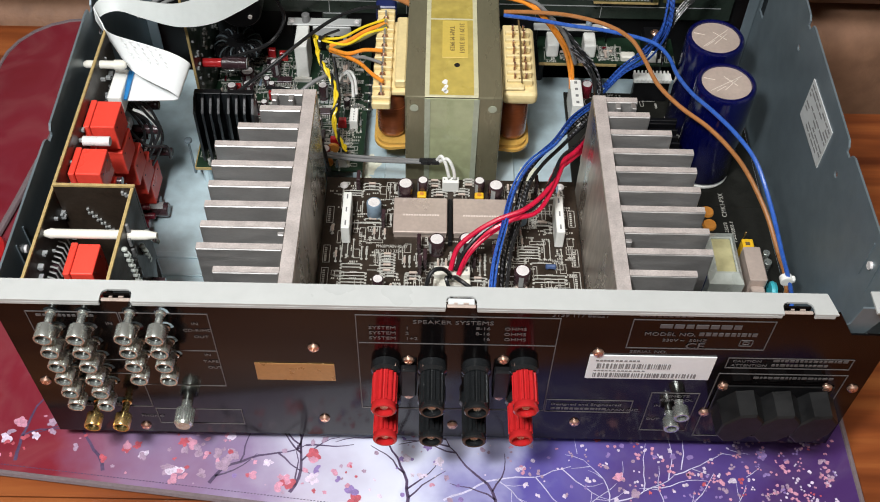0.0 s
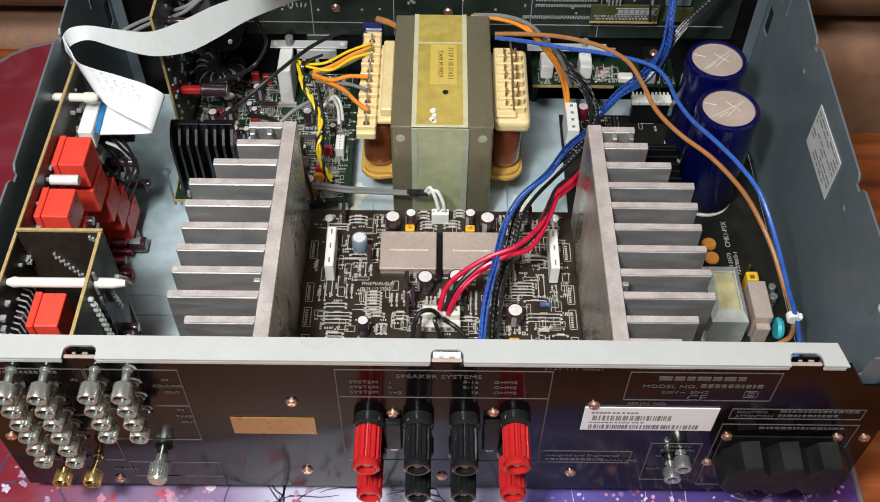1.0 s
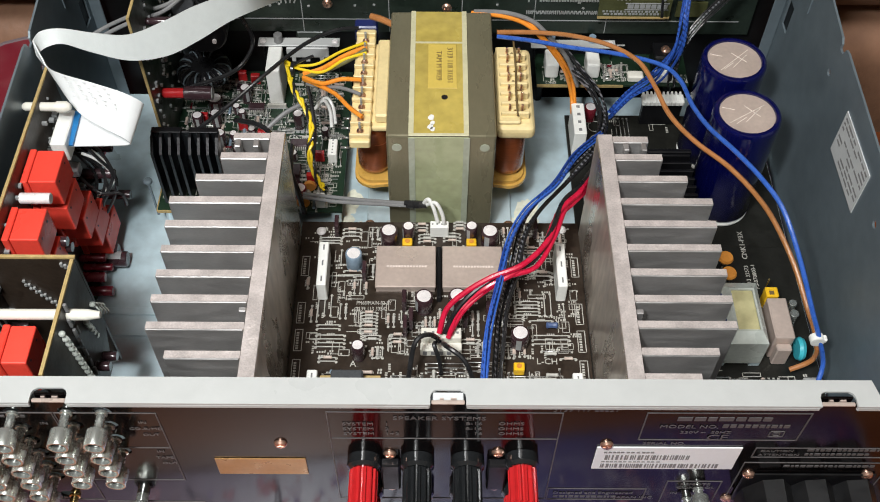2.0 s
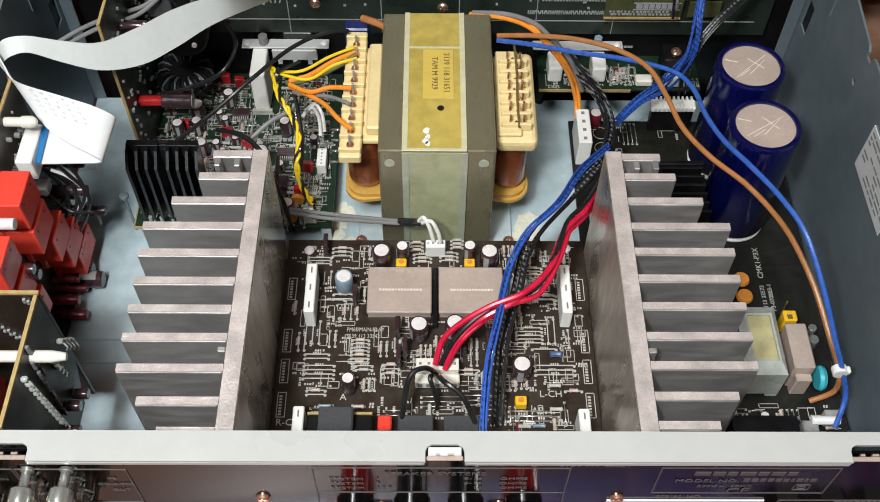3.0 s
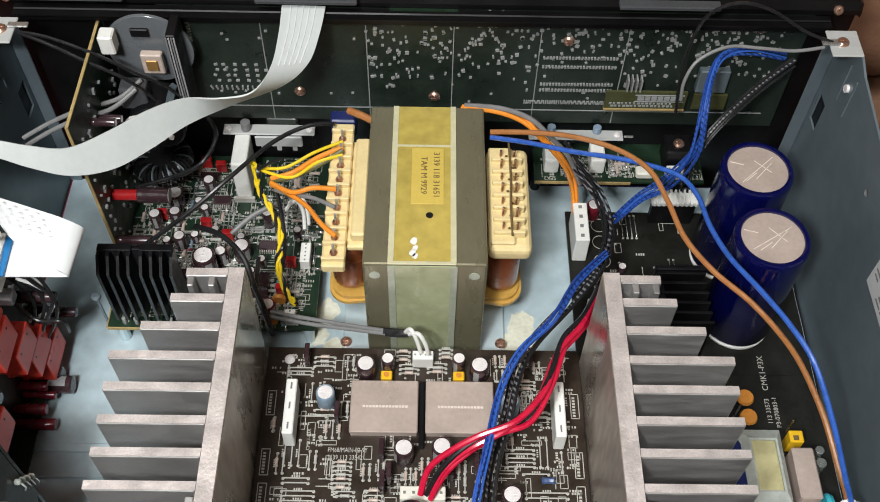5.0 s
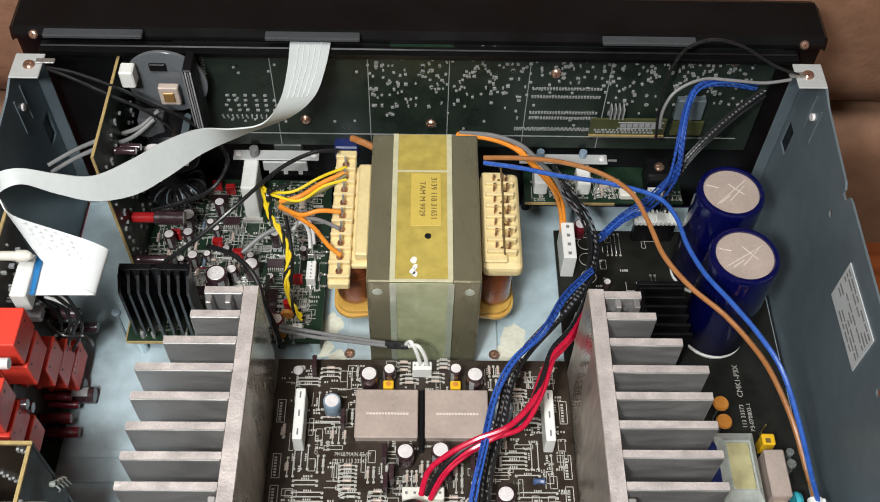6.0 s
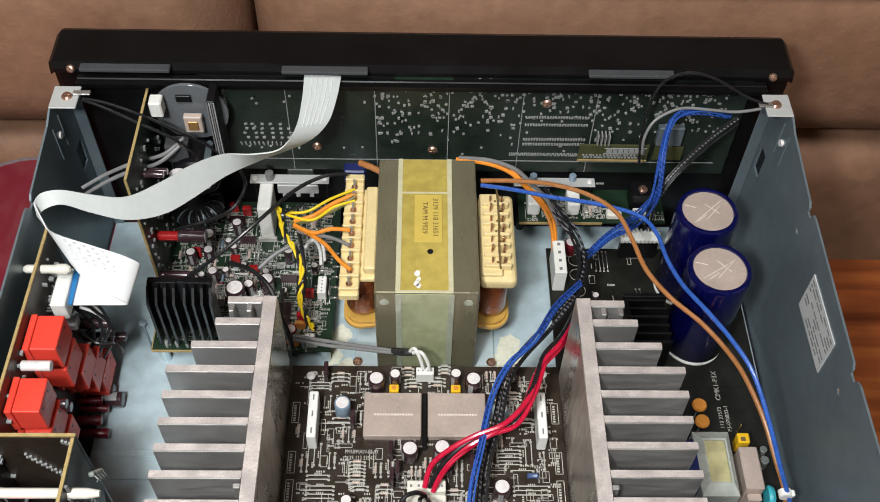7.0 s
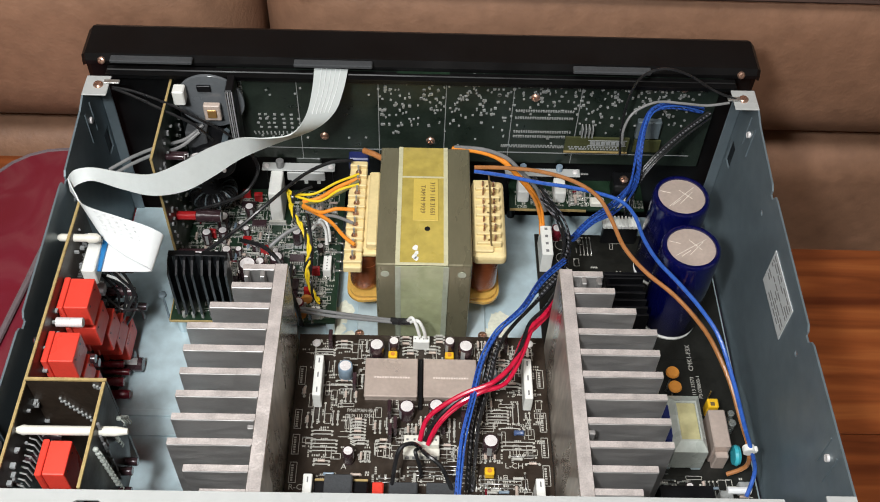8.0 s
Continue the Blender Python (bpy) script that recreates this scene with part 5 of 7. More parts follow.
# ---- main board ----
def main_board():
    z = 0.0420
    t = thing("main_board", (0, 0.10, 0.014), "dark brown amplifier board crowded with small parts", "circuit board")
    part("board", box(B(), -0.0768, 0.0816, 0.0165, 0.1685, z - 0.0016, z), M_PCBB, t)
    for x in (-0.07, 0.074):
        for y in (0.03, 0.162):
            part("standoff", cyl(B(), (x, y, 0.0140), 0.0030, 0.0262, "z", 10), M_ZINC, t)
    for x, y in ((-0.0655, 0.1615), (0.0720, 0.1635)):
        part("screw", SCREWZ, None, t, "", Matrix.Translation((x, y, z)) @ Matrix.Diagonal((0.8, 0.8, 0.8, 1)))
    z2 = z + 0.0002
    for x0, x1 in ((-0.0330, 0.0000), (0.0037, 0.0370)):
        p = part("shield_plate", box(B(), x0, x1, 0.1192, 0.1472, z + 0.0035, z + 0.0060, 0.0005), M_SHIELD, t, "brushed metal plate")
        part("plate_skirt", box(B(), x0 + 0.0005, x1 - 0.0005, 0.1200, 0.1215, z, z + 0.0034), M_SHIELD, p)
        bars = B()
        for k in range(14):
            box(bars, x0 + 0.006 + k * 0.0016, x0 + 0.0072 + k * 0.0016, 0.1322, 0.1334, z + 0.0060, z + 0.0061)
        part("print_bar", bars, M_SILKP, p, "", None, "stuff")
    part("divider_strap", box(B(), 0.0006, 0.0031, 0.1130, 0.1475, z, z + 0.0050, 0.0004), M_BLACK, t)
    for x, y in ((-0.0612, 0.1283), (0.0680, 0.1283), (-0.0618, 0.0475), (0.0715, 0.0465)):
        p = part("ceramic_resistor", box(B(), x - 0.0026, x + 0.0026, y - 0.0145, y + 0.0145, z2, z + 0.0150, 0.0005), M_WHITE, t, "white ceramic block")
        for d in (-0.0105, 0.0, 0.0105):
            part("slot", box(B(), x - 0.0004, x + 0.0004, y + d - 0.0017, y + d + 0.0017, z + 0.0150, z + 0.0153), M_WGREY, p)
    for kind, x, y in (("dark", -0.0262, 0.1530), ("small", -0.0154, 0.1560), ("small", 0.0200, 0.1565), ("dark", 0.0302, 0.1530), ("blue", -0.0451, 0.1370), ("dark", -0.0062, 0.1085), ("dark", 0.0117, 0.1095), ("small", -0.0400, 0.0780), ("dark", 0.0440, 0.0860), ("blue", 0.0450, 0.1340)):
        capacitor(kind, up(x, y, z2, 200 + 50 * x / 0.05), t)
    for x, y in ((-0.0160, 0.1505), (0.0200, 0.1505), (0.0432, 0.0700)):
        p = part("trimmer", box(B(), x - 0.0028, x + 0.0028, y - 0.0024, y + 0.0024, z2, z + 0.0058, 0.0005), M_YEL, t, "yellow trimmer")
        part("slot", cyl(B(), (x, y, z + 0.0058), 0.0014, 0.0004, "z", 10), M_ORA, p)
    pin_header(t, 0.0030, 0.0875, z2, 5, 0.0042, 0.0095, 0.0065, M_CREAMW)
    part("plug_shelf", box(B(), -0.0078, 0.0138, 0.0790, 0.0840, z2, z + 0.0060, 0.0005), M_CREAMW, t, "natural nylon plug shelf")
    for k in range(5):
        part("plug_slot", box(B(), -0.0066 + k * 0.0042, -0.0044 + k * 0.0042, 0.0786, 0.0791, z + 0.002, z + 0.0048), M_WGREY, t)
    pin_header(t, 0.0020, 0.1600, z2, 4, 0.0026, 0.0090, 0.0050, M_WHITE)
    for x0, x1, m in ((-0.058, -0.0275, M_BLACK), (-0.0155, 0.0010, M_GREYPAD), (0.0060, 0.0225, M_GREYPAD)):
        part("relay", box(B(), x0, x1, 0.0430, 0.0590, z2, z + 0.0120, 0.0006), m, t, "dark grey relay")
    part("relay_hood", box(B(), -0.0520, -0.0360, 0.0400, 0.0600, z + 0.0121, z + 0.0190, 0.0008), M_GREYPAD, t, "grey relay hood")
    part("board_edge", box(B(), -0.0580, -0.0275, 0.0591, 0.0604, z + 0.0095, z + 0.0122, 0.0003), M_EDGE, t, "tan cut edge")
    part("film_capacitor", box(B(), -0.0250, -0.0185, 0.0520, 0.0595, z2, z + 0.0110, 0.0008), M_RED, t, "red film capacitor")
    for x, y in ((-0.0390, 0.1290), (-0.0168, 0.1100), (-0.0130, 0.0985), (0.0160, 0.1000), (0.0420, 0.1250), (-0.0560, 0.1610), (0.0560, 0.1600), (-0.016, 0.094), (0.028, 0.103)):
        p = part("transistor", box(B(), x - 0.0012, x + 0.0012, y - 0.0042, y + 0.0042, z + 0.0010, z + 0.0110, 0.0004), M_DARKCAP, t)
    for x in (-0.0725, 0.0775):
        for y in (0.0700, 0.0885, 0.1058, 0.1370):
            rim = B()
            print_rect(rim, x - 0.0022, x + 0.0022, y - 0.0068, y + 0.0068, z, 0.0004)
            for q in range(7):
                box(rim, x - 0.0012, x + 0.0002, y - 0.0056 + q * 0.0016, y - 0.0046 + q * 0.0016, z, z + 0.0001)
            part("printed_frame", rim, M_SILK, t)
    word("PM68/MAIN-P2-9Y", Matrix.Translation((-0.0430, 0.1112, z + 0.0001)), 0.0034, M_SILK, t, "lettering", 0.72)
    word("3139 113 33542", Matrix.Translation((-0.0430, 0.1074, z + 0.0001)), 0.0034, M_SILK, t, "lettering", 0.76)
    word("L-CH", Matrix.Translation((0.0528, 0.0745, z + 0.0001)), 0.0050, M_SILK, t)
    word("R-CH", Matrix.Translation((-0.0745, 0.0590, z + 0.0001)), 0.0050, M_SILK, t)
    word("AB", Matrix.Translation((0.0485, 0.0655, z + 0.0001)), 0.0050, M_SILK, t)
    word("A", Matrix.Translation((-0.0445, 0.0725, z + 0.0001)), 0.0050, M_SILK, t)
    word("CMK1-P3X", Matrix.Translation((-0.0518, 0.112, z + 0.0001)) @ Matrix.Rotation(radians(90), 4, "Z"), 0.0024, M_SILK, t)
    taken = [(-0.034, 0.038, 0.1175, 0.1485), (-0.0655, -0.0585, 0.112, 0.148), (0.0645, 0.0715, 0.112, 0.148), (-0.068, -0.060, 0.043, 0.077), (0.068, 0.075, 0.042, 0.076), (-0.032, -0.009, 0.148, 0.162), (0.016, 0.036, 0.148, 0.162), (-0.051, -0.039, 0.131, 0.143),
             (-0.011, 0.017, 0.103, 0.115), (-0.009, 0.015, 0.083, 0.094), (-0.060, 0.024, 0.040, 0.061), (-0.046, -0.022, 0.108, 0.118), (-0.0445, -0.0355, 0.0735, 0.0825), (0.039, 0.049, 0.081, 0.091), (-0.077, -0.069, 0.05, 0.15), (0.074, 0.082, 0.05, 0.15), (0.040, 0.0465, 0.067, 0.073), (-0.005, 0.009, 0.156, 0.164), (0.04, 0.05, 0.129, 0.139)]
    wires, ink = B(), B()
    taken += axial_group(t, wires, ink, z, [(-0.0556, 0.0911, 4, 0.0150, 0.0024, 0), (-0.0633, 0.1105, 3, 0.0130, 0.0034, 1), (-0.0667, 0.1051, 2, 0.0100, 0.0030, 1), (-0.0513, 0.1068, 2, 0.0090, 0.0030, 1), (-0.0571, 0.0975, 2, 0.0120, 0.0024, 0), (-0.0357, 0.1057, 7, 0.0085, 0.0021, 0), (-0.0333, 0.0910, 2, 0.0080, 0.0022, 0), (-0.0329, 0.0806, 3, 0.0060, 0.0026, 1), (-0.0253, 0.1010, 2, 0.0080, 0.0030, 1), (-0.0183, 0.1034, 3, 0.0070, 0.0026, 1), (-0.0562, 0.0773, 2, 0.0090, 0.0022, 0), (-0.0458, 0.1331, 2, 0.0100, 0.0028, 0), (-0.0444, 0.1230, 3, 0.0090, 0.0032, 1), (-0.0703, 0.1251, 1, 0.0070, 0.0020, 1)])
    taken += axial_group(t, wires, ink, z, [(-0.0052, 0.0990, 3, 0.0080, 0.0024, 1), (0.0024, 0.1043, 2, 0.0080, 0.0030, 1), (0.0105, 0.1029, 2, 0.0080, 0.0030, 1), (0.0200, 0.1030, 2, 0.0080, 0.0030, 1), (-0.0200, 0.0917, 3, 0.0080, 0.0024, 0), (0.0185, 0.0887, 2, 0.0100, 0.0024, 0)])
    taken += axial_group(t, wires, ink, z, [(0.0496, 0.1132, 5, 0.0130, 0.0022, 0), (0.0567, 0.1008, 1, 0.0120, 0.0020, 0), (0.0613, 0.0915, 3, 0.0195, 0.0026, 0), (0.0590, 0.1117, 2, 0.0140, 0.0034, 1), (0.0693, 0.1072, 1, 0.0100, 0.0020, 1), (0.0402, 0.1176, 3, 0.0090, 0.0028, 1), (0.0355, 0.0820, 3, 0.0080, 0.0028, 1), (0.0416, 0.0820, 3, 0.0060, 0.0026, 1), (0.0696, 0.0773, 1, 0.0080, 0.0020, 0), (0.0583, 0.1333, 2, 0.0100, 0.0026, 0), (0.0198, 0.0963, 2, 0.0090, 0.0030, 1), (0.0225, 0.0833, 3, 0.0080, 0.0026, 1)])
    taken += axial_group(t, wires, ink, z, [(-0.0477, 0.1626, 3, 0.0100, 0.0026, 0), (-0.0595, 0.1563, 3, 0.0120, 0.0020, 0), (-0.0360, 0.1595, 2, 0.0070, 0.0030, 1), (-0.0080, 0.1664, 3, 0.0060, 0.0024, 0), (-0.0049, 0.1587, 3, 0.0090, 0.0024, 0), (0.0092, 0.1596, 3, 0.0090, 0.0024, 0), (0.0137, 0.1680, 3, 0.0060, 0.0024, 0), (-0.0377, 0.1337, 2, 0.0080, 0.0030, 1), (-0.0520, 0.1296, 1, 0.0140, 0.0020, 0), (-0.0699, 0.1255, 1, 0.0070, 0.0020, 1), (-0.0528, 0.1428, 1, 0.0100, 0.0030, 1)])
    taken += axial_group(t, wires, ink, z, [(0.0387, 0.1617, 3, 0.0060, 0.0024, 1), (0.0393, 0.1534, 2, 0.0060, 0.0030, 1), (0.0465, 0.1548, 3, 0.0070, 0.0028, 1), (0.0580, 0.1584, 2, 0.0060, 0.0030, 1), (0.0536, 0.1500, 3, 0.0090, 0.0020, 0), (0.0597, 0.1327, 2, 0.0100, 0.0026, 0), (0.0394, 0.1241, 3, 0.0060, 0.0028, 1)])
    part("lead_wire", wires, M_SILK, t, "", None, "stuff")
    part("pad_printing", ink, M_SILK, t, "", None, "stuff")
    part("power_resistor", resistor_mesh("power_resistor", M_BLUEB, 0.0062, 0.0019), None, t, "blue banded resistor", up(0.0620, 0.0968, z + 0.001, 0))
    populate(t, (-0.0765, 0.0812, 0.0750, 0.1680), z, taken, 5, 60, 26, 760, 0.6, 0.75)
    populate(t, (-0.0765, 0.0812, 0.0180, 0.0750), z, taken, 6, 90, 40, 260, 0.6, 0.85)
    return t


main_board()


# ---- power supply board with the two large capacitors ----
def power_board():
    z = 0.0250
    t = thing("power_supply_board", (0.15, 0.14, 0.014), "dark brown power supply board along the side panel", "circuit board")
    part("board", box(B(), 0.0915, 0.2075, 0.0175, 0.1650, z - 0.0016, z), M_PCBD, t)
    part("board_wing", box(B(), 0.0835, 0.2075, 0.1652, 0.2720, z - 0.0016, z), M_PCBD, t)
    for x, y in ((0.10, 0.03), (0.2, 0.03), (0.1, 0.25), (0.2, 0.25)):
        part("standoff", cyl(B(), (x, y, 0.0140), 0.003, 0.0094, "z", 10), M_ZINC, t)
    # small mains transformer
    f = part("small_transformer", box(B(), 0.1445, 0.1600, 0.0900, 0.1190, z + 0.0040, z + 0.0240, 0.0040, 3), M_NAVY, t, "small transformer with blue winding in a steel yoke")
    part("core_top", box(B(), 0.1588, 0.1708, 0.0902, 0.1162, z + 0.0002, z + 0.0262, 0.0010, 2), M_CLEARY, f, "yellowed clear tape over the core")
    yoke, tiers = B(), []
    for x0, x1, y0, y1, h in ((0.1540, 0.1746, 0.0835, 0.1225, 0.0040), (0.1540, 0.1746, 0.0835, 0.1225, 0.0235), (0.1580, 0.1716, 0.0895, 0.1168, 0.0270), (0.1590, 0.1706, 0.0905, 0.1158, 0.0268), (0.1590, 0.1706, 0.0905, 0.1158, 0.0040)):
        tiers.append([yoke.verts.new((a, b, z + h)) for a, b in ((x0, y0), (x1, y0), (x1, y1), (x0, y1))])
    for a, b in zip(tiers, tiers[1:]):
        for k in range(4):
            yoke.faces.new((a[k], a[(k + 1) % 4], b[(k + 1) % 4], b[k]))
    part("yoke", yoke, M_YOKE, f, "pale bevelled steel yoke")
    for x0, x1 in ((0.1500, 0.1560), (0.1690, 0.1750)):
        part("yoke_foot", box(B(), x0, x1, 0.0840, 0.1200, z + 0.0002, z + 0.0040, 0.0004), M_ZINC, f)
    r = part("relay", box(B(), 0.1800, 0.1906, 0.0894, 0.1152, z + 0.0002, z + 0.0205, 0.0007), M_SHIELD, t, "grey metal-cased relay")
    part("relay_base", box(B(), 0.1815, 0.1895, 0.0850, 0.0893, z + 0.0002, z + 0.0150, 0.0006), M_SHIELD, r)
    y = part("terminal", box(B(), 0.1835, 0.1905, 0.1215, 0.1280, z + 0.0002, z + 0.0125, 0.0006), M_YEL, t, "yellow terminal")
    part("hole", box(B(), 0.1852, 0.1878, 0.1225, 0.1250, z + 0.0124, z + 0.0128), M_INKB, y)
    part("lead", cyl(B(), (0.1870, 0.1330, z), 0.0006, 0.0125, "z", 6), M_GOLD, y)
    part("disc_capacitor", lathe(B(), [(0.0058, -0.0018), (0.0066, 0.0), (0.0058, 0.0018)], (0.1960, 0.0900, z + 0.0085), "x", 16), M_CYAN, t, "cyan disc capacitor")
    for yy in (0.1405, 0.1300):
        d = part("disc_capacitor", lathe(B(), [(0.0038, -0.0015), (0.0044, 0.0), (0.0038, 0.0015)], (0.1615, yy, z + 0.0220), "z", 16), M_ORA, t, "orange disc capacitor")
        part("leads", cyl(B(), (0.1615, yy, z), 0.0006, 0.0205, "z", 6), M_TIN, d)
    for x, yy in ((0.1985, 0.0700), (0.1860, 0.0640)):
        part("fuse_clip", box(B(), x - 0.0040, x + 0.0040, yy - 0.0030, yy + 0.0030, z + 0.0002, z + 0.0080, 0.0006), M_SOLDER, t)
    part("fuse", cyl(B(), (0.1870, 0.0670, z + 0.0075), 0.0022, 0.0140, "x", 10), M_LABELW, t)
    part("mains_block", box(B(), 0.1394, 0.1708, 0.0295, 0.0575, z + 0.0002, 0.0580, 0.0010, 2), M_BLACK, t, "black moulded mains block")
    part("round_part", cyl(B(), (0.1975, 0.1120, z), 0.0026, 0.0100, "z", 14), M_CHROME, t)
    part("lug", cyl(B(), (0.1975, 0.1180, z), 0.0022, 0.0115, "z", 14), M_CHROME, t)
    # connectors and dark fins at the far end
    pin_header(t, 0.0890, 0.2500, z, 4, 0.0066, 0.0200, 0.0078, M_WHITE, "y")
    pin_header(t, 0.0935, 0.1950, z, 4, 0.0045, 0.0120, 0.0070, M_WHITE, "y")
    comb = part("plug_stand", box(B(), 0.1310, 0.1560, 0.2640, 0.2690, z, z + 0.0180, 0.0006), M_BLACK, t)
    part("white_plug", box(B(), 0.1300, 0.1565, 0.2628, 0.2702, z + 0.0181, z + 0.0215, 0.0004), M_WHITE, comb, "white ten-way plug")
    for k in range(10):
        part("plug_tooth", box(B(), 0.1306 + k * 0.0026, 0.1318 + k * 0.0026, 0.2612, 0.2718, z + 0.0200, z + 0.0222), M_WHITE, comb)
    fin = part("cooler", box(B(), 0.1230, 0.1500, 0.2080, 0.2110, z, z + 0.0350, 0.0005), M_BLACK, t, "black finned cooler")
    for k in range(6):
        part("fin", box(B(), 0.1240, 0.1490, 0.2055 - k * 0.0060, 0.2072 - k * 0.0060, z, z + 0.0345, 0.0003), M_BLACK, fin)
    part("fin_web", box(B(), 0.1235, 0.1265, 0.1720, 0.2078, z, z + 0.0330, 0.0003), M_BLACK, fin)
    part("screw", SCREW, None, t, "", Matrix.Translation((0.1180, 0.1990, z + 0.012)))
    for kind, x, yy in (("maroon", 0.0990, 0.2690), ("tiny", 0.1120, 0.2290), ("small", 0.1510, 0.1490), ("small", 0.1440, 0.0300), ("tiny", 0.165, 0.07)):
        capacitor(kind, up(x, yy, z, 40), t)
    rings = B()
    for x, yy in ((0.1025, 0.2620), (0.1025, 0.2500), (0.1025, 0.2370)):
        for k in range(24):
            a = k / 24 * 6.283
            qbox(rings, Matrix.Translation((x + math.cos(a) * 0.0045, yy + math.sin(a) * 0.0045, z + 0.0001)) @ Matrix.Rotation(a, 4, "Z"), 0.0004, 0.0013, 0.0002)
    part("printed_rings", rings, M_SILK, t)
    word("CMK1-P3X", Matrix.Translation((0.1822, 0.1560, z + 0.0001)) @ Matrix.Rotation(radians(90), 4, "Z"), 0.0044, M_SILK, t)
    word("113 33573", Matrix.Translation((0.1812, 0.1370, z + 0.0001)) @ Matrix.Rotation(radians(90), 4, "Z"), 0.0034, M_SILK, t)
    word("P3-070803-1", Matrix.Translation((0.1852, 0.1350, z + 0.0001)) @ Matrix.Rotation(radians(90), 4, "Z"), 0.0034, M_SILK, t)
    taken = [(0.13, 0.208, 0.14, 0.21), (0.15, 0.2, 0.078, 0.14), (0.15, 0.208, 0.19, 0.26), (0.12, 0.151, 0.17, 0.213), (0.084, 0.095, 0.185, 0.266), (0.097, 0.108, 0.231, 0.268), (0.12, 0.152, 0.242, 0.252)]
    populate(t, (0.0850, 0.2065, 0.1000, 0.2710), z, taken, 9, 60, 40, 300, 0.4)
    populate(t, (0.1360, 0.2065, 0.0200, 0.1100), z, taken, 10, 40, 30, 120, 0.5)
    return t


power_board()


def big_capacitor(x, y, label):
    t = thing("reservoir_capacitor", (x, y, 0.025), label, "capacitor", "large reservoir capacitors")
    r, h, z = 0.0187, 0.1030, 0.0252
    part("foot_ring", lathe(B(), [(r * 0.94, 0), (r * 0.99, 0.0006), (r * 0.99, 0.0018), (r * 0.93, 0.0024)], (x, y, z), "z", 40), M_WHITE, t, "white foot ring")
    part("sleeve", lathe(B(), [(r * 0.93, 0.0024), (r, 0.0045), (r, h - z - 0.0030), (r * 0.985, h - z - 0.0012), (r * 0.94, h - z - 0.0002), (r * 0.88, h - z), (r * 0.83, h - z - 0.0004), (r * 0.815, h - z - 0.0014)], (x, y, z), "z", 48), M_BLUECAP, t, "glossy dark blue sleeve")
    top = lathe(B(), [(r * 0.814, h - 0.0024), (r * 0.814, h - 0.0013)], (x, y, 0), "z", 48)
    part("top", top, M_CAPTOP, t, "dull beige-grey top with scored cross")
    rr = random.Random(int(y * 1000))
    sc = B()
    for a, ln, ox, oy in ((40, 0.025, 0, 0), (44, 0.014, 0.003, -0.001), (-42, 0.011, 0.003, 0.002), (-20, 0.007, -0.010, 0.004), (38, 0.008, -0.004, -0.005)):
        qbox(sc, Matrix.Translation((x + ox, y + oy, h - 0.0013)) @ Matrix.Rotation(radians(a + rr.uniform(-8, 8)), 4, "Z"), ln, 0.00038, 0.0003)
    part("score_lines", sc, M_SCORE, t)
    return t


big_capacitor(0.1705, 0.1985, "large dark blue electrolytic capacitor with beige top")
big_capacitor(0.1707, 0.2415, "large dark blue electrolytic capacitor beside the side panel")


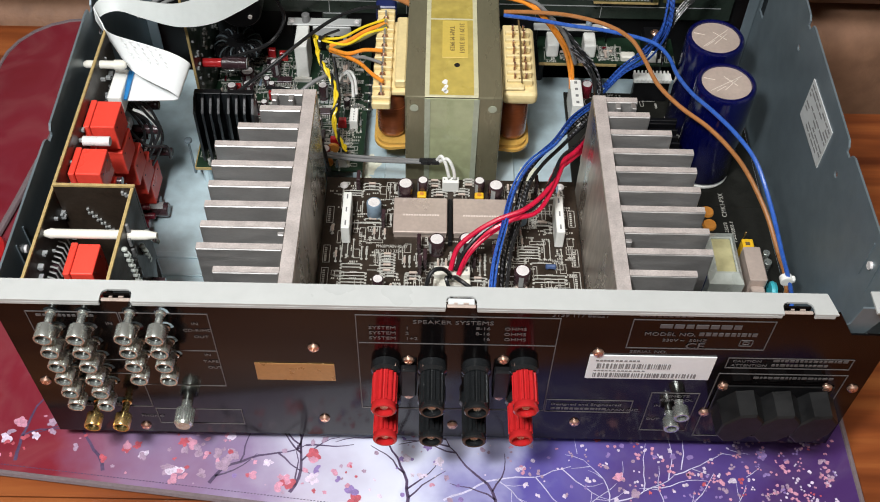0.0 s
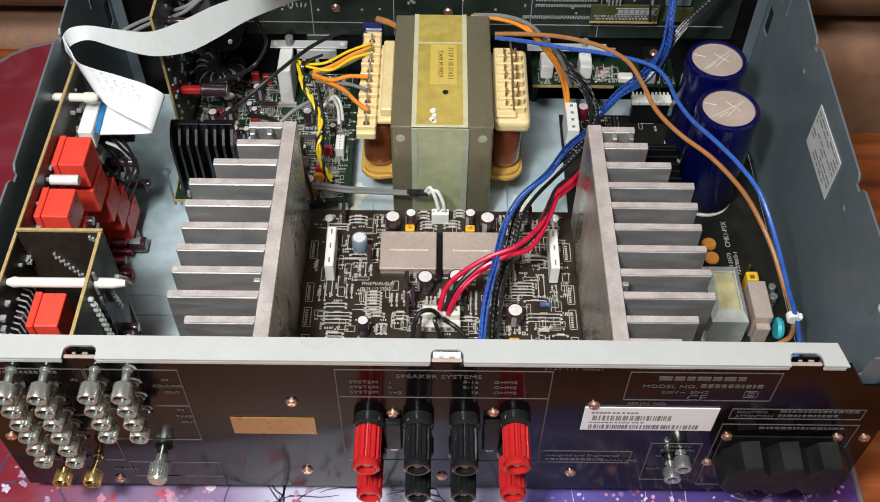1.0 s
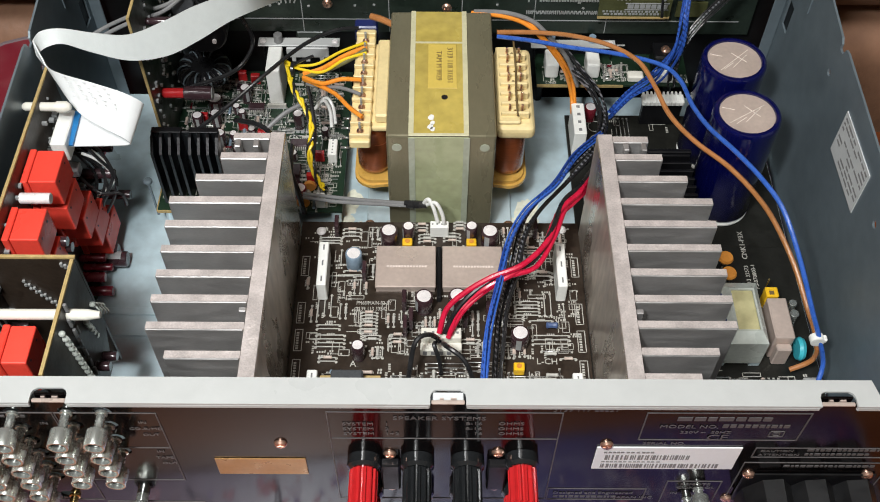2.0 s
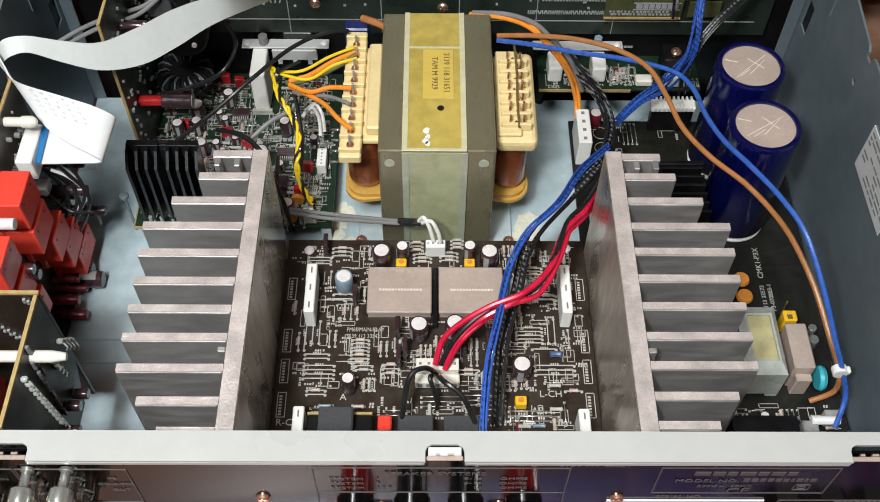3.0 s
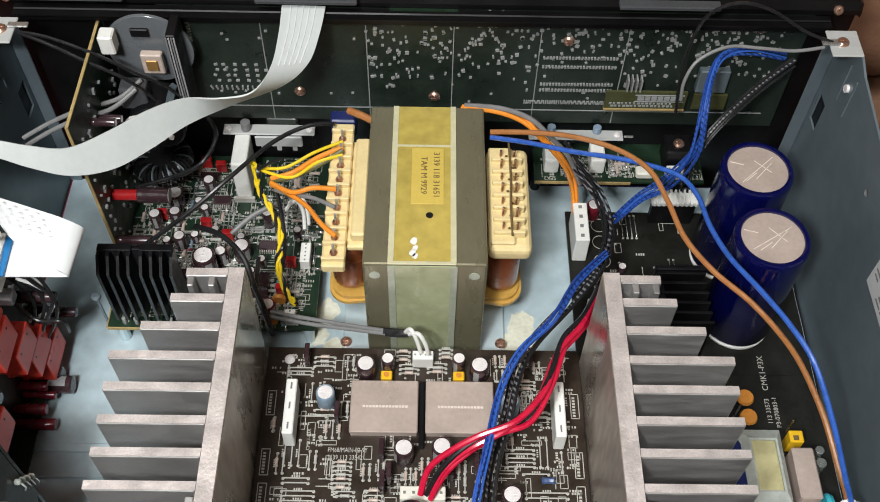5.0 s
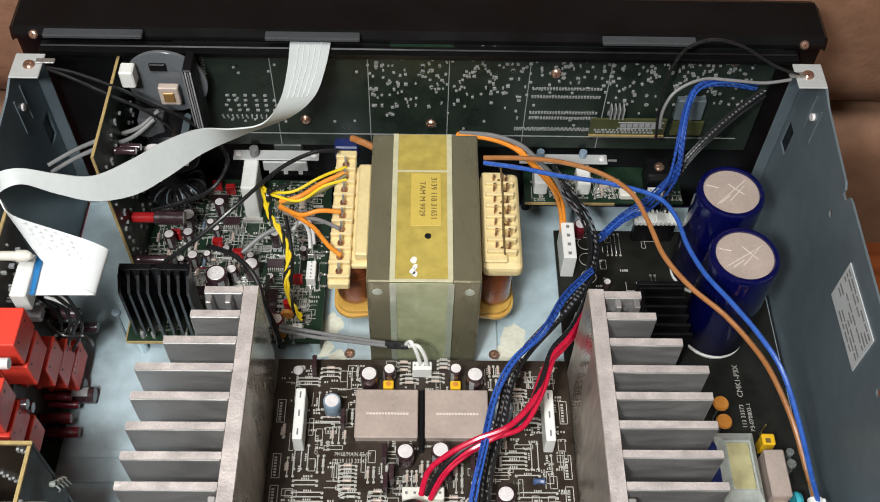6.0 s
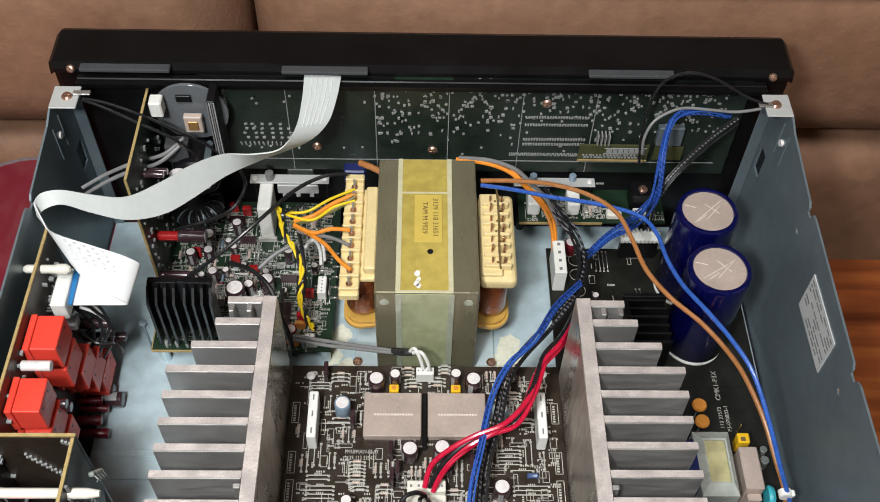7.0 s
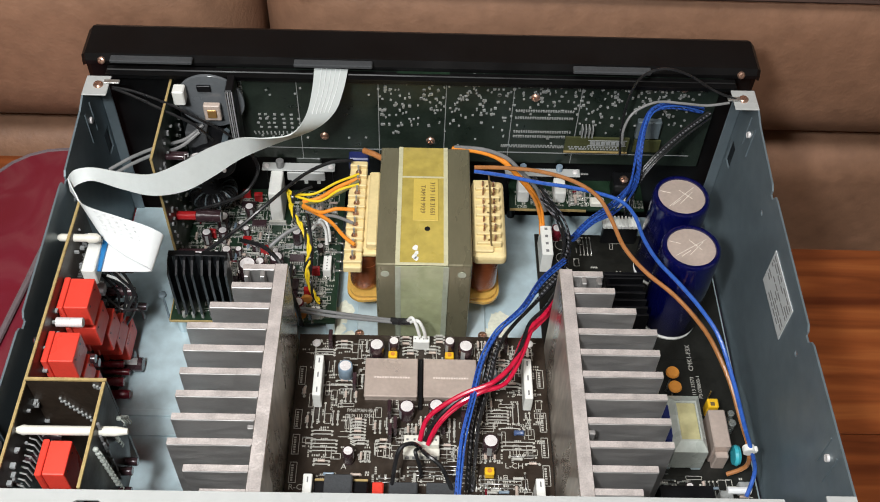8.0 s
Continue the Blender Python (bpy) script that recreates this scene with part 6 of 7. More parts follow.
# ---- green boards ----
def pre_board():
    z = 0.0290
    t = thing("preamplifier_board", (-0.11, 0.24, 0.014), "green preamplifier board with small capacitors and chips", "circuit board")
    part("board", box(B(), -0.1660, -0.0560, 0.1870, 0.3070, z - 0.0016, z), M_PCBG, t)
    part("cut_edge", box(B(), -0.1668, -0.1661, 0.1870, 0.2440, z - 0.0017, z + 0.0002), M_EDGE, t)
    part("cut_edge", box(B(), -0.1660, -0.1200, 0.1862, 0.1869, z - 0.0017, z + 0.0002), M_EDGE, t)
    for x, y in ((-0.16, 0.19), (-0.06, 0.19), (-0.16, 0.29), (-0.06, 0.29)):
        part("standoff", cyl(B(), (x, y, 0.0140), 0.003, 0.0134, "z", 10), M_ZINC, t)
    for kind, x, y in (("small", -0.1340, 0.2390), ("tiny", -0.1230, 0.2240), ("fat", -0.1165, 0.2200), ("dark", -0.0990, 0.2330), ("dark", -0.1410, 0.2690), ("small", -0.1230, 0.2790), ("tiny", -0.1240, 0.2630), ("tiny", -0.1085, 0.2290), ("small", -0.0960, 0.2010), ("tiny", -0.1160, 0.2480), ("small", -0.1390, 0.2560), ("tiny", -0.128, 0.268), ("maroon", -0.0810, 0.1960), ("tiny", -0.1050, 0.1960), ("tiny", -0.150, 0.2350), ("small", -0.1445, 0.2180), ("tiny", -0.088, 0.228), ("tiny", -0.101, 0.243), ("small", -0.150, 0.2540), ("tiny", -0.1420, 0.2400), ("tiny", -0.1270, 0.2440), ("small", -0.1100, 0.2290), ("tiny", -0.0930, 0.2200), ("tiny", -0.1570, 0.2050), ("tiny", -0.0700, 0.2480), ("small", -0.0870, 0.2560), ("maroon", -0.0920, 0.1930)):
        capacitor(kind, up(x, y, z, 30 + 900 * x), t)
    for x, y in ((-0.1480, 0.2600), (-0.1220, 0.2540), (-0.1090, 0.2460), (-0.1280, 0.2990), (-0.1190, 0.2960), (-0.0755, 0.2100), (-0.0720, 0.2280)):
        part("film_capacitor", box(B(), x - 0.0030, x + 0.0030, y - 0.0018, y + 0.0018, z, z + 0.0075, 0.0005), M_REDK, t, "small red film capacitor")
    for x, y, a in ((-0.1255, 0.2890, 0), (-0.1160, 0.2715, 0), (-0.0860, 0.2400, 0), (-0.1300, 0.2200, 0), (-0.0880, 0.2080, 0)):
        c = part("chip", box(B(), -0.0052, 0.0052, -0.0030, 0.0030, 0.0006, 0.0034, 0.0003), M_DARKCAP, t, "", up(x, y, z, a))
        legs = B()
        for k in range(8):
            for s in (-1, 1):
                box(legs, -0.0046 + k * 0.00125, -0.0040 + k * 0.00125, s * 0.0030, s * 0.0043, 0.0, 0.0022)
        part("leg", legs, M_SILK, c, "", up(x, y, z, a), "stuff")
    for x, y in ((-0.1550, 0.2350), (-0.0860, 0.2150)):
        part("module", box(B(), x - 0.0035, x + 0.0035, y - 0.0045, y + 0.0045, z, z + 0.0060, 0.0005), M_DARKCAP, t)
    for x, y in ((-0.1470, 0.2060), (-0.0760, 0.2030), (-0.0790, 0.1900)):
        part("disc_capacitor", lathe(B(), [(0.0036, -0.0012), (0.0040, 0.0), (0.0036, 0.0012)], (x, y, z + 0.0045), "y", 14), M_ORA, t, "orange disc capacitor")
    # slide connector and its bracket at the far edge
    s = part("slide_switch", box(B(), -0.1075, -0.0985, 0.2745, 0.2980, z, z + 0.0310, 0.0012, 2), M_WHITE, t, "tall white slide switch")
    part("switch_frame", box(B(), -0.1090, -0.0970, 0.2725, 0.2744, z, z + 0.0030), M_SILK, s)
    b = part("switch_bracket", box(B(), -0.1140, -0.0620, 0.2962, 0.3040, z + 0.0312, z + 0.0324, 0.0004), M_FLANGE, t, "pale bracket strip")
    part("bracket_flange", box(B(), -0.0960, -0.0690, 0.2945, 0.2961, z + 0.0235, z + 0.0318, 0.0006), M_FLANGE, b)
    for x in (-0.0930, -0.0840, -0.0750):
        part("bracket_tooth", box(B(), x, x + 0.0025, 0.2946, 0.2960, z + 0.0205, z + 0.0234), M_FLANGE, b)
    for x in (-0.1115, -0.0645):
        part("bracket_leg", box(B(), x, x + 0.0006, 0.2985, 0.3010, z, z + 0.0311), M_BLACK, b)
    part("post", cyl(B(), (-0.1010, 0.3000, z + 0.0324), 0.0028, 0.0060, "z", 14), M_WGREY, b)
    for x in (-0.1110, -0.0650):
        part("screw", SCREWZ, None, b, "", Matrix.Translation((x, 0.3000, z + 0.0324)) @ Matrix.Diagonal((0.6, 0.6, 0.6, 1)))
    pin_header(t, -0.0640, 0.2320, z, 5, 0.0026, 0.0080, 0.0055, M_WHITE, "y")
    pin_header(t, -0.0690, 0.1920, z, 2, 0.0028, 0.0080, 0.0055, M_WHITE, "y")
    bars = B()
    for k in range(7):
        box(bars, -0.1010 + k * 0.0030, -0.0988 + k * 0.0030, 0.2505, 0.2545, z, z + 0.0001)
    part("print_bar", bars, M_SILKG, t, "", None, "stuff")
    taken = [(-0.158, -0.113, 0.175, 0.193), (-0.110, -0.096, 0.268, 0.300), (-0.12, -0.106, 0.194, 0.208), (-0.102, -0.072, 0.232, 0.241)]
    populate(t, (-0.1670, -0.0570, 0.1850, 0.3050), z, taken, 21, 200, 110, 760, 0.5)
    lines = B()
    for y in (0.2120, 0.2310, 0.2600, 0.2720):
        box(lines, -0.1660, -0.0600, y, y + 0.0004, z, z + 0.00015)
    for x in (-0.1090, -0.0905, -0.0720):
        box(lines, x, x + 0.0004, 0.1860, 0.2870, z, z + 0.00016)
    part("printed_line", lines, M_SILKG, t, "", None, "stuff")
    return t


pre_board()


def volume_board():
    """Upright board that carries the motorised volume control and lying capacitors."""
    t = thing("volume_control_board", (-0.162, 0.26, 0.029), "upright green board with volume control and lying capacitors", "circuit board")
    part("board", box(B(), -0.1660, -0.1644, 0.2280, 0.3025, 0.0292, 0.1400), M_PCBG, t)
    part("cut_edge", box(B(), -0.1660, -0.1645, 0.2280, 0.3025, 0.1401, 0.1409), M_EDGE, t, "tan cut edge")
    part("cut_edge", box(B(), -0.1660, -0.1645, 0.2271, 0.2279, 0.0292, 0.1409), M_EDGE, t, "tan cut edge")
    mo = part("motor", cyl(B(), (-0.1400, 0.2690, 0.0940), 0.0150, 0.0220, "y", 32), M_BLACK, t, "round black motor")
    part("oval", lathe(B(), [(0.0032, 0), (0.0028, -0.0008)], (-0.1430, 0.2688, 0.1000), "y", 16), M_SILKG, mo)
    part("side_cover", box(B(), -0.1330, -0.1290, 0.2700, 0.2880, 0.0860, 0.1120, 0.002), M_WALL, mo)
    part("gear_disc", cyl(B(), (-0.1400, 0.2925, 0.1290), 0.0222, 0.0020, "y", 44), M_CLEAR, mo, "milky plastic gear disc")
    part("gear_slot", box(B(), -0.1470, -0.1380, 0.2905, 0.2924, 0.1390, 0.1440, 0.0004), M_BLACK, mo)
    part("contact_plate", box(B(), -0.1440, -0.1330, 0.2860, 0.2903, 0.1180, 0.1310, 0.0006), M_BEIGE, mo)
    part("contact", box(B(), -0.1415, -0.1355, 0.2850, 0.2859, 0.1210, 0.1280, 0.0004), M_GOLDLAB, mo)
    rail = part("rail", box(B(), -0.1265, -0.1215, 0.2800, 0.2960, 0.0950, 0.1500, 0.0006), M_BLACK, mo)
    for k in range(4):
        x = -0.1260 + k * 0.0013
        part("rail_lead", tube(B(), [(x, 0.2796, 0.0960), (x, 0.2794, 0.1230), (x, 0.2796, 0.1490)], 0.00045, 6, 3), M_WLIGHT if k % 2 else M_WGREY, rail)
    part("gear_case", box(B(), -0.1560, -0.1420, 0.2740, 0.2840, 0.1040, 0.1180, 0.0012, 2), M_GREYPAD, mo, "dark grey gear case")
    for x, z in ((-0.1545, 0.0930), (-0.1330, 0.0890), (-0.1350, 0.1060)):
        part("bolt", cyl(B(), (x, 0.2690, z), 0.0014, -0.0012, "y", 10), M_SILV, mo)
    part("cap_ring", lathe(B(), [(0.0060, 0), (0.0070, -0.001), (0.0070, -0.004), (0.0050, -0.005)], (-0.1480, 0.2690, 0.0990), "y", 18), M_SILV, mo)
    part("plug", box(B(), -0.1610, -0.1535, 0.2815, 0.2900, 0.1350, 0.1465, 0.0008), M_WHITE, t, "white plug")
    coil = part("coil", lathe(B(), [(0.0072, -0.0042), (0.0150, -0.0036), (0.0158, 0.0), (0.0150, 0.0036), (0.0072, 0.0042)], (-0.1478, 0.2835, 0.0520), "z", 28), M_DKBLUE, t, "black wound toroid coil")
    turns, sheen = B(), B()
    q = random.Random(12)
    for k in range(44):
        a = k / 44 * 6.2832
        e = Vector((math.cos(a), math.sin(a), 0))
        lean = Vector((-math.sin(a), math.cos(a), 0)) * q.uniform(-0.0012, 0.0012)
        ctr = Vector((-0.1478, 0.2835, 0.0520)) + e * 0.0114
        loop = [ctr + e * (0.0056 * math.cos(u)) + Vector((0, 0, 0.0056 * math.sin(u))) + lean * math.sin(u) for u in [w * 0.6283 for w in range(11)]]
        # every fourth turn gets a paler colour as painted sheen on the winding
        tube(turns if k % 4 else sheen, loop, 0.00062, 5, 1)
    part("wire_turn", turns, M_WBLACK, coil, "", None, "stuff")
    part("wire_turn", sheen, M_WALL, coil, "", None, "stuff")
    for (y, z, k) in ((0.2600, 0.1120, "tiny"), (0.2300, 0.0480, "small"), (0.2520, 0.1180, "tiny")):
        capacitor(k, Matrix.Translation((-0.1643, y, z)) @ AX["x"] @ Matrix.Diagonal((0.85, 0.85, 1.7, 1)), t, True)
    pin = B()
    r = random.Random(2)
    for i in range(70):
        qbox(pin, Matrix.Translation((-0.1638, r.uniform(0.230, 0.298), r.uniform(0.032, 0.128))), 0.0014, r.uniform(0.0008, 0.0024), r.uniform(0.0008, 0.002))
    part("small_part", pin, M_SILKG, t, "", None, "stuff")
    part("red_mark", cyl(B(), (-0.1642, 0.2450, 0.0690), 0.0031, 0.0130, "x", 14), M_REDK, t, "bright red sleeve")
    part("black_can", cyl(B(), (-0.1511, 0.2450, 0.0690), 0.0043, 0.0165, "x", 18), M_DARKCAP, t, "black lying can")
    part("can_end", cyl(B(), (-0.1345, 0.2450, 0.0690), 0.0040, 0.0003, "x", 18), M_SILKG, t)
    return t


volume_board()


def headphone_board():
    z = 0.0500
    t = thing("tone_board", (0.11, 0.28, 0.014), "narrow green board with white switches behind the front panel", "circuit board")
    part("board", box(B(), 0.0635, 0.1600, 0.2744, 0.3030, z - 0.0016, z), M_PCBG, t)
    part("cut_edge", box(B(), 0.0635, 0.1180, 0.2736, 0.2743, z - 0.0017, z + 0.0002), M_EDGE, t)
    for x in (0.068, 0.154):
        part("standoff", cyl(B(), (x, 0.299, 0.0140), 0.003, 0.0344, "z", 10), M_BLACK, t)
    for x in (0.0730, 0.0990):
        part("slide_switch", box(B(), x - 0.0042, x + 0.0042, 0.2800, 0.2950, z, z + 0.0115, 0.0012, 2), M_WHITE, t, "white switch body")
        spring = B()
        for k in range(4):
            lathe(spring, [(0.0020, 0), (0.0024, 0.0004), (0.0020, 0.0008)], (x, 0.3000, z + 0.0131 + k * 0.0013), "z", 14)
        part("spring", spring, M_BLUER, t, "pale blue coil spring")
    b = part("bracket", box(B(), 0.0600, 0.1140, 0.2945, 0.3020, z + 0.0118, z + 0.0130, 0.0004), M_FLANGE, t, "pale bracket strip")
    for x in (0.0630, 0.1120):
        part("bracket_leg", box(B(), x, x + 0.0006, 0.2975, 0.3000, z, z + 0.0117), M_BLACK, b)
    part("screw", SCREWZ, None, b, "", Matrix.Translation((0.1105, 0.2985, z + 0.0130)) @ Matrix.Diagonal((0.6, 0.6, 0.6, 1)))
    part("fork_lug", box(B(), 0.1145, 0.1200, 0.2970, 0.2985, z + 0.0118, z + 0.0128, 0.0003), M_TIN, t)
    part("chassis_screw", SCREW, None, t, "", Matrix.Translation((0.1445, 0.2905, z + 0.0150)))
    part("screw_pillar", box(B(), 0.1370, 0.1520, 0.2840, 0.2985, z, z + 0.0148, 0.001), M_BLACK, t)
    part("white_block", box(B(), 0.1210, 0.1310, 0.2765, 0.2830, z, z + 0.0050, 0.001), M_CREAMW, t)
    pin_header(t, 0.1440, 0.2790, z, 4, 0.0030, 0.0070, 0.0050, M_WHITE)
    word("SPK2", Matrix.Translation((0.0760, 0.2775, z + 0.0001)) @ Matrix.Rotation(radians(180), 4, "Z"), 0.0034, M_SILK, t)
    populate(t, (0.0650, 0.1590, 0.2750, 0.2960), z, [(0.068, 0.078, 0.278, 0.297), (0.094, 0.104, 0.278, 0.297), (0.12, 0.152, 0.276, 0.3)], 31, 60, 50, 240, 0.4, 0.8)
    return t


headphone_board()


# ---- input boards with the red relays ----
def relay(x0, x1, y0, y1, z1, h=0.0175):
    t = thing("red_relay", ((x0 + x1) / 2, (y0 + y1) / 2, z1 - h), "bright red plastic relay on the input board", "relay", "red relays")
    part("cover", box(B(), x0 + 0.0036, x1, y0, y1, z1 - h, z1, 0.0007, 2), M_RED, t)
    part("base", box(B(), x0, x0 + 0.0034, y0 - 0.0005, y1 + 0.0005, z1 - h - 0.0005, z1 + 0.0005, 0.0005), M_RED, t)
    for y in (y0 + 0.004, y1 - 0.005):
        part("vent_hole", cyl(B(), (x1 - 0.0002, y, z1 - 0.004), 0.0006, 0.0004, "x", 8), M_BLACK, t)
    return t


def input_board():
    t = thing("input_board", (-0.2045, 0.11, 0.0142), "upright brown input board along the side panel", "circuit board")
    part("board", box(B(), -0.2060, -0.2044, 0.0140, 0.2020, 0.0180, 0.1290), M_PCBB, t)
    part("cut_edge", box(B(), -0.2060, -0.2045, 0.0140, 0.2020, 0.1291, 0.1302), M_EDGE, t, "tan cut edge")
    part("nylon_post", lathe(B(), [(0.0012, -0.010), (0.0024, -0.008), (0.0024, 0.008), (0.0030, 0.0082), (0.0030, 0.013), (0.0016, 0.015)], (-0.2042, 0.1780, 0.1240), "x", 14), M_CREAMW, t, "white nylon post")
    r = random.Random(4)
    bits, cans = B(), 0
    for i in range(160):
        y, z = r.uniform(0.02, 0.2), r.uniform(0.025, 0.122)
        qbox(bits, Matrix.Translation((-0.2036, y, z)), r.uniform(0.001, 0.004), r.uniform(0.0008, 0.003), r.uniform(0.0008, 0.002))
    part("small_part", bits, M_SILKG, t, "", None, "stuff")
    for i in range(12):
        y, z = r.uniform(0.028, 0.165), r.uniform(0.040, 0.112)
        k = r.choice(("small", "tiny", "tiny"))
        capacitor(k, Matrix.Translation((-0.2042, y, z)) @ AX["x"] @ Matrix.Diagonal((0.8, 0.8, 1.6, 1)), t, True)
    for y, z, k in ((0.1860, 0.0850, "small"), (0.1780, 0.0720, "small"), (0.1840, 0.0600, "tiny"), (0.1880, 0.0420, "small")):
        capacitor(k, Matrix.Translation((-0.2042, y, z)) @ AX["x"] @ Matrix.Diagonal((0.85, 0.85, 2.0, 1)), t, True)
    part("capacitor", lathe(B(), [(0.0027, -0.0000), (0.0030, 0.0006), (0.0030, 0.0154), (0.0026, 0.0160)], (-0.2042, 0.1396, 0.0263), "x", 16), M_PURCAP, t)
    part("capacitor", lathe(B(), [(0.0027, -0.0000), (0.0030, 0.0006), (0.0030, 0.0192), (0.0026, 0.0198)], (-0.2042, 0.1343, 0.0200), "x", 16), M_PURCAP, t)
    part("capacitor", lathe(B(), [(0.0043, -0.0000), (0.0048, 0.0006), (0.0048, 0.0176), (0.0041, 0.0182)], (-0.2042, 0.1613, 0.0219), "x", 16), M_DARKCAP, t)
    part("capacitor", lathe(B(), [(0.0043, -0.0000), (0.0048, 0.0006), (0.0048, 0.0236), (0.0041, 0.0242)], (-0.2042, 0.1567, 0.0206), "x", 16), M_DARKCAP, t)
    part("capacitor", lathe(B(), [(0.0020, -0.0000), (0.0022, 0.0006), (0.0022, 0.0141), (0.0019, 0.0147)], (-0.2042, 0.1506, 0.0298), "x", 16), M_PURCAP, t)
    part("capacitor", lathe(B(), [(0.0020, -0.0000), (0.0022, 0.0006), (0.0022, 0.0162), (0.0019, 0.0168)], (-0.2042, 0.1503, 0.0214), "x", 16), M_PURCAP, t)
    part("lower_board", box(B(), -0.2040, -0.1932, 0.1080, 0.1500, 0.0178, 0.0192), M_PCBG, t)
    part("white_band", lathe_arc_x(0.0049, -0.1970, -0.1880, 0.1613, 0.0219), M_SILKG, t)
    part("white_band", lathe_arc_x(0.0049, -0.1920, -0.1830, 0.1567, 0.0206), M_SILKG, t)
    part("wire_clip", box(B(), -0.2040, -0.1930, 0.1660, 0.1730, 0.0820, 0.0880, 0.0008), M_WLIGHT, t)
    part("silver_capacitor", cyl(B(), (-0.2030, 0.1215, 0.1180), 0.0028, 0.0150, "x", 14), M_SILV, t, "silvery lying capacitor")
    # connector for the flat cable
    c = part("ribbon_socket", box(B(), -0.2000, -0.1920, 0.1620, 0.1870, 0.1000, 0.1130, 0.0006), M_WHITE, t, "white ribbon socket")
    for k in range(12):
        part("contact", box(B(), -0.2040, -0.2001, 0.1638 + k * 0.0019, 0.1645 + k * 0.0019, 0.104, 0.105), M_TIN, c)
    return t


input_board()
for q in ((0.1290, 0.1500, 0.1215), (0.0932, 0.1125, 0.1215), (0.1290, 0.1500, 0.1010), (0.0932, 0.1125, 0.1000), (0.1400, 0.1600, 0.0790), (0.1480, 0.1690, 0.0620), (0.1560, 0.1790, 0.0440), (0.0960, 0.1160, 0.0780)):
    relay(-0.2040, -0.1868, *q)
relay(-0.1905, -0.1758, 0.0262, 0.0455, 0.1220, 0.024)


def riser():
    t = thing("selector_board", (-0.18, 0.05, 0.0142), "pair of brown riser boards joined by a nylon spacer", "circuit board")
    part("side_board", plate(B(), [(0.0140, 0.0550), (0.0640, 0.0550), (0.0742, 0.0780), (0.0735, 0.0950), (0.0735, 0.1320), (0.0140, 0.1320)], [], 0.0016, Matrix(((0, 0, 1, -0.1640), (1, 0, 0, 0), (0, 1, 0, 0), (0, 0, 0, 1)))), M_PCBB, t)
    part("cut_edge", box(B(), -0.1640, -0.1624, 0.0140, 0.0735, 0.1321, 0.1334), M_EDGE, t, "tan cut edge")
    part("cross_board", box(B(), -0.2040, -0.1624, 0.0740, 0.0756, 0.0450, 0.1325), M_PCBB, t)
    part("cut_edge", box(B(), -0.2040, -0.1621, 0.0740, 0.0756, 0.1326, 0.1338), M_EDGE, t, "tan cut edge")
    dots = B()
    for k in range(9):
        for j in range(2):
            qbox(dots, Matrix.Translation((-0.1900 + k * 0.0016, 0.0735, 0.1160 - k * 0.0028 - j * 0.003)), 0.0012, 0.0012, 0.0012)
    for k in range(4):
        qbox(dots, Matrix.Translation((-0.1690 + k * 0.0014, 0.0735, 0.1290 - k * 0.0012)), 0.0012, 0.0012, 0.0024)
    part("solder_joints", dots, M_SOLDER, t, "", None, "stuff")
    part("spacer", lathe(B(), [(0.0014, -0.004), (0.0028, 0.0), (0.0025, 0.002), (0.0025, 0.036), (0.0027, 0.037), (0.0026, 0.047), (0.0016, 0.053)], (-0.2010, 0.0500, 0.1240), "x", 16), M_CREAMW, t, "white nylon spacer")
    legs = B()
    for y0, x in ((0.0200, -0.2028),):
        for k in range(13):
            y = y0 + k * 0.0033
            tube(legs, [(x, y, 0.110), (x + 0.0034, y - 0.0006, 0.1092), (x + 0.0044, y - 0.001, 0.1030)], 0.0005, 5, 1)
    part("pin_row", legs, M_SOLDER, t, "", None, "stuff")
    for x in (-0.1530, -0.1945):
        part("disc_capacitor", lathe(B(), [(0.0038, -0.0016), (0.0046, 0.0), (0.0038, 0.0016)], (x, 0.0205, 0.108), "y", 14), M_ORA, t, "orange disc capacitor")
    for k in range(5):
        capacitor("tiny", Matrix.Translation((-0.1622, 0.024 + k * 0.009, 0.072 + 0.006 * (k % 2))) @ AX["x"], t, True)
    chips = B()
    for y0, z0, y1, z1, n, w in ((0.0374, 0.1280, 0.0423, 0.0804, 11, 0.0010), (0.0472, 0.1217, 0.0477, 0.0793, 6, 0.0030), (0.0495, 0.1299, 0.0498, 0.1121, 3, 0.0030), (0.0690, 0.1037, 0.0764, 0.0919, 4, 0.0010), (0.0580, 0.1055, 0.0599, 0.0970, 3, 0.0010)):
        for k in range(n):
            f = k / (n - 1)
            y, z = y0 + (y1 - y0) * f, z0 + (z1 - z0) * f
            if w > 0.0025:
                part("flat_resistor", box(B(), -0.1622, -0.1606, y - w * 0.25, y + w * 0.25, z - 0.0030, z + 0.0030, 0.0003), M_WGREY, t)
            else:
                lathe(chips, [(0.0009, 0), (0.0014, 0.0007), (0.0014, 0.002), (0.0008, 0.0027)], (-0.1622, y, z), "x", 8)
                tube(chips, [(-0.1600, y, z - 0.001), (-0.1582, y - 0.001, z - 0.003), (-0.1594, y - 0.001, z - 0.006)], 0.0004, 5, 2)
    part("wire_end", chips, M_YOKE, t, "", None, "stuff")
    return t


riser()


# ---- cables ----
def cable(name, label, runs, category="cable", group=""):
    t = thing(name, runs[0][0][0], label, category, group)
    for pts, r, m in runs:
        part("wire", tube(B(), pts, r), m, t)
    return t


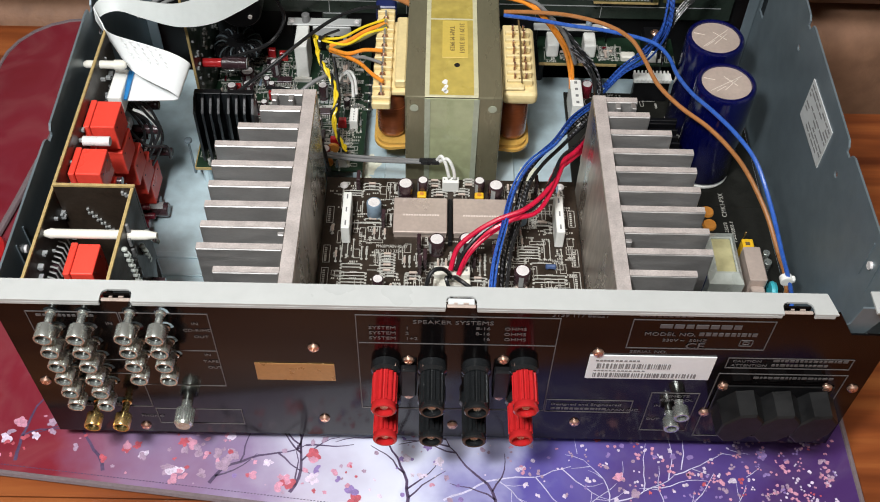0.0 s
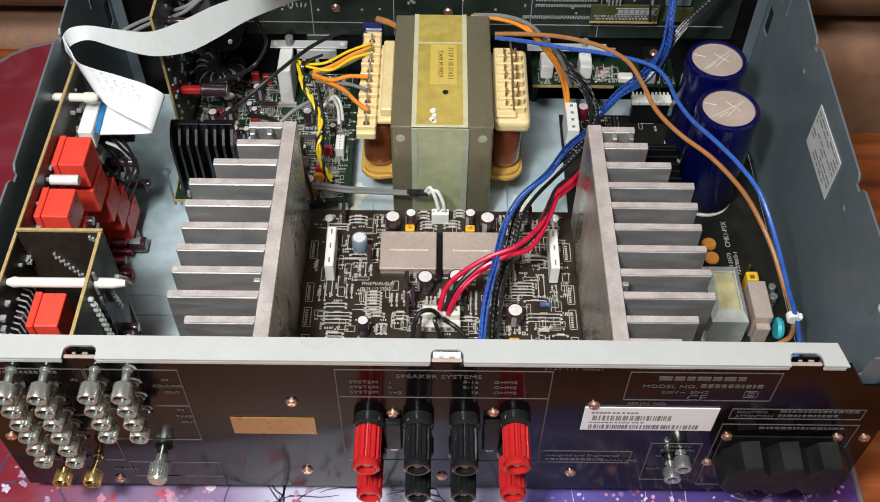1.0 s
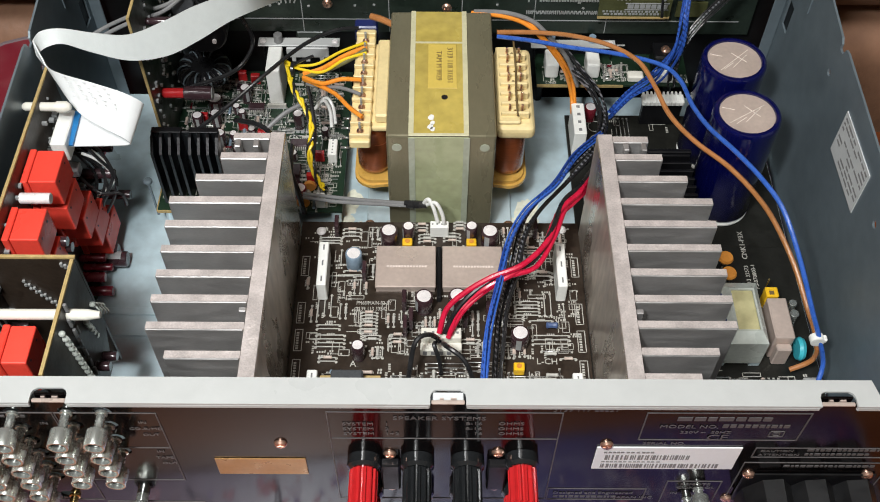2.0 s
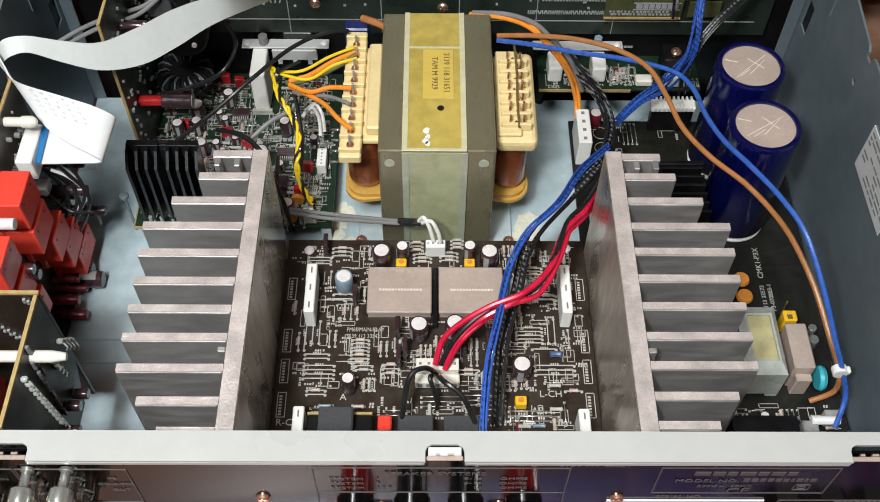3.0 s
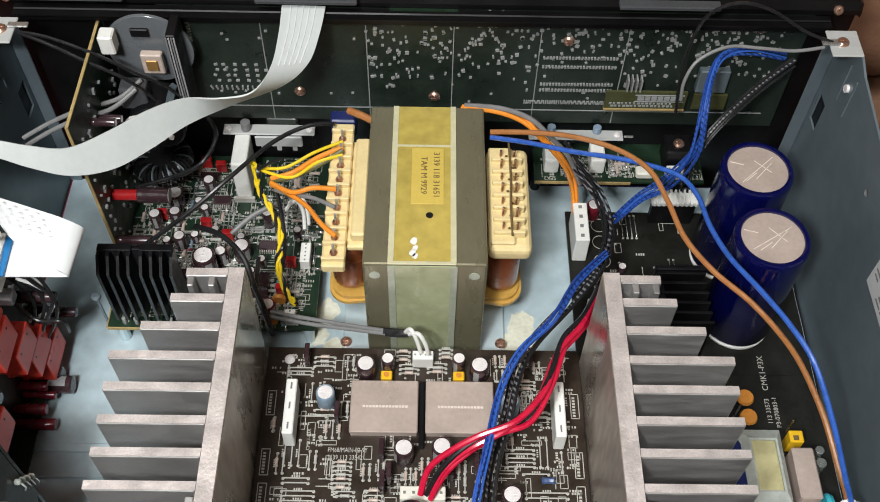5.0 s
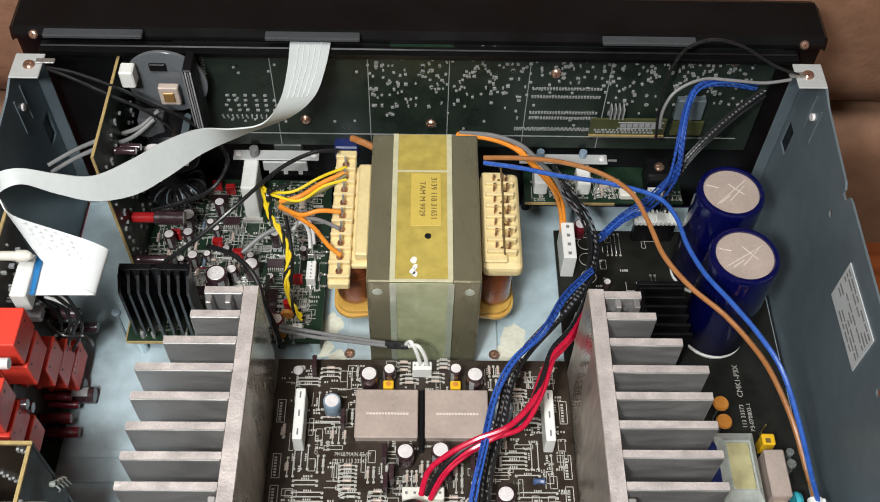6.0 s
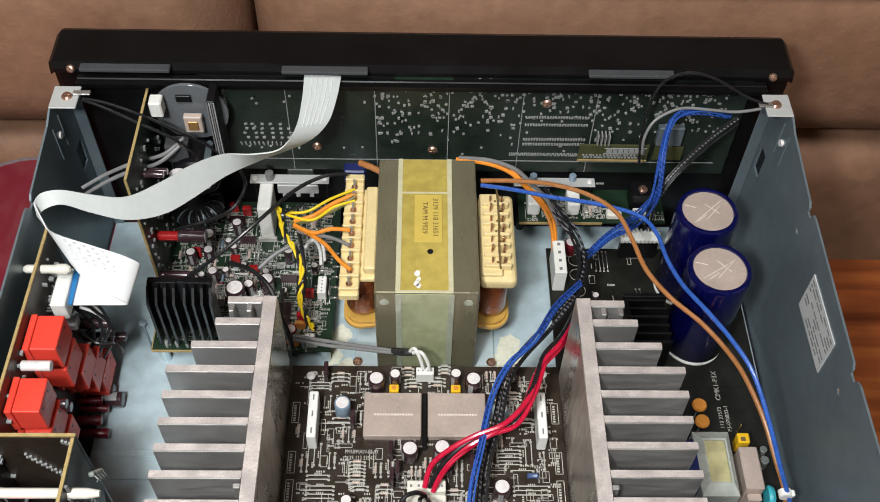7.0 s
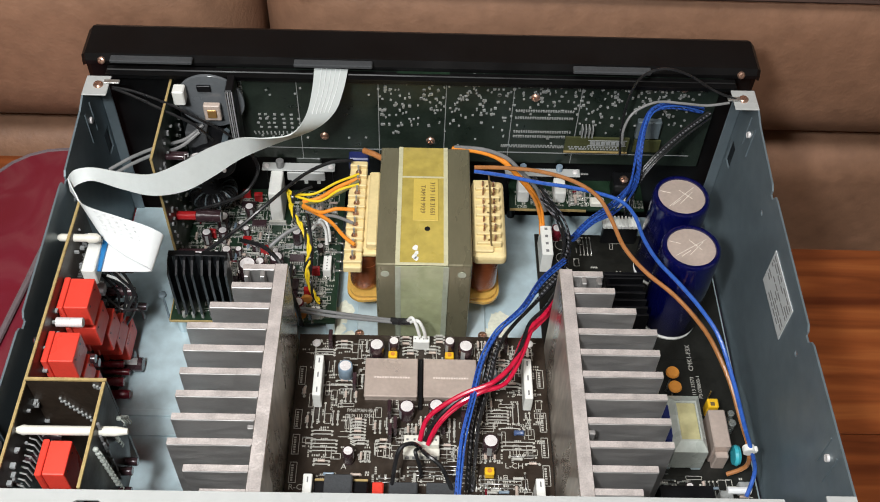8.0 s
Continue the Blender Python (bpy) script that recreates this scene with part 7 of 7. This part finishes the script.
def fan(pts, n, spread, r, mats, seed, twist=1.0, swell=()):
    """Several wires that run side by side and wander a little."""
    q = random.Random(seed)
    out = []
    for k in range(n):
        a = k / n * 6.283 + q.uniform(-0.4, 0.4)
        run = []
        for i, p in enumerate(pts):
            a += q.uniform(-0.5, 0.9) * twist
            w = spread * (swell[i] if swell else 1.0)
            run.append((p[0] + math.cos(a) * w, p[1] + math.sin(a) * w * 0.6, p[2] + math.sin(a) * w))
        out.append((run, r, mats[k % len(mats)]))
    return out


brown = [(0.0352, 0.2657, 0.1000), (0.0559, 0.2658, 0.1000), (0.0783, 0.2634, 0.1000), (0.1003, 0.2553, 0.1000), (0.1158, 0.2416, 0.1000), (0.1231, 0.2222, 0.0990), (0.1288, 0.2007, 0.0980), (0.1401, 0.1820, 0.0970), (0.1558, 0.1660, 0.0950), (0.1685, 0.1517, 0.0900), (0.1786, 0.1393, 0.0820), (0.1877, 0.1186, 0.0720), (0.1928, 0.0970, 0.0630), (0.1961, 0.0817, 0.0570), (0.1981, 0.0785, 0.0420), (0.1883, 0.0774, 0.0330)]
blue = [(0.0351, 0.2621, 0.1000), (0.0556, 0.2586, 0.1000), (0.0777, 0.2531, 0.1000), (0.1036, 0.2492, 0.0990), (0.1290, 0.2413, 0.0980), (0.1382, 0.2270, 0.0990), (0.1410, 0.2046, 0.1020), (0.1463, 0.1834, 0.1060), (0.1559, 0.1640, 0.1090), (0.1664, 0.1447, 0.1090), (0.1750, 0.1276, 0.1050), (0.1826, 0.1061, 0.0920), (0.1910, 0.0881, 0.0720), (0.1967, 0.0806, 0.0590), (0.2025, 0.0749, 0.0420), (0.1975, 0.0628, 0.0330)]
cable("brown_wire", "brown insulated wire looping over the capacitors", [(brown, 0.0014, M_WBROWN)])
cable("blue_wire", "blue insulated wire looping over the capacitors", [(blue, 0.0013, M_WLBLUE)])
tie_at = Vector((0.1959, 0.0810, 0.0575))
tie = thing("cable_tie", tie_at, "white nylon cable tie round two wires", "cable tie")
part("band", lathe(B(), [(0.0029, -0.0022), (0.0036, -0.0020), (0.0036, 0.0020), (0.0029, 0.0022)], tie_at, "y", 16), M_WHITE, tie)
part("head", box(B(), tie_at.x + 0.0022, tie_at.x + 0.0050, tie_at.y - 0.0018, tie_at.y + 0.0018, tie_at.z - 0.001, tie_at.z + 0.002, 0.0006), M_WHITE, tie)
cable("blue_wire_bundle", "bundle of blue wires from the front board", fan([(0.1879, 0.2996, 0.1250), (0.1658, 0.2924, 0.1350), (0.1521, 0.2882, 0.1350), (0.1454, 0.2773, 0.1300), (0.1415, 0.2613, 0.1200), (0.1406, 0.2549, 0.1000), (0.1316, 0.2528, 0.0780), (0.1179, 0.2507, 0.0660), (0.1062, 0.2472, 0.0500)], 14, 0.0030, 0.00056, [M_WBLUE, M_WBDASH, M_WLBLUE, M_WBDASH, M_WBLUE], 1, 0.9, (0.6, 0.55, 0.5, 0.5, 0.7, 1.1, 1.2, 0.8, 0.6)))
cable("grey_wire_bundle", "bundle of grey and black wires from the front board", fan([(0.1916, 0.2942, 0.1250), (0.1735, 0.2826, 0.1180), (0.1525, 0.2656, 0.1080), (0.1423, 0.2573, 0.0920), (0.1420, 0.2540, 0.0700)], 9, 0.0022, 0.0006, [M_WBLACK, M_WDASH, M_WBLACK], 2, 0.3))
cable("grey_wire_loom", "loom of grey and black wires beside the transformer", fan([(0.0787, 0.2828, 0.0700), (0.0874, 0.2639, 0.0700), (0.0957, 0.2452, 0.0700), (0.0974, 0.2213, 0.0720), (0.0897, 0.1975, 0.0750), (0.0739, 0.1768, 0.0750), (0.0557, 0.1574, 0.0700), (0.0466, 0.1406, 0.0680), (0.0420, 0.1202, 0.0650), (0.0356, 0.0985, 0.0620), (0.0329, 0.0794, 0.0560), (0.0311, 0.0593, 0.0460)], 12, 0.0026, 0.0006, [M_WBLACK, M_WDASH, M_WBLACK], 3, 0.6))
cable("blue_wire_loom", "loom of blue wires across the main board", fan([(0.0935, 0.2045, 0.0780), (0.0773, 0.1850, 0.0820), (0.0642, 0.1622, 0.0840), (0.0484, 0.1457, 0.0830), (0.0384, 0.1258, 0.0810), (0.0320, 0.0998, 0.0790), (0.0266, 0.0757, 0.0760), (0.0241, 0.0543, 0.0700), (0.0233, 0.0403, 0.0640)], 9, 0.0015, 0.00054, [M_WLBLUE, M_WBDASH, M_WBLUE, M_WBDASH], 4, 0.9))
red = [(0.0935, 0.1999, 0.0600), (0.0853, 0.1786, 0.0700), (0.0783, 0.1631, 0.0760), (0.0658, 0.1465, 0.0800), (0.0583, 0.1249, 0.0830), (0.0445, 0.1090, 0.0830), (0.0282, 0.1035, 0.0790), (0.0153, 0.0991, 0.0720), (0.0056, 0.0938, 0.0640), (0.0019, 0.0850, 0.0550)]
red2 = [(0.0937, 0.1982, 0.0580), (0.0868, 0.1771, 0.0660), (0.0767, 0.1601, 0.0730), (0.0640, 0.1438, 0.0760), (0.0560, 0.1234, 0.0790), (0.0414, 0.1076, 0.0790), (0.0267, 0.1006, 0.0750), (0.0171, 0.0966, 0.0680), (0.0106, 0.0913, 0.0620), (0.0075, 0.0851, 0.0550)]
bl2 = [(0.0945, 0.2023, 0.0600), (0.0808, 0.1711, 0.0740), (0.0687, 0.1544, 0.0790), (0.0603, 0.1309, 0.0830), (0.0497, 0.1123, 0.0810), (0.0347, 0.1061, 0.0800), (0.0202, 0.0994, 0.0730), (0.0106, 0.0926, 0.0650), (0.0045, 0.0850, 0.0550)]
cable("speaker_supply_wires", "twisted red and black wires into a white plug", [(red, 0.0015, M_WRED), (red2, 0.0015, M_WRED), (bl2, 0.0013, M_WBLACK), ([(x + 0.002, y - 0.001, z - 0.003) for x, y, z in bl2], 0.0014, M_WRED)])
cable("black_wires", "black wires looping from the white plug", [([(0.0033, 0.0811, 0.0520), (-0.0024, 0.0771, 0.0660), (-0.0097, 0.0723, 0.0680), (-0.0127, 0.0633, 0.0580), (-0.0148, 0.0482, 0.0460)], 0.0013, M_WBLACK), ([(0.0033, 0.0811, 0.0520), (0.0051, 0.0708, 0.0660), (0.0139, 0.0641, 0.0640), (0.0190, 0.0577, 0.0560), (0.0251, 0.0470, 0.0460)], 0.0013, M_WBLACK), ([(0.0010, 0.0811, 0.0520), (-0.0006, 0.0749, 0.0600), (0.0021, 0.0701, 0.0520), (0.0030, 0.0670, 0.0440)], 0.0012, M_WBLACK)])
def twisted(pts, n, amp, turns, r, mats):
    """Wires laid round one another along a line."""
    base = smooth_path(pts, 8)
    out = []
    for k in range(n):
        run = []
        for i, p in enumerate(base):
            a = 6.2832 * (turns * i / len(base) + k / n)
            run.append(tuple(p + Vector((math.cos(a) * amp, math.sin(a) * amp * 0.5, math.sin(a) * amp))))
        out.append((run[::2], r, mats[k % len(mats)]))
    return out


yel = [([(-0.0417, 0.2630, 0.0940), (-0.0563, 0.2558, 0.0930), (-0.0708, 0.2480, 0.0900), (-0.0840, 0.2495, 0.0880), (-0.0899, 0.2565, 0.0840), (-0.0878, 0.2500, 0.0780)], 0.0009, M_WYEL),
       ([(-0.0412, 0.2538, 0.0940), (-0.0541, 0.2502, 0.0920), (-0.0666, 0.2416, 0.0900), (-0.0800, 0.2461, 0.0880), (-0.0877, 0.2512, 0.0860), (-0.0868, 0.2480, 0.0780)], 0.0009, M_WYEL)]
yel += twisted([(-0.0873, 0.2490, 0.0780), (-0.0840, 0.2420, 0.0720), (-0.0779, 0.2350, 0.0670), (-0.0740, 0.2228, 0.0590), (-0.0758, 0.2143, 0.0500), (-0.0716, 0.2034, 0.0410), (-0.0665, 0.1981, 0.0370)], 3, 0.0011, 4.5, 0.0009, [M_WYEL, M_WYEL, M_WBLACK])
cable("yellow_wires", "yellow wires from the transformer terminals", yel)
knot = Vector((-0.0850, 0.2485, 0.0858))
wrap = thing("cable_tie", knot, "black cable tie round the yellow and orange wires", "cable tie")
part("band", lathe(B(), [(0.0034, -0.0010), (0.0041, -0.0008), (0.0041, 0.0008), (0.0034, 0.0010)], knot, "x", 16), M_WBLACK, wrap)
part("tail", tube(B(), [knot + Vector((0, -0.002, 0.004)), knot + Vector((0.006, -0.001, 0.0075)), knot + Vector((0.013, 0.002, 0.0085))], 0.0009, 6), M_WBLACK, wrap)
cable("orange_wires", "orange wires on the transformer terminals", [([(-0.0429, 0.2300, 0.0950), (-0.0546, 0.2315, 0.0940), (-0.0656, 0.2300, 0.0920), (-0.0776, 0.2392, 0.0880)], 0.0013, M_WORA), ([(-0.0413, 0.2007, 0.0950), (-0.0488, 0.2079, 0.0950), (-0.0577, 0.2216, 0.0920), (-0.0697, 0.2335, 0.0880), (-0.0778, 0.2399, 0.0860)], 0.0013, M_WORA), ([(-0.0415, 0.2589, 0.0940), (-0.0543, 0.2532, 0.0920), (-0.0668, 0.2446, 0.0900), (-0.0780, 0.2430, 0.0870)], 0.0014, M_WORA), ([(-0.0414, 0.2568, 0.0940), (-0.0559, 0.2484, 0.0900), (-0.0704, 0.2423, 0.0880), (-0.0800, 0.2438, 0.0850)], 0.0014, M_WOLIVE), ([(-0.0430, 0.2193, 0.0940), (-0.0544, 0.2265, 0.0920), (-0.0659, 0.2316, 0.0880), (-0.0759, 0.2378, 0.0840)], 0.0011, M_WGREY)])
cable("black_wire_loom", "black wires running down beside the heat sink", [([(-0.0802, 0.2464, 0.0860), (-0.0768, 0.2436, 0.0780), (-0.0742, 0.2349, 0.0680), (-0.0724, 0.2236, 0.0580), (-0.0740, 0.2138, 0.0460)], 0.0012, M_WBLACK), ([(-0.1205, 0.2315, 0.0600), (-0.1033, 0.2195, 0.0680), (-0.0911, 0.2072, 0.0660), (-0.0852, 0.1949, 0.0580), (-0.0799, 0.1864, 0.0450), (-0.0778, 0.1792, 0.0360)], 0.0015, M_WBLACK), ([(-0.0848, 0.2121, 0.0600), (-0.0845, 0.1949, 0.0520), (-0.0797, 0.1841, 0.0450), (-0.0763, 0.1792, 0.0360)], 0.0012, M_WBLACK)])
cable("black_cable", "black cable lying across the preamplifier board", [([(-0.0468, 0.2744, 0.0950), (-0.0614, 0.2753, 0.0920), (-0.0796, 0.2646, 0.0900), (-0.0999, 0.2415, 0.0880), (-0.1176, 0.2274, 0.0800), (-0.1344, 0.2195, 0.0700), (-0.1476, 0.2163, 0.0600)], 0.0012, M_WBLACK), ([(-0.1179, 0.2801, 0.1000), (-0.1125, 0.2795, 0.0800), (-0.1195, 0.2657, 0.0720), (-0.1349, 0.2603, 0.0660), (-0.1559, 0.2556, 0.0620)], 0.0013, M_WBLACK)])
cable("grey_leads", "grey leads reaching to the white plug of the main board", [([(-0.1030, 0.2343, 0.0500), (-0.0917, 0.2421, 0.0560), (-0.0785, 0.2476, 0.0600)], 0.0014, M_WGREY), ([(-0.0782, 0.1895, 0.0420), (-0.0575, 0.1834, 0.0460), (-0.0349, 0.1760, 0.0520), (-0.0165, 0.1695, 0.0580), (-0.0064, 0.1674, 0.0600)], 0.0011, M_WGREY), ([(-0.0780, 0.1868, 0.0420), (-0.0573, 0.1803, 0.0460), (-0.0348, 0.1738, 0.0520), (-0.0147, 0.1678, 0.0580), (-0.0057, 0.1666, 0.0600)], 0.0011, M_WGREY), ([(-0.0176, 0.1696, 0.0578), (-0.0122, 0.1685, 0.0590), (-0.0064, 0.1674, 0.0600)], 0.0018, M_WBLACK), ([(-0.0165, 0.1685, 0.0575), (-0.0107, 0.1672, 0.0590), (-0.0053, 0.1666, 0.0600)], 0.0018, M_WBLACK)])
cable("white_leads", "short white leads into a white plug", [([(-0.0072, 0.1674, 0.0600), (-0.0043, 0.1658, 0.0660), (-0.0014, 0.1627, 0.0620), (0.0009, 0.1603, 0.0530)], 0.0011, M_WWHITE), ([(-0.0057, 0.1666, 0.0600), (-0.0004, 0.1633, 0.0660), (0.0033, 0.1607, 0.0600), (0.0045, 0.1595, 0.0530)], 0.0011, M_WWHITE)])
cable("white_wires", "white wires beside the preamplifier plug", [([(-0.0740, 0.2554, 0.0500), (-0.0683, 0.2590, 0.0520), (-0.0643, 0.2547, 0.0480), (-0.0631, 0.2487, 0.0400)], 0.0011, M_WWHITE), ([(-0.0752, 0.2512, 0.0500), (-0.0696, 0.2537, 0.0550), (-0.0660, 0.2521, 0.0480), (-0.0652, 0.2455, 0.0400)], 0.0011, M_WWHITE)])
cable("orange_wire_bundle", "orange and grey wires from the transformer to a white plug", [([(0.0208, 0.2852, 0.0980), (0.0337, 0.2836, 0.1000), (0.0508, 0.2793, 0.0990), (0.0609, 0.2693, 0.0960), (0.0752, 0.2683, 0.0780), (0.0850, 0.2701, 0.0560), (0.0878, 0.2619, 0.0400)], 0.0013, M_WORA), ([(0.0204, 0.2842, 0.0980), (0.0374, 0.2805, 0.1000), (0.0525, 0.2745, 0.0990), (0.0635, 0.2680, 0.0920), (0.0779, 0.2679, 0.0700), (0.0846, 0.2674, 0.0500), (0.0860, 0.2587, 0.0400)], 0.0013, M_WORA), ([(0.0223, 0.2854, 0.0990), (0.0411, 0.2808, 0.1020), (0.0562, 0.2748, 0.1010), (0.0661, 0.2703, 0.0940), (0.0790, 0.2684, 0.0780), (0.0883, 0.2693, 0.0540)], 0.0014, M_WGREY), ([(-0.0394, 0.2803, 0.0990), (-0.0327, 0.2763, 0.1000), (-0.0251, 0.2732, 0.0980)], 0.0020, M_WBROWN)])
lug = (-0.1969, 0.2841, 0.1470)
cable("ground_wires", "grey ground wires from the bracket lug", [([(-0.1983, 0.2835, 0.1480), (-0.1842, 0.2819, 0.1460), (-0.1632, 0.2776, 0.1400), (-0.1465, 0.2758, 0.1300), (-0.1308, 0.2788, 0.1150), (-0.1217, 0.2799, 0.1000)], 0.0009, M_WBLACK), ([(-0.1981, 0.2824, 0.1480), (-0.1853, 0.2782, 0.1460), (-0.1645, 0.2729, 0.1380), (-0.1480, 0.2715, 0.1280), (-0.1385, 0.2757, 0.1100)], 0.0009, M_WBLACK), ([(-0.1443, 0.2800, 0.1200), (-0.1555, 0.2711, 0.1150), (-0.1742, 0.2683, 0.1100), (-0.1908, 0.2634, 0.1050), (-0.2052, 0.2566, 0.1000)], 0.0012, M_WGREY), ([(-0.1458, 0.2731, 0.1200), (-0.1579, 0.2638, 0.1150), (-0.1749, 0.2616, 0.1100), (-0.1896, 0.2573, 0.1050), (-0.2023, 0.2516, 0.1000)], 0.0012, M_WGREY)])
solid("ring_lug", box(B(), lug[0] - 0.006, lug[0] + 0.004, lug[1] - 0.0018, lug[1] + 0.0018, 0.1515, 0.1527, 0.0004), M_TIN, "tinned ring lug under the bracket screw", "cable lug", "ring lugs")
cable("earth_wires", "black and grey wires from the bracket lug", [([(0.2010, 0.2810, 0.1520), (0.1868, 0.2840, 0.1560), (0.1674, 0.2850, 0.1680), (0.1505, 0.2860, 0.1715), (0.1380, 0.2880, 0.1613), (0.1339, 0.2890, 0.1396), (0.1340, 0.2885, 0.1168), (0.1360, 0.2860, 0.0950)], 0.0009, M_WBLACK),
    ([(0.1964, 0.2781, 0.1515), (0.1829, 0.2789, 0.1480), (0.1671, 0.2815, 0.1470), (0.1512, 0.2832, 0.1460), (0.1372, 0.2796, 0.1400), (0.1318, 0.2752, 0.1300), (0.1322, 0.2734, 0.1180)], 0.0009, M_WGREY)])
solid("ring_lug", box(B(), 0.1955, 0.2050, 0.2790, 0.2830, 0.1515, 0.1527, 0.0004), M_TIN, "tinned ring lug under the bracket screw", "cable lug", "ring lugs")
cable("input_wires", "black and white wires hanging at the input board", [([(-0.1927, 0.1768, 0.0900), (-0.1851, 0.1764, 0.0850), (-0.1818, 0.1791, 0.0700), (-0.1856, 0.1753, 0.0600), (-0.1964, 0.1743, 0.0550)], 0.0009, M_WWHITE), ([(-0.1880, 0.1791, 0.0900), (-0.1820, 0.1781, 0.0800), (-0.1816, 0.1784, 0.0650), (-0.1907, 0.1753, 0.0580)], 0.0009, M_WWHITE), ([(-0.1997, 0.1775, 0.0900), (-0.1925, 0.1785, 0.0850), (-0.1893, 0.1811, 0.0700), (-0.1977, 0.1773, 0.0600)], 0.0010, M_WBLACK), ([(-0.1973, 0.1712, 0.0800), (-0.1862, 0.1658, 0.0700), (-0.1739, 0.1652, 0.0700), (-0.1731, 0.1655, 0.0600)], 0.0010, M_WBLACK), ([(-0.2000, 0.1780, 0.0960), (-0.1940, 0.1760, 0.0880), (-0.1885, 0.1742, 0.0740), (-0.1910, 0.1680, 0.0620), (-0.1990, 0.1660, 0.0500)], 0.0009, M_WBLACK), ([(-0.1970, 0.1800, 0.0960), (-0.1910, 0.1780, 0.0880), (-0.1842, 0.1762, 0.0740), (-0.1874, 0.1700, 0.0620), (-0.1960, 0.1680, 0.0500)], 0.0009, M_WBLACK), ([(-0.1940, 0.1820, 0.0960), (-0.1880, 0.1800, 0.0880), (-0.1849, 0.1763, 0.0740), (-0.1843, 0.1720, 0.0620), (-0.1930, 0.1700, 0.0500)], 0.0009, M_WBLACK), ([(-0.1910, 0.1780, 0.0960), (-0.1850, 0.1760, 0.0880), (-0.1794, 0.1753, 0.0740), (-0.1854, 0.1680, 0.0620), (-0.1900, 0.1660, 0.0500)], 0.0009, M_WBLACK), ([(-0.1880, 0.1800, 0.0960), (-0.1820, 0.1780, 0.0880), (-0.1771, 0.1727, 0.0740), (-0.1803, 0.1700, 0.0620), (-0.1870, 0.1680, 0.0500)], 0.0009, M_WBLACK)])


def ribbon():
    t = thing("ribbon_cable", (-0.13, 0.24, 0.12), "wide grey flat ribbon cable with a white folded end", "ribbon cable")
    part("long_run", strip(B(), [(-0.0707, 0.3001, 0.1530), (-0.0710, 0.2829, 0.1500), (-0.0736, 0.2637, 0.1460), (-0.0816, 0.2510, 0.1420), (-0.0972, 0.2485, 0.1400), (-0.1149, 0.2490, 0.1390), (-0.1311, 0.2406, 0.1390), (-0.1463, 0.2276, 0.1390), (-0.1631, 0.2167, 0.1390), (-0.1819, 0.2180, 0.1390), (-0.1995, 0.2212, 0.1390), (-0.2100, 0.2186, 0.1390), (-0.2126, 0.2125, 0.1380)],
         [(-0.0489, 0.2997, 0.1530), (-0.0512, 0.2858, 0.1480), (-0.0565, 0.2733, 0.1400), (-0.0692, 0.2647, 0.1330), (-0.0939, 0.2558, 0.1280), (-0.1143, 0.2451, 0.1250), (-0.1300, 0.2300, 0.1240), (-0.1454, 0.2172, 0.1240), (-0.1639, 0.2111, 0.1260), (-0.1827, 0.2125, 0.1300), (-0.1987, 0.2157, 0.1330), (-0.2075, 0.2127, 0.1330), (-0.2118, 0.2089, 0.1310)], 0.0008), M_RIB, t)
    part("folded_end", strip(B(), [(-0.2126, 0.2125, 0.1380), (-0.2068, 0.2031, 0.1350), (-0.2013, 0.1978, 0.1310), (-0.1786, 0.1904, 0.1290), (-0.1628, 0.1863, 0.1260), (-0.1548, 0.1855, 0.1200), (-0.1576, 0.1869, 0.1150), (-0.1730, 0.1868, 0.1120), (-0.1911, 0.1872, 0.1100)],
         [(-0.2118, 0.2089, 0.1310), (-0.2045, 0.2025, 0.1220), (-0.1889, 0.1831, 0.1160), (-0.1740, 0.1710, 0.1170), (-0.1639, 0.1648, 0.1170), (-0.1588, 0.1635, 0.1130), (-0.1616, 0.1653, 0.1090), (-0.1752, 0.1665, 0.1070), (-0.1938, 0.1669, 0.1060)], 0.0007), M_RIBW, t, "white folded end")
    tops = [((-0.0707, 0.3001, 0.1530), (-0.0489, 0.2997, 0.1530)), ((-0.0710, 0.2829, 0.1500), (-0.0512, 0.2858, 0.1480)), ((-0.0736, 0.2637, 0.1460), (-0.0565, 0.2733, 0.1400))]
    for f in (0.22, 0.36, 0.50, 0.64, 0.78):
        run = [Vector(a).lerp(Vector(b), f) + Vector((0, -0.0003, 0.0006)) for a, b in tops]
        part("conductor_stripe", tube(B(), run, 0.00028, 5, 5), M_RIBW, t)
    printed = B()
    for k in range(5):
        for q in range(5):
            o = Vector((-0.1938, 0.1917, 0.1316)).lerp(Vector((-0.1676, 0.1845, 0.1285)), q / 5 + 0.03 * (k % 2)) + Vector((0.0018, -0.0026, -0.0009)) * k
            qbox(printed, Matrix.Translation(o + Vector((0, 0, 0.0006))) @ Matrix.Rotation(radians(-18), 4, "Z"), 0.0018, 0.0004, 0.0002)
    part("print_bar", printed, M_FAINT, t, "", None, "stuff")
    part("stiffener", strip(B(), [(-0.1887, 0.1870, 0.1118), (-0.1907, 0.1867, 0.1116), (-0.1928, 0.1868, 0.1114)], [(-0.1899, 0.1660, 0.1078), (-0.1919, 0.1661, 0.1076), (-0.1943, 0.1662, 0.1074)], 0.0012), M_RIBB, t, "blue stiffener")
    return t


ribbon()
